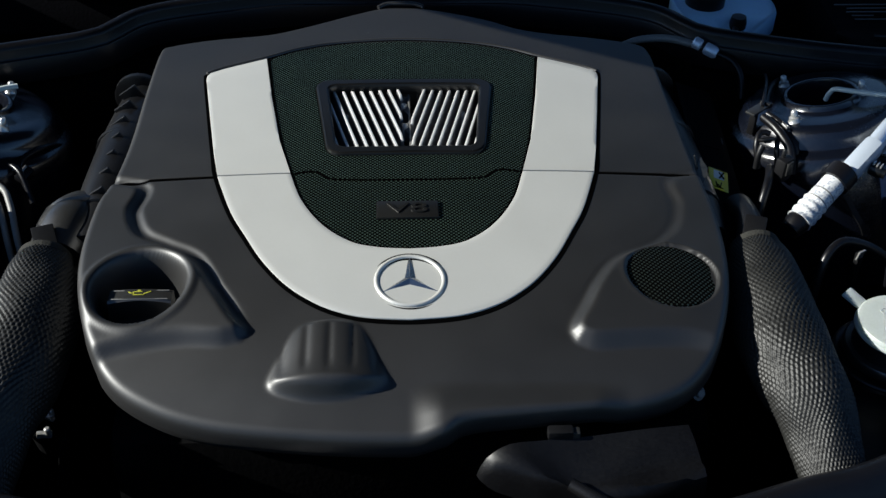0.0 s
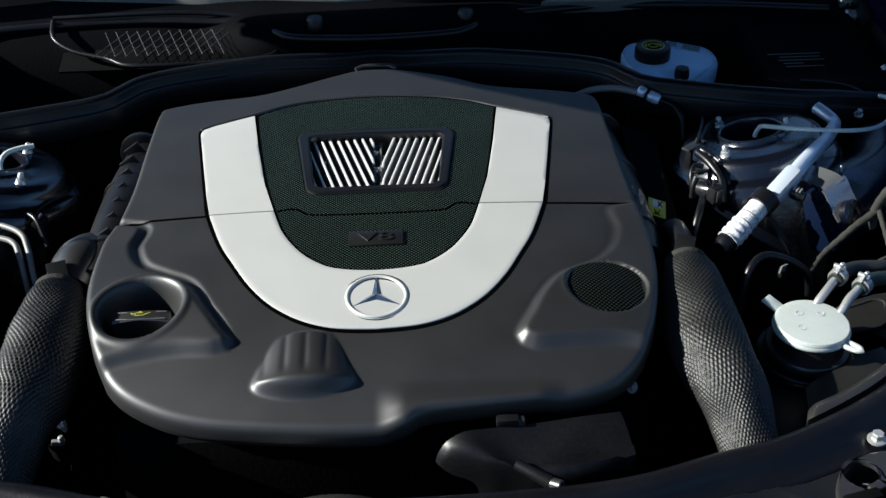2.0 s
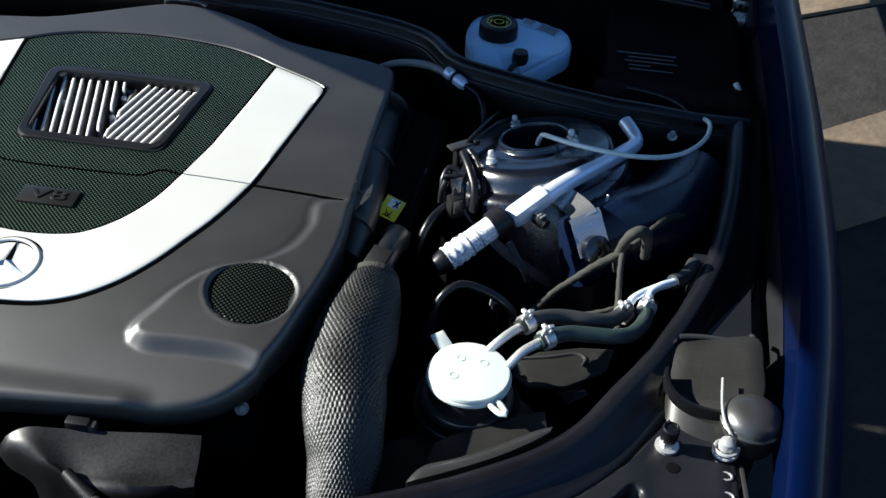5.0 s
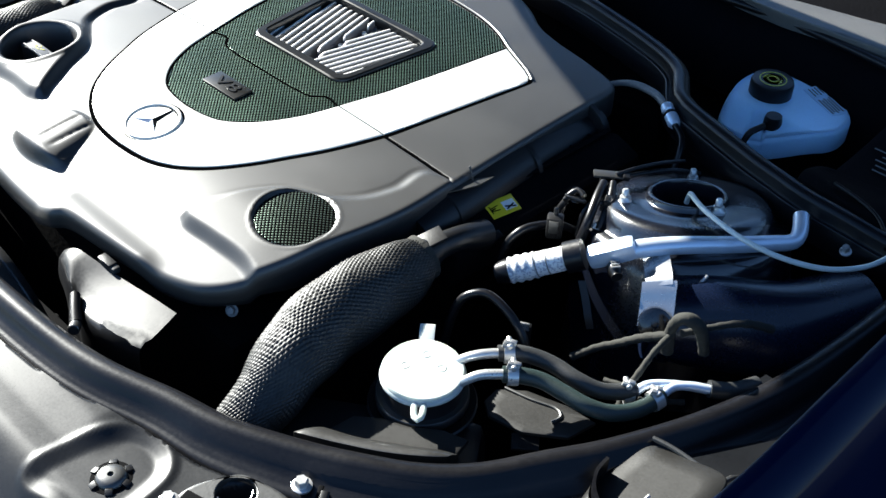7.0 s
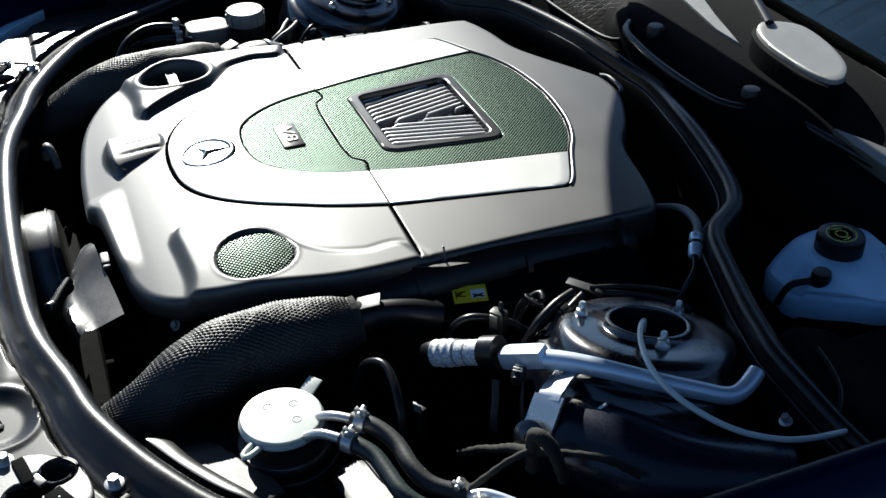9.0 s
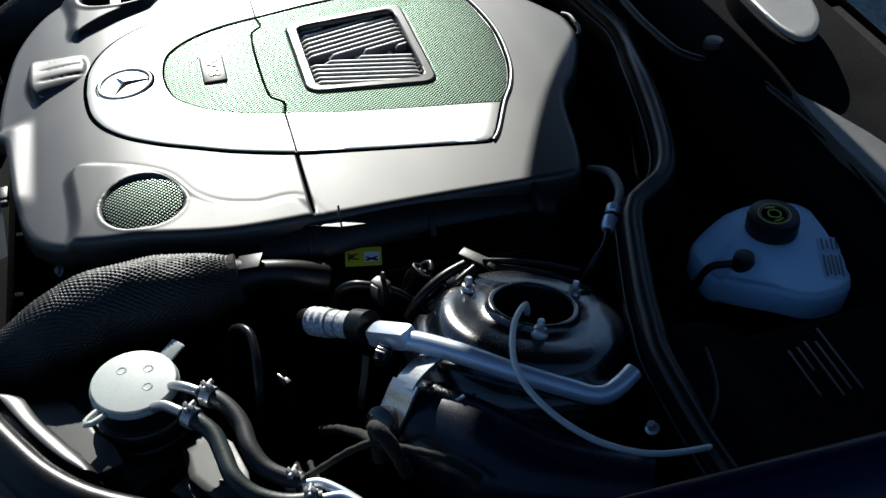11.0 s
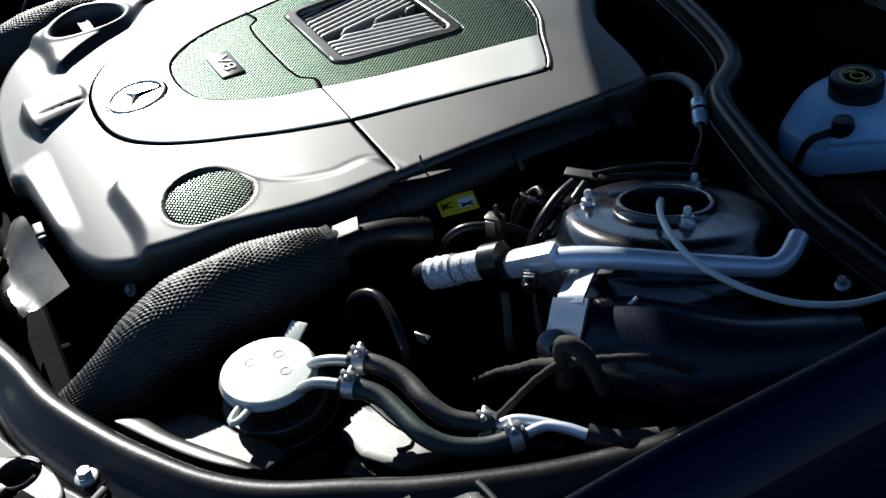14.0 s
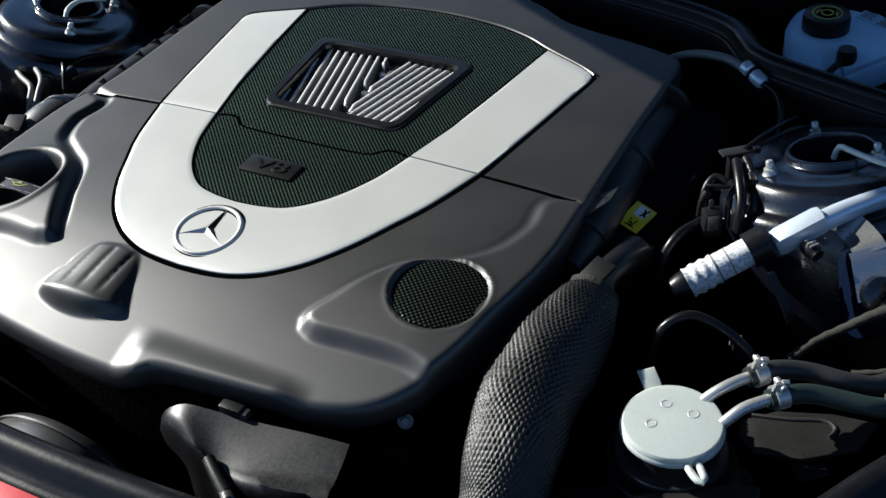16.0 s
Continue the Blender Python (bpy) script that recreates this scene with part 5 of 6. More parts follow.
clamp((0.513, 0.0345, 0.888), (0.68, 0.73, 0))
clamp((0.534, 0.0165, 0.8878), (0.72, 0.69, 0))
clamp((0.612, 0.093, 0.865), (0.55, 0.75, 0.1))
clamp((0.636, 0.104, 0.866), (0.25, 0.95, 0.1))
for pts in ([(0.617, 0.098, 0.866), (0.620, 0.112, 0.868), (0.632, 0.126, 0.868), (0.65, 0.142, 0.866), (0.67, 0.16, 0.86)], [(0.637, 0.112, 0.867), (0.640, 0.128, 0.869), (0.652, 0.140, 0.870), (0.668, 0.152, 0.868), (0.685, 0.175, 0.86)]):
    single("return_pipe", tube(pts, 0.0044, 14, 0.004), M_PIPE, "bent bare metal return pipe", "metal pipe", "return pipes")
single("pipe_sleeve", tube([(0.664, 0.150, 0.868), (0.680, 0.168, 0.864), (0.690, 0.195, 0.86)], 0.0085, 14, 0.005), M_HOSE, "black rubber sleeve on a metal pipe", "pipe sleeve")

# ---- wiring looms ----
LOOMS = [([(0.520, 0.130, 0.82), (0.540, 0.144, 0.838), (0.556, 0.151, 0.850), (0.582, 0.158, 0.872), (0.607, 0.164, 0.888)], 0.0052),
         ([(0.607, 0.166, 0.890), (0.6055, 0.142, 0.882), (0.606, 0.115, 0.868), (0.607, 0.095, 0.857), (0.610, 0.085, 0.845)], 0.0042),
         ([(0.604, 0.168, 0.862), (0.604, 0.166, 0.888), (0.609, 0.164, 0.908), (0.617, 0.165, 0.917), (0.627, 0.171, 0.913), (0.632, 0.178, 0.896), (0.634, 0.185, 0.870)], 0.0072),
         ([(0.614, 0.168, 0.893), (0.628, 0.184, 0.898), (0.644, 0.205, 0.901), (0.657, 0.222, 0.899), (0.672, 0.24, 0.89)], 0.0045),
         ([(0.575, 0.110, 0.842), (0.600, 0.112, 0.852), (0.622, 0.122, 0.860), (0.636, 0.140, 0.862)], 0.0032),
         ([(0.570, 0.098, 0.838), (0.60, 0.102, 0.846), (0.625, 0.110, 0.852), (0.65, 0.135, 0.850)], 0.0032)]
for pts, r in LOOMS:
    single("wiring_loom", tube(pts, [0.85 * r * (1 + 0.12 * math.sin(5.0 * i + 40 * r)) for i in range(len(pts))], 12, 0.003, wave=(0.0003, 0.013)), M_TAPE, "wiring loom wrapped in grey cloth tape", "wiring loom", "wiring looms")
single("vent_hose", tube([(0.408, 0.050, 0.78), (0.414, 0.055, 0.835), (0.420, 0.064, 0.872), (0.431, 0.074, 0.885), (0.446, 0.081, 0.888), (0.469, 0.082, 0.881), (0.488, 0.080, 0.870), (0.498, 0.078, 0.858), (0.503, 0.077, 0.83)], 0.0046, 14, 0.005), M_RUBBER, "thin black vent hose bent in an arch", "rubber hose")
clip = thing("hose_clip", "small metal clip on a black post", "clip", at=(0.478, 0.104, 0.84))
part("post", box((0.008, 0.006, 0.04), (0.478, 0.106, 0.832), (0, 0, 30), 0.001), M_PLASTIC, clip)
part("clip_leaf", box((0.010, 0.002, 0.012), (0.477, 0.102, 0.852), (10, 0, 30), 0.0006), M_ZINC, clip)

# connectors by the tower
up = thing("cable_connector", "upright black cable connector beside the aluminium line", "cable connector", "cable connectors", at=(0.419, 0.214, 0.874))
part("body", box((0.018, 0.013, 0.028), (0.419, 0.214, 0.886), (0, 0, 35), 0.003), M_PLASTIC, up)
part("latch", box((0.010, 0.003, 0.016), (0.4225, 0.2072, 0.890), (0, 0, 35), 0.0008), M_SHEET, up, "grey latch")
part("peg", lathe([(0.0028, 0), (0.0026, 0.008), (0.0012, 0.010)], (0.417, 0.217, 0.899), 10), M_PLASTIC, up)
for k in (-1, 0, 1):
    part("rib", box((0.0014, 0.014, 0.020), tuple(pose(0.419, 0.214, 0.885, 0, 0, 35) @ Vector((0.005 * k, 0, 0))), (0, 0, 35), 0.0004), M_PLASTIC, up)
lug = thing("cable_eye", "flat black cable eye standing beside the tower", "cable eye", at=(0.411, 0.258, 0.880))
lug_turn = pose(0.411, 0.258, 0.895, -28, 12, 30)
part("ring", tube([tuple(lug_turn @ Vector((0.0105 * math.cos(a), 0.0062 * math.sin(a), 0.0))) for a in np.linspace(0, 2 * math.pi, 26)], 0.0024, 10, 0.003, squash=0.8), M_PLASTIC, lug)
part("hub", lathe([(0.0042, -0.004), (0.0042, 0.0012), (0.0030, 0.0018), (0.0014, 0.0010)], (0.411, 0.258, 0.895), 16, lug_turn.to_3x3() @ Vector((0, 0, 1))), M_PLASTIC, lug)
part("shank", tube([(0.404, 0.250, 0.892), (0.400, 0.246, 0.882), (0.399, 0.243, 0.866)], [0.0040, 0.0036, 0.0034], 10, 0.004), M_PLASTIC, lug)
bar = thing("cable_bar", "flat grey cable bar held over the wires by the tower", "cable bar", at=(0.414, 0.314, 0.890))
part("plate", box((0.037, 0.012, 0.0028), (0.4140, 0.3142, 0.9005), (0, 4, 43), 0.0008), M_SHEET, bar)
part("foot", box((0.006, 0.008, 0.030), (0.409, 0.309, 0.885), (0, 0, 43), 0.001), M_PLASTIC, bar)
part("lip", box((0.008, 0.013, 0.006), (0.4272, 0.3265, 0.8995), (0, 10, 43), 0.001), M_PLASTIC, bar)
small = thing("cable_connector", "small black plug on a cable beside the tower", "cable connector", "cable connectors", at=(0.437, 0.284, 0.884))
part("body", box((0.014, 0.022, 0.013), (0.437, 0.284, 0.890), (10, 20, 30), 0.002), M_PLASTIC, small)
part("collar", lathe([(0.0045, -0.006), (0.0055, -0.004), (0.0055, 0.006), (0.004, 0.008)], (0.431, 0.295, 0.894), 14, (-0.5, 0.8, 0.2)), M_RUBBER, small)
part("latch", box((0.007, 0.010, 0.003), (0.438, 0.281, 0.8975), (10, 20, 30), 0.0006), M_SHEET, small, "grey latch")
CABLES = [([(0.384, 0.168, 0.845), (0.388, 0.176, 0.868), (0.395, 0.190, 0.8805), (0.403, 0.210, 0.8800), (0.411, 0.232, 0.873), (0.420, 0.250, 0.860)], 0.0046),
          ([(0.438, 0.236, 0.862), (0.437, 0.250, 0.885), (0.427, 0.275, 0.8965), (0.417, 0.300, 0.8980)], 0.0052), ([(0.449, 0.248, 0.862), (0.446, 0.264, 0.884), (0.436, 0.288, 0.8950), (0.424, 0.308, 0.8975)], 0.0042),
          ([(0.424, 0.322, 0.898), (0.436, 0.350, 0.896), (0.452, 0.385, 0.891), (0.470, 0.415, 0.880)], 0.0026), ([(0.420, 0.318, 0.902), (0.430, 0.345, 0.903), (0.442, 0.380, 0.899), (0.450, 0.410, 0.890)], 0.0022),
          ([(0.402, 0.243, 0.866), (0.399, 0.256, 0.888), (0.405, 0.268, 0.8985), (0.416, 0.266, 0.897)], 0.0034), ([(0.426, 0.246, 0.858), (0.424, 0.258, 0.884), (0.428, 0.270, 0.893), (0.436, 0.276, 0.892)], 0.0030)]
for pts, r in CABLES:
    single("cable", tube(pts, r, 12, 0.005), M_RUBBER, "black cable beside the suspension tower", "cable", "cables")
single("wire_hook", tube([(0.566, 0.222, 0.893), (0.576, 0.228, 0.890), (0.585, 0.238, 0.892), (0.588, 0.250, 0.900)], 0.0018, 8, 0.003), M_ZINC, "thin bent metal hook beside the bracket", "hook")
single("drain_hose", tube([(-0.255, -0.186, 0.800), (-0.262, -0.190, 0.820), (-0.272, -0.194, 0.827), (-0.284, -0.198, 0.820), (-0.288, -0.200, 0.800)], [0.005, 0.006, 0.0065, 0.006, 0.005], 12, 0.004), M_SHIELD, "pale bent drain hose behind the front seal", "drain hose")


# ---- brake fluid tank, battery box ----
def brake_tank():
    th = thing("brake_fluid_tank", "milky brake fluid tank with a dark screw cap", "brake fluid tank", at=(0.45, 0.62, 0.82))
    base = np.array([(0.383, 0.634), (0.389, 0.602), (0.400, 0.566), (0.412, 0.552), (0.430, 0.548), (0.457, 0.552), (0.484, 0.572), (0.512, 0.598), (0.529, 0.622), (0.533, 0.646), (0.526, 0.672), (0.50, 0.690), (0.45, 0.698), (0.405, 0.690), (0.387, 0.668)])
    line = spline([(*q, 0) for q in base], 0.004, closed=True)[:, :2]
    top = lambda x, y: 0.8745 - 0.006 * soft(x, 0.44, 0.54) - 0.017 * soft(-y, -0.606, -0.552) - 0.004 * soft(0.014 - np.abs(x - 0.452 + 0.45 * (y - 0.57)), 0, 0.004) * soft(-y, -0.60, -0.58)
    part("tank", polygon_plate(line, top, 0.030, 0.007, rings=26, centre=(0.452, 0.625), n=220), M_TANK, th, sharp=60)
    part("foot", polygon_plate((line - (0.447, 0.625)) * 0.86 + (0.447, 0.625), lambda x, y: 0.829 + 0 * x, 0.04, 0.004, rings=6, n=100), M_DARK, th, "dark foot below the tank")
    cap = part("cap", lathe([(0.0255, 0.860), (0.0275, 0.864), (0.0275, 0.889), (0.0262, 0.8935), (0.0240, 0.8947), (0.006, 0.8942)], (0.428, 0.6355, 0), 36), M_PLASTIC, th, "dark ribbed screw cap")
    bm = lathe([(0.0175, 0.8944), (0.0175, 0.8950), (0.0160, 0.8950), (0.0160, 0.8944)], (0.428, 0.6355, 0), 28)
    lathe([(0.0075, 0.8944), (0.0075, 0.8950), (0.0060, 0.8950), (0.0060, 0.8944)], (0.428, 0.6355, 0), 20, None, bm)
    for side in (1, -1):
        lathe([(0.0015, 0.8944), (0.0015, 0.8950)], (0.428 + side * 0.011, 0.6355, 0), 8, None, bm)
        box((0.0016, 0.012, 0.0006), (0.428 + side * 0.0105, 0.6355, 0.8948), (0, 0, side * 12), 0.0001, bm)
    part("symbol", bm, M_GREEN, cap, "yellow green brake mark")
    part("sensor", lathe([(0.0115, 0.850), (0.0115, 0.872), (0.0100, 0.879), (0.004, 0.880)], (0.464, 0.5855, 0), 20), M_PLASTIC, th, "black level sensor")
    part("strap", tube([(0.464, 0.586, 0.868), (0.456, 0.570, 0.864), (0.450, 0.556, 0.858), (0.447, 0.545, 0.835)], 0.0042, 10, 0.005), M_PLASTIC, th)
    lm = pose(0.487, 0.673, 0.8722, 0, 6, -20)
    part("label_sheet", box((0.060, 0.024, 0.0012), tuple(lm @ Vector((0, 0, 0))), (0, 6, -20), 0.0004), M_TANK, th, "pale blue label sheet")
    part("label_field", box((0.020, 0.021, 0.0008), tuple(lm @ Vector((-0.019, 0, 0.0008))), (0, 6, -20), 0.0002), M_TANK, th, "pale field on the label")
    for k in range(5):
        part("print", box((0.030 - 0.005 * (k % 2), 0.0020, 0.0005), tuple(lm @ Vector((0.011, -0.008 + 0.0040 * k, 0.0010))), (0, 6, -20), 0.0001), M_SHIELD, th, "bars of unreadable print")
    for k in range(4):
        part("print", box((0.016 - 0.003 * (k % 2), 0.0014, 0.0005), tuple(lm @ Vector((-0.019, -0.007 + 0.0048 * k, 0.0014))), (0, 6, -20), 0.0001), M_SHEET, th, "bars of unreadable print")
    return th


brake_tank()


def battery_box():
    th = thing("battery_box", "matt black lidded box with a printed label behind the seal", "battery box", at=(0.67, 0.64, 0.80))
    line = rounded_rect(0.580, 0.764, 0.512, 0.735, 0.008)
    top = lambda x, y: 0.889 + 0.010 * soft(y, 0.54, 0.72)
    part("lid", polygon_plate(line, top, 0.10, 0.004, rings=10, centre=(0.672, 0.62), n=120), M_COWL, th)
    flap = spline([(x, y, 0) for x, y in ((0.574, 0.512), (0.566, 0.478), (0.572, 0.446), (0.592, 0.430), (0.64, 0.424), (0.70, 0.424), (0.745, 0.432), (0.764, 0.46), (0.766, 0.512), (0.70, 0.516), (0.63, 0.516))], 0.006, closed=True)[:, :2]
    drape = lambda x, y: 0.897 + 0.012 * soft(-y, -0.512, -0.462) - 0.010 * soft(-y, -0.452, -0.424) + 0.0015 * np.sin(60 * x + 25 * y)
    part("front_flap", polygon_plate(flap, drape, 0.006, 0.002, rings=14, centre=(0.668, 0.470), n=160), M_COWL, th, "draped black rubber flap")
    part("flap_edge", tube([(0.604, 0.470, 0.911), (0.632, 0.464, 0.911), (0.658, 0.455, 0.910), (0.676, 0.443, 0.908), (0.686, 0.432, 0.904)], 0.0022, 8, 0.005), M_RUBBER, th, "thin raised edge of the flap")
    for k, (w, x) in enumerate(((0.080, 0.634), (0.062, 0.640), (0.070, 0.640), (0.030, 0.625), (0.058, 0.640))):
        part("print", box((w, 0.0022, 0.0006), (x, 0.590 - 0.0095 * k, 0.8915 + 0.0006 * (4 - k)), (0, 0, 0), 0.0001), M_WIRE, th, "bars of grey unreadable print")
    return th


battery_box()
single("vacuum_line", tube([(0.265, 0.492, 0.872), (0.289, 0.502, 0.883), (0.315, 0.502, 0.891), (0.347, 0.495, 0.895), (0.374, 0.479, 0.8955)], [0.0032, 0.004, 0.0047, 0.005, 0.005], 14, 0.0018, wave=(0.0003, 0.006)), M_SHIELD, "grey flexible line behind the engine cover", "vacuum line")
hc = thing("line_connector", "ribbed grey connector on the flexible line", "connector", at=(0.388, 0.468, 0.895))
part("barrel", lathe([(0.0060, -0.018), (0.0078, -0.016), (0.0078, -0.008), (0.0060, -0.006), (0.0060, -0.002), (0.0082, 0), (0.0082, 0.012), (0.006, 0.016)], (0.388, 0.468, 0.896), 20, (0.8, -0.5, -0.25)), M_PIPE, hc)
part("band", lathe([(0.0062, -0.002), (0.0074, -0.001), (0.0074, 0.001), (0.0062, 0.002)], (0.3848, 0.470, 0.897), 18, (0.8, -0.5, -0.25)), M_RUBBER, hc, "black band")
single("thin_hose", tube([(0.398, 0.461, 0.893), (0.418, 0.450, 0.888), (0.428, 0.434, 0.876), (0.430, 0.42, 0.85)], 0.004, 10, 0.005), M_RUBBER, "thin black hose running down", "rubber hose")

# ---- in front of the engine ----
sh = thing("heat_shield_box", "grey folded air guide below the engine cover", "air guide", at=(0.16, -0.18, 0.85))
guide = [[(0.052, -0.172, 0.842), (0.058, -0.170, 0.858), (0.078, -0.163, 0.868), (0.105, -0.160, 0.868), (0.150, -0.156, 0.867), (0.200, -0.151, 0.868), (0.236, -0.148, 0.868)],
         [(0.054, -0.176, 0.842), (0.063, -0.176, 0.860), (0.085, -0.174, 0.869), (0.112, -0.174, 0.864), (0.155, -0.172, 0.865), (0.202, -0.168, 0.867), (0.239, -0.164, 0.868)],
         [(0.066, -0.184, 0.838), (0.078, -0.185, 0.856), (0.100, -0.187, 0.866), (0.130, -0.193, 0.860), (0.165, -0.192, 0.863), (0.205, -0.188, 0.866), (0.241, -0.182, 0.867)],
         [(0.090, -0.192, 0.832), (0.105, -0.196, 0.848), (0.124, -0.199, 0.857), (0.148, -0.208, 0.855), (0.175, -0.211, 0.860), (0.212, -0.206, 0.865), (0.243, -0.198, 0.866)],
         [(0.094, -0.196, 0.80), (0.108, -0.201, 0.80), (0.127, -0.204, 0.80), (0.150, -0.213, 0.80), (0.177, -0.216, 0.80), (0.213, -0.211, 0.80), (0.244, -0.203, 0.80)]]
across = [spline([(x, y, z - 0.002 + 0.22 * (y + 0.175)) for x, y, z in r], 0.006) for r in guide]
n = min(len(r) for r in across)
across = [np.column_stack([np.interp(np.linspace(0, 1, n), np.linspace(0, 1, len(r)), r[:, c]) for c in range(3)]) for r in across]
bm = bmesh.new()
loft(bm, np.array([np.column_stack([np.interp(np.linspace(0, 1, 18), np.linspace(0, 1, len(s)), s[:, c]) for c in range(3)]) for k in range(n) for s in (spline([r[k] for r in across], 0.004),)]), closed_ring=False)
part("sheet", bm, M_GUIDE, sh)
bmc = tube([(0.128, -0.198, 0.858), (0.143, -0.208, 0.855), (0.158, -0.217, 0.851)], [0.0055, 0.006, 0.007], 12, 0.003)
part("plug", bmc, M_PLASTIC, sh, "small black plug")
part("clip_pin", lathe([(0.006, 0), (0.006, 0.012), (0.005, 0.013)], (0.159, -0.218, 0.851), 12, (0.6, -0.5, 0.2)), M_SHEET, sh)
fc = thing("front_clip", "small grey clip below the cover's edge", "clip", at=(0.127, -0.152, 0.874))
part("body", box((0.022, 0.010, 0.010), (0.124, -0.154, 0.872), (0, 0, 0), 0.002), M_PLASTIC, fc)
part("end", box((0.010, 0.009, 0.008), (0.136, -0.154, 0.871), (0, 0, 0), 0.002), M_SHEET, fc)
single("cover_bolt", hexbolt((0.258, -0.098, 0.858), 0.0045, 0.004, (0.4, -0.7, 0.5)), M_SHIELD, "small bolt below the engine cover", "bolt")
tb = thing("throttle_pipe", "smooth grey intake pipe in front of the engine", "intake pipe", at=(-0.03, -0.2, 0.83))
part("pipe", lathe([(0.085, -0.036), (0.100, -0.034), (0.104, -0.028), (0.105, 0.0), (0.104, 0.022), (0.100, 0.028), (0.085, 0.030)], (-0.050, -0.224, 0.732), 64, (0, 1, 0.06)), M_GLOSS, tb)
part("bead", lathe([(0.100, -0.002), (0.1068, -0.001), (0.1068, 0.001), (0.100, 0.002)], (-0.050, -0.206, 0.733), 64, (0, 1, 0.06)), M_GLOSS, tb, "narrow bead round the pipe")
# the block's near-black colour stands in for shade under the cover
single("engine_block", box((0.56, 0.60, 0.34), (0, 0.18, 0.66), (0, 0, 0), 0.03), M_DARK, "engine block under its cover, blackened as shade", "engine block")
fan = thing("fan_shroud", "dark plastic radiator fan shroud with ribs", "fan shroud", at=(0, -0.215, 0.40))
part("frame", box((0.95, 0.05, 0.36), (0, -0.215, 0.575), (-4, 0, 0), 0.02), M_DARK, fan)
for k in range(7):
    part("rib", box((0.008, 0.012, 0.30), (-0.36 + 0.12 * k, -0.186, 0.575), (-4, 0, 0), 0.002), M_DARK, fan)

# headlamp housing behind the seal
lamp = thing("lamp_housing", "black plastic headlamp housing with a grey rim", "lamp housing", at=(0.44, -0.09, 0.80))
part("shell", box((0.20, 0.12, 0.10), (0.47, -0.10, 0.775), (0, 0, 34), 0.02), M_PLASTIC, lamp)
bm = bmesh.new()
outer = spline([(0.423, -0.156, 0.857), (0.428, -0.157, 0.862), (0.46, -0.141, 0.863), (0.50, -0.118, 0.864), (0.530, -0.097, 0.866), (0.546, -0.082, 0.866)], 0.004)
inner = spline([(0.429, -0.139, 0.852), (0.437, -0.134, 0.858), (0.47, -0.119, 0.859), (0.508, -0.096, 0.861), (0.535, -0.078, 0.862), (0.549, -0.070, 0.860)], 0.004)
k = np.linspace(0, 1, 40)
oa = np.column_stack([np.interp(k, np.linspace(0, 1, len(outer)), outer[:, c]) for c in range(3)])
ia = np.column_stack([np.interp(k, np.linspace(0, 1, len(inner)), inner[:, c]) for c in range(3)])
loft(bm, [[o - (0, 0, 0.012), o - (0, 0, 0.001), o + (i - o) * 0.12, o + (i - o) * 0.5 + np.array((0, 0, 0.001)), o + (i - o) * 0.88, i - (0, 0, 0.001), i - (0, 0, 0.012)] for o, i in zip(oa, ia)])
part("rim", bm, M_GLOSS, lamp, "pale grey rim along the seal")
part("cover_plate", polygon_plate([(0.433, -0.136), (0.470, -0.121), (0.508, -0.098), (0.545, -0.072), (0.540, -0.048), (0.515, -0.055), (0.490, -0.072), (0.462, -0.082), (0.440, -0.098)], lambda x, y: 0.850 + 0.06 * (x - 0.49) + 0.05 * (y + 0.09), 0.006, 0.002, rings=4, n=80), M_LAMP, lamp, "glossy cover plate beside the rim")
plate_z = lambda x, y: 0.841 + 0.10 * (x - 0.555) + 0.08 * (y - 0.03)
part("plate", polygon_plate([(0.505, 0.030), (0.529, 0.047), (0.572, 0.056), (0.606, 0.056), (0.598, 0.026), (0.560, 0.004), (0.522, 0.000), (0.506, 0.012)], plate_z, 0.004, 0.0015, rings=4, n=60), M_LAMP, lamp, "grey cover plate below the hoses")
part("plate_rib", tube([(x, y, float(plate_z(x, y)) + 0.0006) for x, y in ((0.511, 0.036), (0.54, 0.040), (0.566, 0.046), (0.577, 0.040), (0.574, 0.030))], 0.0018, 8, 0.004), M_SHEET, lamp)
part("plate", box((0.026, 0.020, 0.003), (0.567, 0.002, 0.832), (0, 0, 40), 0.001), M_PLASTIC, lamp, "small grey plate")


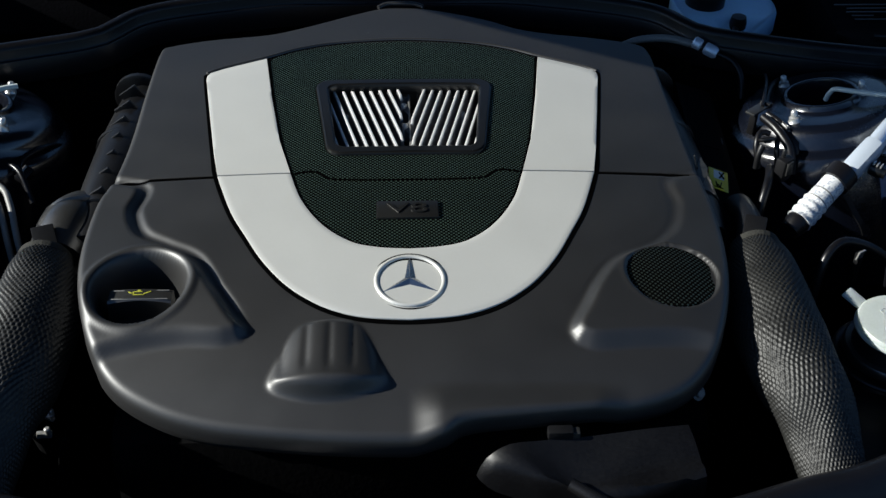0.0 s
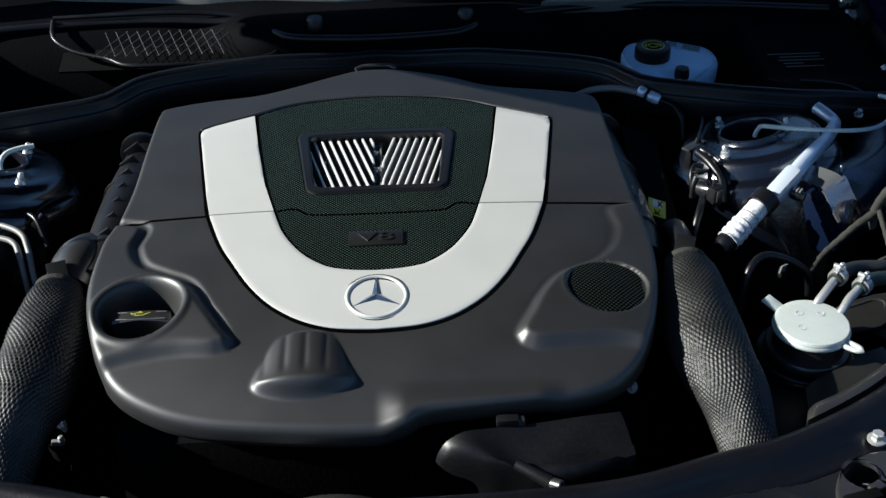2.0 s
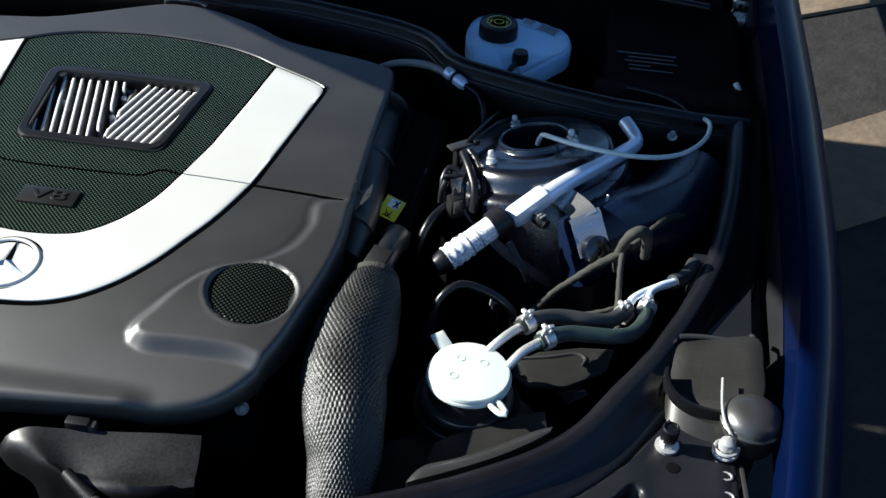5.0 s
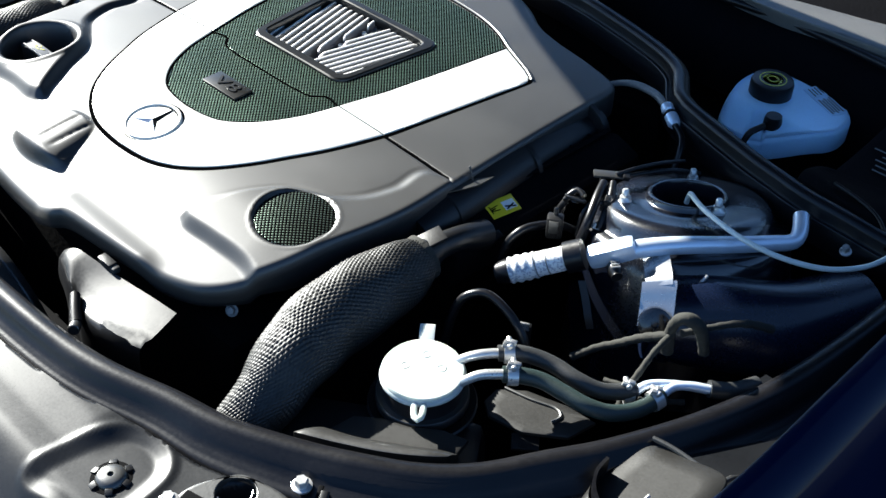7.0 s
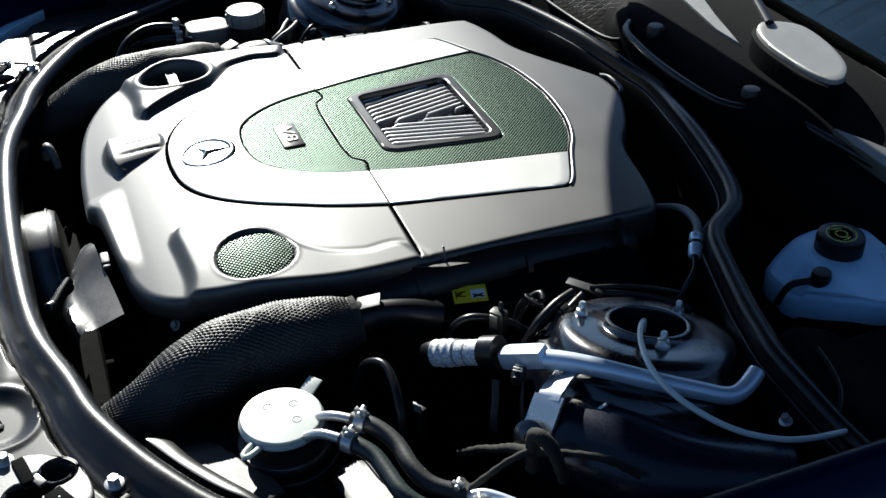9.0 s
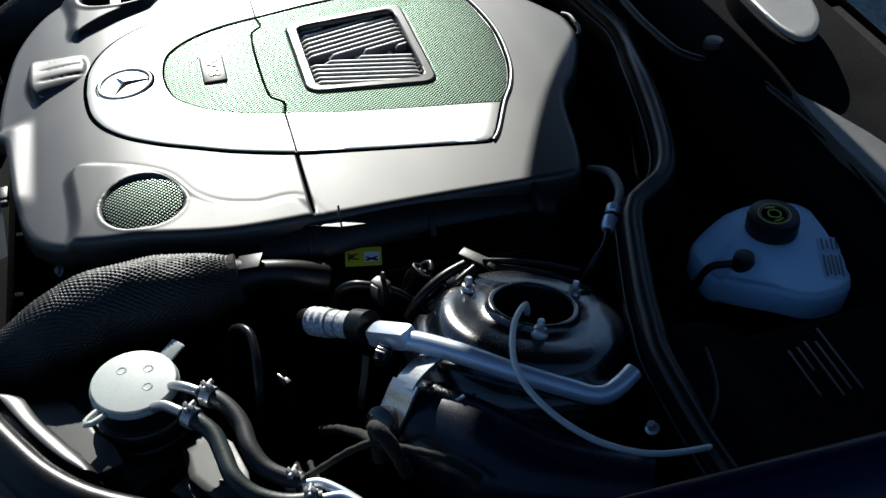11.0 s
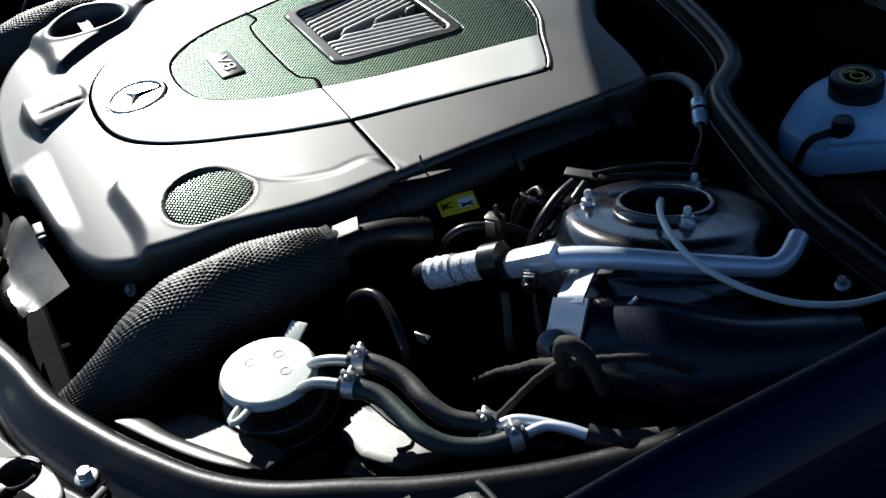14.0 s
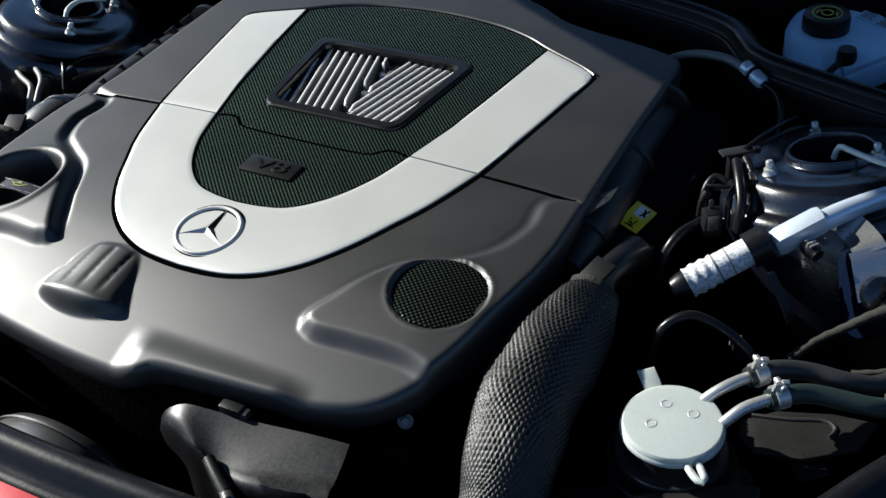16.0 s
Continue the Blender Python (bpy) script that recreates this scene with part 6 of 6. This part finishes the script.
# ---- on the front panel ----
def latch(side):
    th = thing("hood_latch", "black hood latch sunk in an oval plate with bolts", "hood latch", "hood latches", at=(side * 0.459, -0.254, 0.862))
    f = lambda x, y, z: (side * x, y, z)
    line = np.array([(0.430, -0.296), (0.415, -0.280), (0.416, -0.255), (0.434, -0.226), (0.462, -0.213), (0.491, -0.212), (0.508, -0.232), (0.503, -0.264), (0.484, -0.286), (0.458, -0.297)])
    line = spline([(*q, 0) for q in line], 0.005, closed=True)[:, :2]
    mid = np.array((0.457, -0.255))
    cups = [np.array((0.447, -0.239)), np.array((0.467, -0.271))]
    hole = []
    for a in np.linspace(0, 2 * math.pi, 120, endpoint=False):
        d = np.array((math.cos(a), math.sin(a)))
        r = 0.0150
        for c in cups:
            m = c - mid
            h = 0.0175 ** 2 - (m @ m - (m @ d) ** 2)
            if h > 0 and m @ d > 0:
                r = max(r, m @ d + math.sqrt(h))
        hole.append(mid + d * r)
    flip = np.array((side, 1))
    part("plate", polygon_plate(line * flip, lambda x, y: 0.8655 + 0 * x, 0.006, 0.002, rings=8, hole=np.array(hole) * flip, centre=mid * flip, n=200), M_SHEET, th)
    # floor blackened to deepen the shade in the hollow
    part("hollow", lathe([(0.033, 0.8395), (0.033, 0.842), (0.004, 0.843)], f(*LATCH_AT, 0), 32), M_DARK, th, "black floor, shade of the hollow below the plate")
    for c in cups:
        part("cup_rim", tube([f(c[0] + 0.0152 * math.cos(a), c[1] + 0.0152 * math.sin(a), 0.8662) for a in np.linspace(-2.0, 0.9, 12)], 0.0012, 8, 0.003), M_TOWER, th, "thin raised rim")
    part("arm", box((0.036, 0.012, 0.006), f(0.436, -0.268, 0.866), (0, 0, side * 14), 0.002), M_DARK, th)
    part("arm", box((0.016, 0.009, 0.005), f(0.453, -0.256, 0.8655), (0, 0, side * 30), 0.0015), M_SHEET, th, "bare grey catch")
    part("pad", box((0.017, 0.026, 0.005), f(0.4845, -0.2395, 0.8665), (0, 0, side * -62), 0.001), M_COWL, th, "flat square pad")
    part("pin", lathe([(0.0012, 0), (0.0012, 0.001), (0.0008, 0.0014)], f(0.4845, -0.2395, 0.869), 8), M_ZINC, th)
    for x, y in ((0.414, -0.284), (0.478, -0.192), (0.501, -0.227)):
        part("bolt", hexbolt(f(x, y, 0.8635 if y < -0.21 else 0.8605), 0.0062, 0.008), M_ZINC, th, "zinc plated hexagon bolt")
    return th


latch(1)
latch(-1)
for side in (1, -1):
    cap = thing("ribbed_plug", "domed grey plastic plug with lugs in a round hole", "plug", "plugs", at=(side * 0.353, -0.302, 0.853))
    # black ring stands in for the shaded hole
    part("hole_edge", lathe([(0.0185, 0.8515), (0.0185, 0.8573), (0.0165, 0.8578)], (side * 0.353, -0.302, 0), 32), M_DARK, cap, "black ring, shade of the hole round the plug")
    part("dome", lathe([(0.0140, 0.854), (0.0142, 0.858), (0.0126, 0.8606), (0.0085, 0.8622), (0.0038, 0.8627), (0.0028, 0.8627), (0.0026, 0.860)], (side * 0.353, -0.302, 0), 32), M_SHEET, cap)
    for a in range(20, 380, 60):
        part("lug", box((0.0065, 0.007, 0.004), (side * 0.353 + 0.0165 * math.cos(radians(a)), -0.302 + 0.0165 * math.sin(radians(a)), 0.8575), (0, 20, a), 0.001), M_PLASTIC, cap, "black lug")

lab = thing("lamp_label", "small sticker with a yellow triangle, lamp and book marks", "sticker", at=(0.572, -0.18, 0.869))
turn = math.degrees(math.atan2(-0.036, 0.027))
d = np.array((math.cos(radians(turn)), math.sin(radians(turn))))
c0 = np.array((0.571, -0.1795))
zl = 0.8612
part("sheet", box((0.048, 0.0165, 0.0006), (*c0, zl), (0, 0, turn), 0.0002), M_PAINT, lab)
nrm = np.array((-d[1], d[0]))
for a, w in ((-0.0245, 1), (0.0085, 1), (0.0245, 1)):
    part("outline", box((0.0009, 0.017, 0.0004), (*(c0 + d * a), zl + 0.0005), (0, 0, turn), 0.0001), M_SHIELD, lab, "thin pale outline")
for s in (-1, 1):
    part("outline", box((0.049, 0.0009, 0.0004), (*(c0 + nrm * 0.0085 * s), zl + 0.0005), (0, 0, turn), 0.0001), M_SHIELD, lab, "thin pale outline")
nrm = np.array((-d[1], d[0]))
bm = bmesh.new()
tri = [c0 - d * 0.0225, c0 - d * 0.0075 + nrm * 0.0070, c0 - d * 0.0075 - nrm * 0.0070]
loft(bm, [[(*q, zl + 0.0004) for q in tri], [(*q, zl + 0.0007) for q in tri]])
part("triangle", bm, M_YELLOW, lab)
bm = lathe([(0.0042, zl + 0.0003), (0.0042, zl + 0.0007)], (*(c0 + d * 0.0005), 0), 18)
for k in (-0.003, 0, 0.003):
    box((0.004, 0.0009, 0.0004), (*(c0 + d * 0.0 + nrm * k + d * 0.0062), zl + 0.0005), (0, 0, turn), 0, bm)
part("lamp_mark", bm, M_LABEL, lab)
bm = bmesh.new()
for k in (-0.0035, 0.0035):
    box((0.011, 0.0012, 0.0004), (*(c0 + d * 0.0155 + nrm * k * 1.6), zl + 0.0005), (0, 0, turn), 0, bm)
    box((0.0012, 0.0115, 0.0004), (*(c0 + d * (0.0155 + k * 1.5)), zl + 0.0005), (0, 0, turn), 0, bm)
for k in (-0.002, 0.001):
    box((0.006, 0.0009, 0.0004), (*(c0 + d * 0.0155 + nrm * k), zl + 0.0005), (0, 0, turn), 0, bm)
part("book_mark", bm, M_LABEL, lab)
lab.scale = (0.88, 0.88, 1)
single("edge_clip", box((0.012, 0.011, 0.005), (0.548, -0.198, 0.8628), (0, 0, 35), 0.002), M_PLASTIC, "small black plastic clip on the front panel", "clip")
st = thing("rubber_stop", "grey rubber stop on a zinc screw", "rubber stop", "rubber stops", at=(0.655, -0.073, 0.856))
part("screw", hexbolt((0.655, -0.073, 0.8565), 0.0075, 0.011), M_ZINC, st)
part("stop", lathe([(0.0070, 0.866), (0.0080, 0.868), (0.0086, 0.879), (0.0082, 0.882), (0.0065, 0.883), (0.0060, 0.8815)], (0.655, -0.073, 0), 24), M_RUBBER, st)
# no opening here: a black disc paints the hole's shade
single("drain_hole", lathe([(0.0062, 0.8560), (0.0062, 0.8572), (0.004, 0.8574)], (0.660, -0.098, 0), 18), M_DARK, "small black disc, shade of a round hole in the panel", "hole")


def wing_ledge():
    """Raised grey ledge of the wing panel with a rounded front wall and a rubber edge."""
    th = thing("wing_ledge", "raised grey ledge with a black rubber edge beside the fender", "ledge", at=(0.70, 0.0, 0.856))
    top = spline([(x, y, 0) for x, y in ((0.656, -0.008), (0.659, 0.020), (0.668, 0.052), (0.70, 0.056), (0.742, 0.056), (0.747, 0.02), (0.746, -0.012), (0.735, -0.030), (0.705, -0.036), (0.675, -0.028))], 0.004, closed=True)[:, :2]
    c = np.array((0.70, 0.012))
    rings = []
    for grow, dy, z in ((1.02, -0.030, 0.853), (1.02, -0.022, 0.858), (1.01, -0.010, 0.866), (1.0, -0.002, 0.875), (0.985, 0.0, 0.8775), (0.96, 0.0, 0.8785), (0.6, 0, 0.8785), (0.2, 0, 0.8785)):
        q = c + (top - c) * grow
        front = soft(0.03 - q[:, 1], 0.0, 0.05)
        rings.append(np.column_stack((q[:, 0], q[:, 1] + dy * front, z + (0.22 * (q[:, 0] - 0.715) + 0.16 * (q[:, 1] - 0.02) if z > 0.87 else 0.0) + 0 * q[:, 0])))
    bm = bmesh.new()
    loft(bm, rings)
    part("ledge", bm, M_LAMP, th, sharp=50)
    part("rubber_edge", strap([(0.653, 0.008, 0.873), (0.654, -0.008, 0.871), (0.662, -0.022, 0.869), (0.676, -0.032, 0.868), (0.695, -0.037, 0.868), (0.710, -0.038, 0.869)], (0.0, 0.0, 0.0075), 0.003), M_RUBBER, th, "black rubber edge")
    part("step", tube([(0.667, 0.055, 0.8785), (0.69, 0.057, 0.880), (0.739, 0.057, 0.880), (0.741, 0.068, 0.878), (0.742, 0.080, 0.868)], 0.0025, 8, 0.006), M_SHEET, th, "bright folded step")
    bm = bmesh.new()
    loft(bm, [[(0.668 + 0.02 * k, 0.058 + 0.15 * k, 0.840), (0.670 + 0.02 * k, 0.060 + 0.15 * k, 0.863 + 0.000 * k), (0.742 + 0.01 * k, 0.060 + 0.15 * k, 0.863), (0.744 + 0.01 * k, 0.06 + 0.15 * k, 0.84)] for k in np.linspace(0, 1, 8)])
    part("rear_ledge", bm, M_PAINT, th)
    return th


wing_ledge()
cb = thing("rubber_buffer", "glossy black domed rubber buffer on a grey flange", "rubber buffer", "rubber buffers", at=(0.732, -0.045, 0.84))
part("flange", lathe([(0.026, 0.845), (0.029, 0.868), (0.030, 0.872), (0.028, 0.874)], (0.733, -0.040, 0), 40), M_SHEET, cb)
part("dome", lathe([(0.0285, 0.871), (0.0275, 0.878), (0.022, 0.884), (0.012, 0.8875), (0.003, 0.8885)], (0.733, -0.040, 0), 40), M_GLOSS, cb)
part("blade", tube([(0.705, -0.004, 0.886), (0.7035, -0.034, 0.882), (0.7055, -0.052, 0.879), (0.711, -0.064, 0.875)], 0.0016, 8, 0.004), M_ZINC, cb, "thin bright metal lip")
hg = thing("adjuster", "toothed black adjuster with a ball screw", "adjuster", at=(0.709, -0.10, 0.845))
part("rack", box((0.022, 0.080, 0.012), (0.7085, -0.120, 0.848), (0, 0, 2), 0.002), M_PLASTIC, hg)
for k in range(3):
    part("slot", tube([(0.7085 + 0.0058 * math.cos(a), -0.098 - 0.0235 * k + 0.0045 * math.sin(a), 0.8548) for a in np.linspace(0, 2 * math.pi, 14)], 0.0012, 8, 0.003), M_ZINC, hg, "metal eyelet")
part("ball", lathe([(0.004, 0.857), (0.0072, 0.860), (0.0082, 0.866), (0.0070, 0.872), (0.003, 0.875)], (0.709, -0.071, 0), 24), M_ZINC, hg)
coil = [(0.709 + 0.011 * math.cos(a), -0.071 + 0.011 * math.sin(a), 0.854 + 0.0009 * a) for a in np.linspace(0, 4 * math.pi, 30)]
part("coil", tube(coil, 0.0016, 8, 0.004), M_ZINC, hg, "coiled wire washer")
for x in (0.691, 0.727):
    part("guide", box((0.004, 0.085, 0.010), (x, -0.122, 0.848), (0, 0, 4), 0.001), M_SHEET, hg, "pale guide strip")

# headlamps in front of the panel
for side in (1, -1):
    hl = thing("headlamp", "clear headlamp glass at the car's front corner", "headlamp", "headlamps", at=(side * 0.66, -0.28, 0.76))
    bm = bmesh.new()
    rings = []
    for k in np.linspace(0, 1, 16):
        x, y = 0.44 + 0.31 * k, -0.40 + 0.25 * k ** 1.4
        w = 0.10 - 0.04 * k
        rings.append([(side * (x - 0.0), y, 0.825 + 0.03 * k), (side * (x + w * 0.3), y - w * 0.5, 0.815 + 0.03 * k), (side * (x + w * 0.55), y - w, 0.76), (side * (x + w * 0.6), y - w * 1.1, 0.66), (side * x, y - 0.01, 0.66)])
    loft(bm, rings)
    part("lens", bm, M_TANK, hl, "clear lens reflecting the sky", sharp=30)

# red sticker on the front panel
rs = thing("red_sticker", "red warning sticker with round pale marks", "sticker", at=(0.03, -0.31, 0.868))
part("sheet", box((0.10, 0.045, 0.0006), (0.03, -0.312, 0.8625), (4, 0, 0), 0.0002), M_RED, rs)
for k in range(3):
    part("mark", lathe([(0.013, 0.8630), (0.013, 0.8634), (0.0105, 0.8634), (0.0105, 0.8630)], (0.0 + 0.03 * k, -0.312, 0), 24), M_LABEL, rs)

# ---- rear of the bay: hinges, wipers, inlet grille ----
for side in (1, -1):
    hi = thing("jointed_bracket", "jointed black hood hinge with silver pivots", "hinge bracket", "hinge brackets", at=(side * 0.775, 0.72, 0.89))
    part("lower_arm", box((0.014, 0.16, 0.035), (side * 0.782, 0.76, 0.915), (18, 0, 0), 0.004), M_PAINT, hi)
    part("upper_arm", box((0.012, 0.045, 0.26), (side * 0.770, 0.80, 1.03), (-22, 0, 0), 0.004), M_PAINT, hi)
    for y, z in ((0.725, 0.892), (0.79, 0.935), (0.756, 0.905)):
        part("pivot", lathe([(0.011, -0.012), (0.011, 0.010), (0.008, 0.013), (0.004, 0.0135)], (side * 0.772, y, z), 18, (-side, 0, 0)), M_ZINC, hi)
    part("link", strap([(side * 0.768, 0.740, 0.895), (side * 0.766, 0.780, 0.905), (side * 0.762, 0.830, 0.910), (side * 0.758, 0.860, 0.905)], (0.0015, 0.0, 0.010), 0.003), M_PAINT, hi, "painted link")


def wiper(x0, y0, reach, back):
    """A wiper with a broad flat arm head, a thin arm and its blade lying on the glass."""
    th = thing("wiper", "windscreen wiper with a broad grey arm head on the cowl", "wiper", "wipers", at=(x0, y0, 0.95))
    head = [(x0 - 0.196, y0 + 0.010), (x0 - 0.186, y0 + 0.030), (x0 - 0.160, y0 + 0.048), (x0 - 0.120, y0 + 0.050), (x0 - 0.070, y0 + 0.042), (x0 - 0.025, y0 + 0.026), (x0, y0 + 0.002), (x0 - 0.004, y0 - 0.014), (x0 - 0.030, y0 - 0.022), (x0 - 0.070, y0 - 0.024), (x0 - 0.130, y0 - 0.022), (x0 - 0.176, y0 - 0.010)]
    head = [tuple(q[:2]) for q in spline([(*q, 0) for q in head], 0.008, closed=True)]
    grow = [(x0 - 0.10 + (x - x0 + 0.10) * 1.05, y0 + 0.010 + (y - y0 - 0.014) * 1.06) for x, y in head]
    tilt = lambda x, y: 0.967 + 0.10 * (y - y0)
    # pale colour stands in for the sun's gloss on the dark arm
    part("arm_head", polygon_plate(head, tilt, 0.012, 0.004, rings=8, n=140), M_PALE, th, "broad arm head, sunlight put into its pale grey")
    part("pivot_base", polygon_plate(grow, lambda x, y: tilt(x, y) - 0.007, 0.032, 0.004, rings=4, n=120), M_COWL, th, "black base round the arm head")
    a, b = Vector((x0 - 0.18, y0 + 0.012, 0.972)), Vector((x0 - reach, y0 + back, 0.972 + back * 0.46))
    part("arm", tube([a, a.lerp(b, 0.4), b], [0.007, 0.006, 0.005], 10, 0.02, squash=0.6), M_PLASTIC, th)
    part("blade", tube([b + Vector((-0.25, 0.005, 0.004)), b + Vector((0, 0.012, 0.010)), b + Vector((0.27, 0.02, 0.010))], 0.005, 8, 0.03), M_RUBBER, th)
    return th


wiper(0.214, 0.784, 0.58, 0.13)
wiper(-0.40, 0.905, 0.34, 0.06)
for x, y in ((0.142, 0.700), (-0.093, 0.690)):
    kn = thing("cowl_knob", "round black fixing knob on the cowl", "knob", "knobs", at=(x, y, 0.93))
    part("knob", lathe([(0.013, 0.915), (0.013, 0.932), (0.011, 0.936), (0.004, 0.937)], (x, y, 0), 24), M_PLASTIC, kn)


def inlet():
    th = thing("air_inlet", "air inlet with a silver wire mesh in a black frame", "air inlet", at=(-0.32, 0.68, 0.90))
    part("frame", tube([(-0.506, 0.735, 0.925), (-0.500, 0.700, 0.912), (-0.467, 0.676, 0.900), (-0.412, 0.656, 0.895), (-0.371, 0.632, 0.893), (-0.27, 0.640, 0.889), (-0.175, 0.652, 0.890), (-0.153, 0.672, 0.894), (-0.160, 0.705, 0.906), (-0.184, 0.733, 0.917), (-0.30, 0.745, 0.928), (-0.506, 0.740, 0.928)], 0.0036, 10, 0.01), M_GUIDE, th)
    part("tray", box((0.34, 0.09, 0.004), (-0.32, 0.70, 0.885), (14, 0, 0), 0.001), M_DARK, th)
    for k in range(11):
        x = -0.425 + 0.0165 * k
        for lean in (0.035, -0.035):
            part("wire", tube([(x - lean * 0.5 + 0.01, 0.650, 0.900), (x + lean * 0.5 + 0.02, 0.712, 0.914)], 0.0004, 6, 0.03, smooth=False), M_WIRE, th)
    return th


inlet()

# ---- the far side: expansion tank and lines ----
tank = thing("coolant_tank", "dark coolant expansion tank with a grey top and a round cap", "coolant tank", at=(-0.52, 0.09, 0.78))
line = rounded_rect(-0.575, -0.485, 0.045, 0.175, 0.025)
part("tank", polygon_plate(line, lambda x, y: 0.845 + 0 * x, 0.10, 0.012, rings=8, n=100), M_PLASTIC, tank, sharp=60)
# grey paler than the body stands in for sunlight on the top
part("top", polygon_plate(rounded_rect(-0.568, -0.497, 0.058, 0.130, 0.018), lambda x, y: 0.868 + 0.10 * (x + 0.53), 0.026, 0.006, rings=6, n=80), M_SHIELD, tank, "moulded top, sunlight put into its grey")
part("seam", polygon_plate((line - (-0.53, 0.11)) * 1.025 + (-0.53, 0.11), lambda x, y: 0.830 + 0 * x, 0.004, 0.0015, rings=4, n=100), M_PLASTIC, tank, "welded seam")
part("neck", lathe([(0.030, 0.80), (0.030, 0.880), (0.027, 0.882)], (-0.488, 0.152, 0), 32), M_PLASTIC, tank)
# the cap's grey likewise imitates its sunlit face
cap = part("cap", lathe([(0.030, 0.878), (0.031, 0.896), (0.029, 0.901), (0.006, 0.903)], (-0.488, 0.152, 0), 32), M_SHIELD, tank, "round cap, sunlight put into its grey")
for k in range(12):
    a = math.pi * k / 6
    part("grip", box((0.003, 0.004, 0.018), (-0.488 + 0.031 * math.cos(a), 0.152 + 0.031 * math.sin(a), 0.888), (0, 0, math.degrees(a)), 0.0008), M_SHIELD, cap)
PIPES = [[(-0.545, 0.300, 0.872), (-0.490, 0.249, 0.872), (-0.441, 0.215, 0.874), (-0.425, 0.190, 0.868), (-0.415, 0.160, 0.845), (-0.412, 0.150, 0.80)],
         [(-0.540, 0.255, 0.866), (-0.482, 0.218, 0.869), (-0.446, 0.200, 0.870), (-0.434, 0.182, 0.862), (-0.428, 0.165, 0.84), (-0.425, 0.155, 0.80)]]
for pts in PIPES:
    single("coolant_pipe", tube(pts, 0.0036, 12, 0.004), M_SHIELD, "thin bare metal line beside the far tower", "metal pipe", "coolant pipes")
for pts in ([(-0.470, -0.075, 0.83), (-0.498, -0.045, 0.868), (-0.520, -0.008, 0.880), (-0.516, 0.030, 0.880), (-0.512, 0.055, 0.872)], [(-0.465, -0.080, 0.82), (-0.490, -0.050, 0.852), (-0.505, -0.010, 0.864), (-0.496, 0.030, 0.866), (-0.495, 0.060, 0.858)]):
    single("coolant_hose", tube(pts, 0.0068, 14, 0.005), M_RUBBER, "thin black coolant hose", "rubber hose", "coolant hoses")
clamp((-0.515, 0.040, 0.877), (0.1, 0.95, -0.2), 0.0072)
clamp((-0.495, 0.040, 0.864), (0.0, 0.95, -0.2), 0.0072)
for at, turn in (((-0.432, 0.315, 0.868), (10, 20, 30)), ((-0.423, 0.245, 0.868), (20, 30, -20)), ((-0.440, 0.275, 0.860), (0, 10, 60))):
    th = thing("cable_connector", "small dark cable connector by the far tower", "cable connector", "cable connectors", at=at)
    part("body", box((0.012, 0.020, 0.009), at, turn, 0.002), M_PLASTIC, th)
    part("clip", box((0.003, 0.012, 0.004), (at[0], at[1], at[2] + 0.006), turn, 0.0008), M_ZINC, th, "bright spring clip")
for pts in ([(-0.40, 0.34, 0.84), (-0.41, 0.30, 0.868), (-0.430, 0.26, 0.872), (-0.415, 0.225, 0.855)], [(-0.452, 0.290, 0.85), (-0.445, 0.262, 0.872), (-0.425, 0.240, 0.874), (-0.410, 0.215, 0.85)]):
    single("cable", tube(pts, 0.0032, 10, 0.005), M_RUBBER, "black cable by the far tower", "cable", "cables")
for at, turn in (((-0.346, -0.069, 0.790), (0, 10, 10)), ((-0.348, -0.046, 0.790), (10, 0, -30))):
    cl = thing("bay_clip", "small bare metal clip on a dark post in the bay", "clip", "bay clips", at=(at[0], at[1], 0.60))
    part("post", box((0.010, 0.010, 0.18), (at[0], at[1], 0.69), turn, 0.002), M_DARK, cl)
    part("clip_leaf", box((0.014, 0.005, 0.006), at, turn, 0.001), M_ZINC, cl, "bright metal leaf")
    part("pin", lathe([(0.003, 0), (0.003, 0.006), (0.002, 0.007)], (at[0] + 0.004, at[1], at[2] + 0.002), 10), M_ZINC, cl)
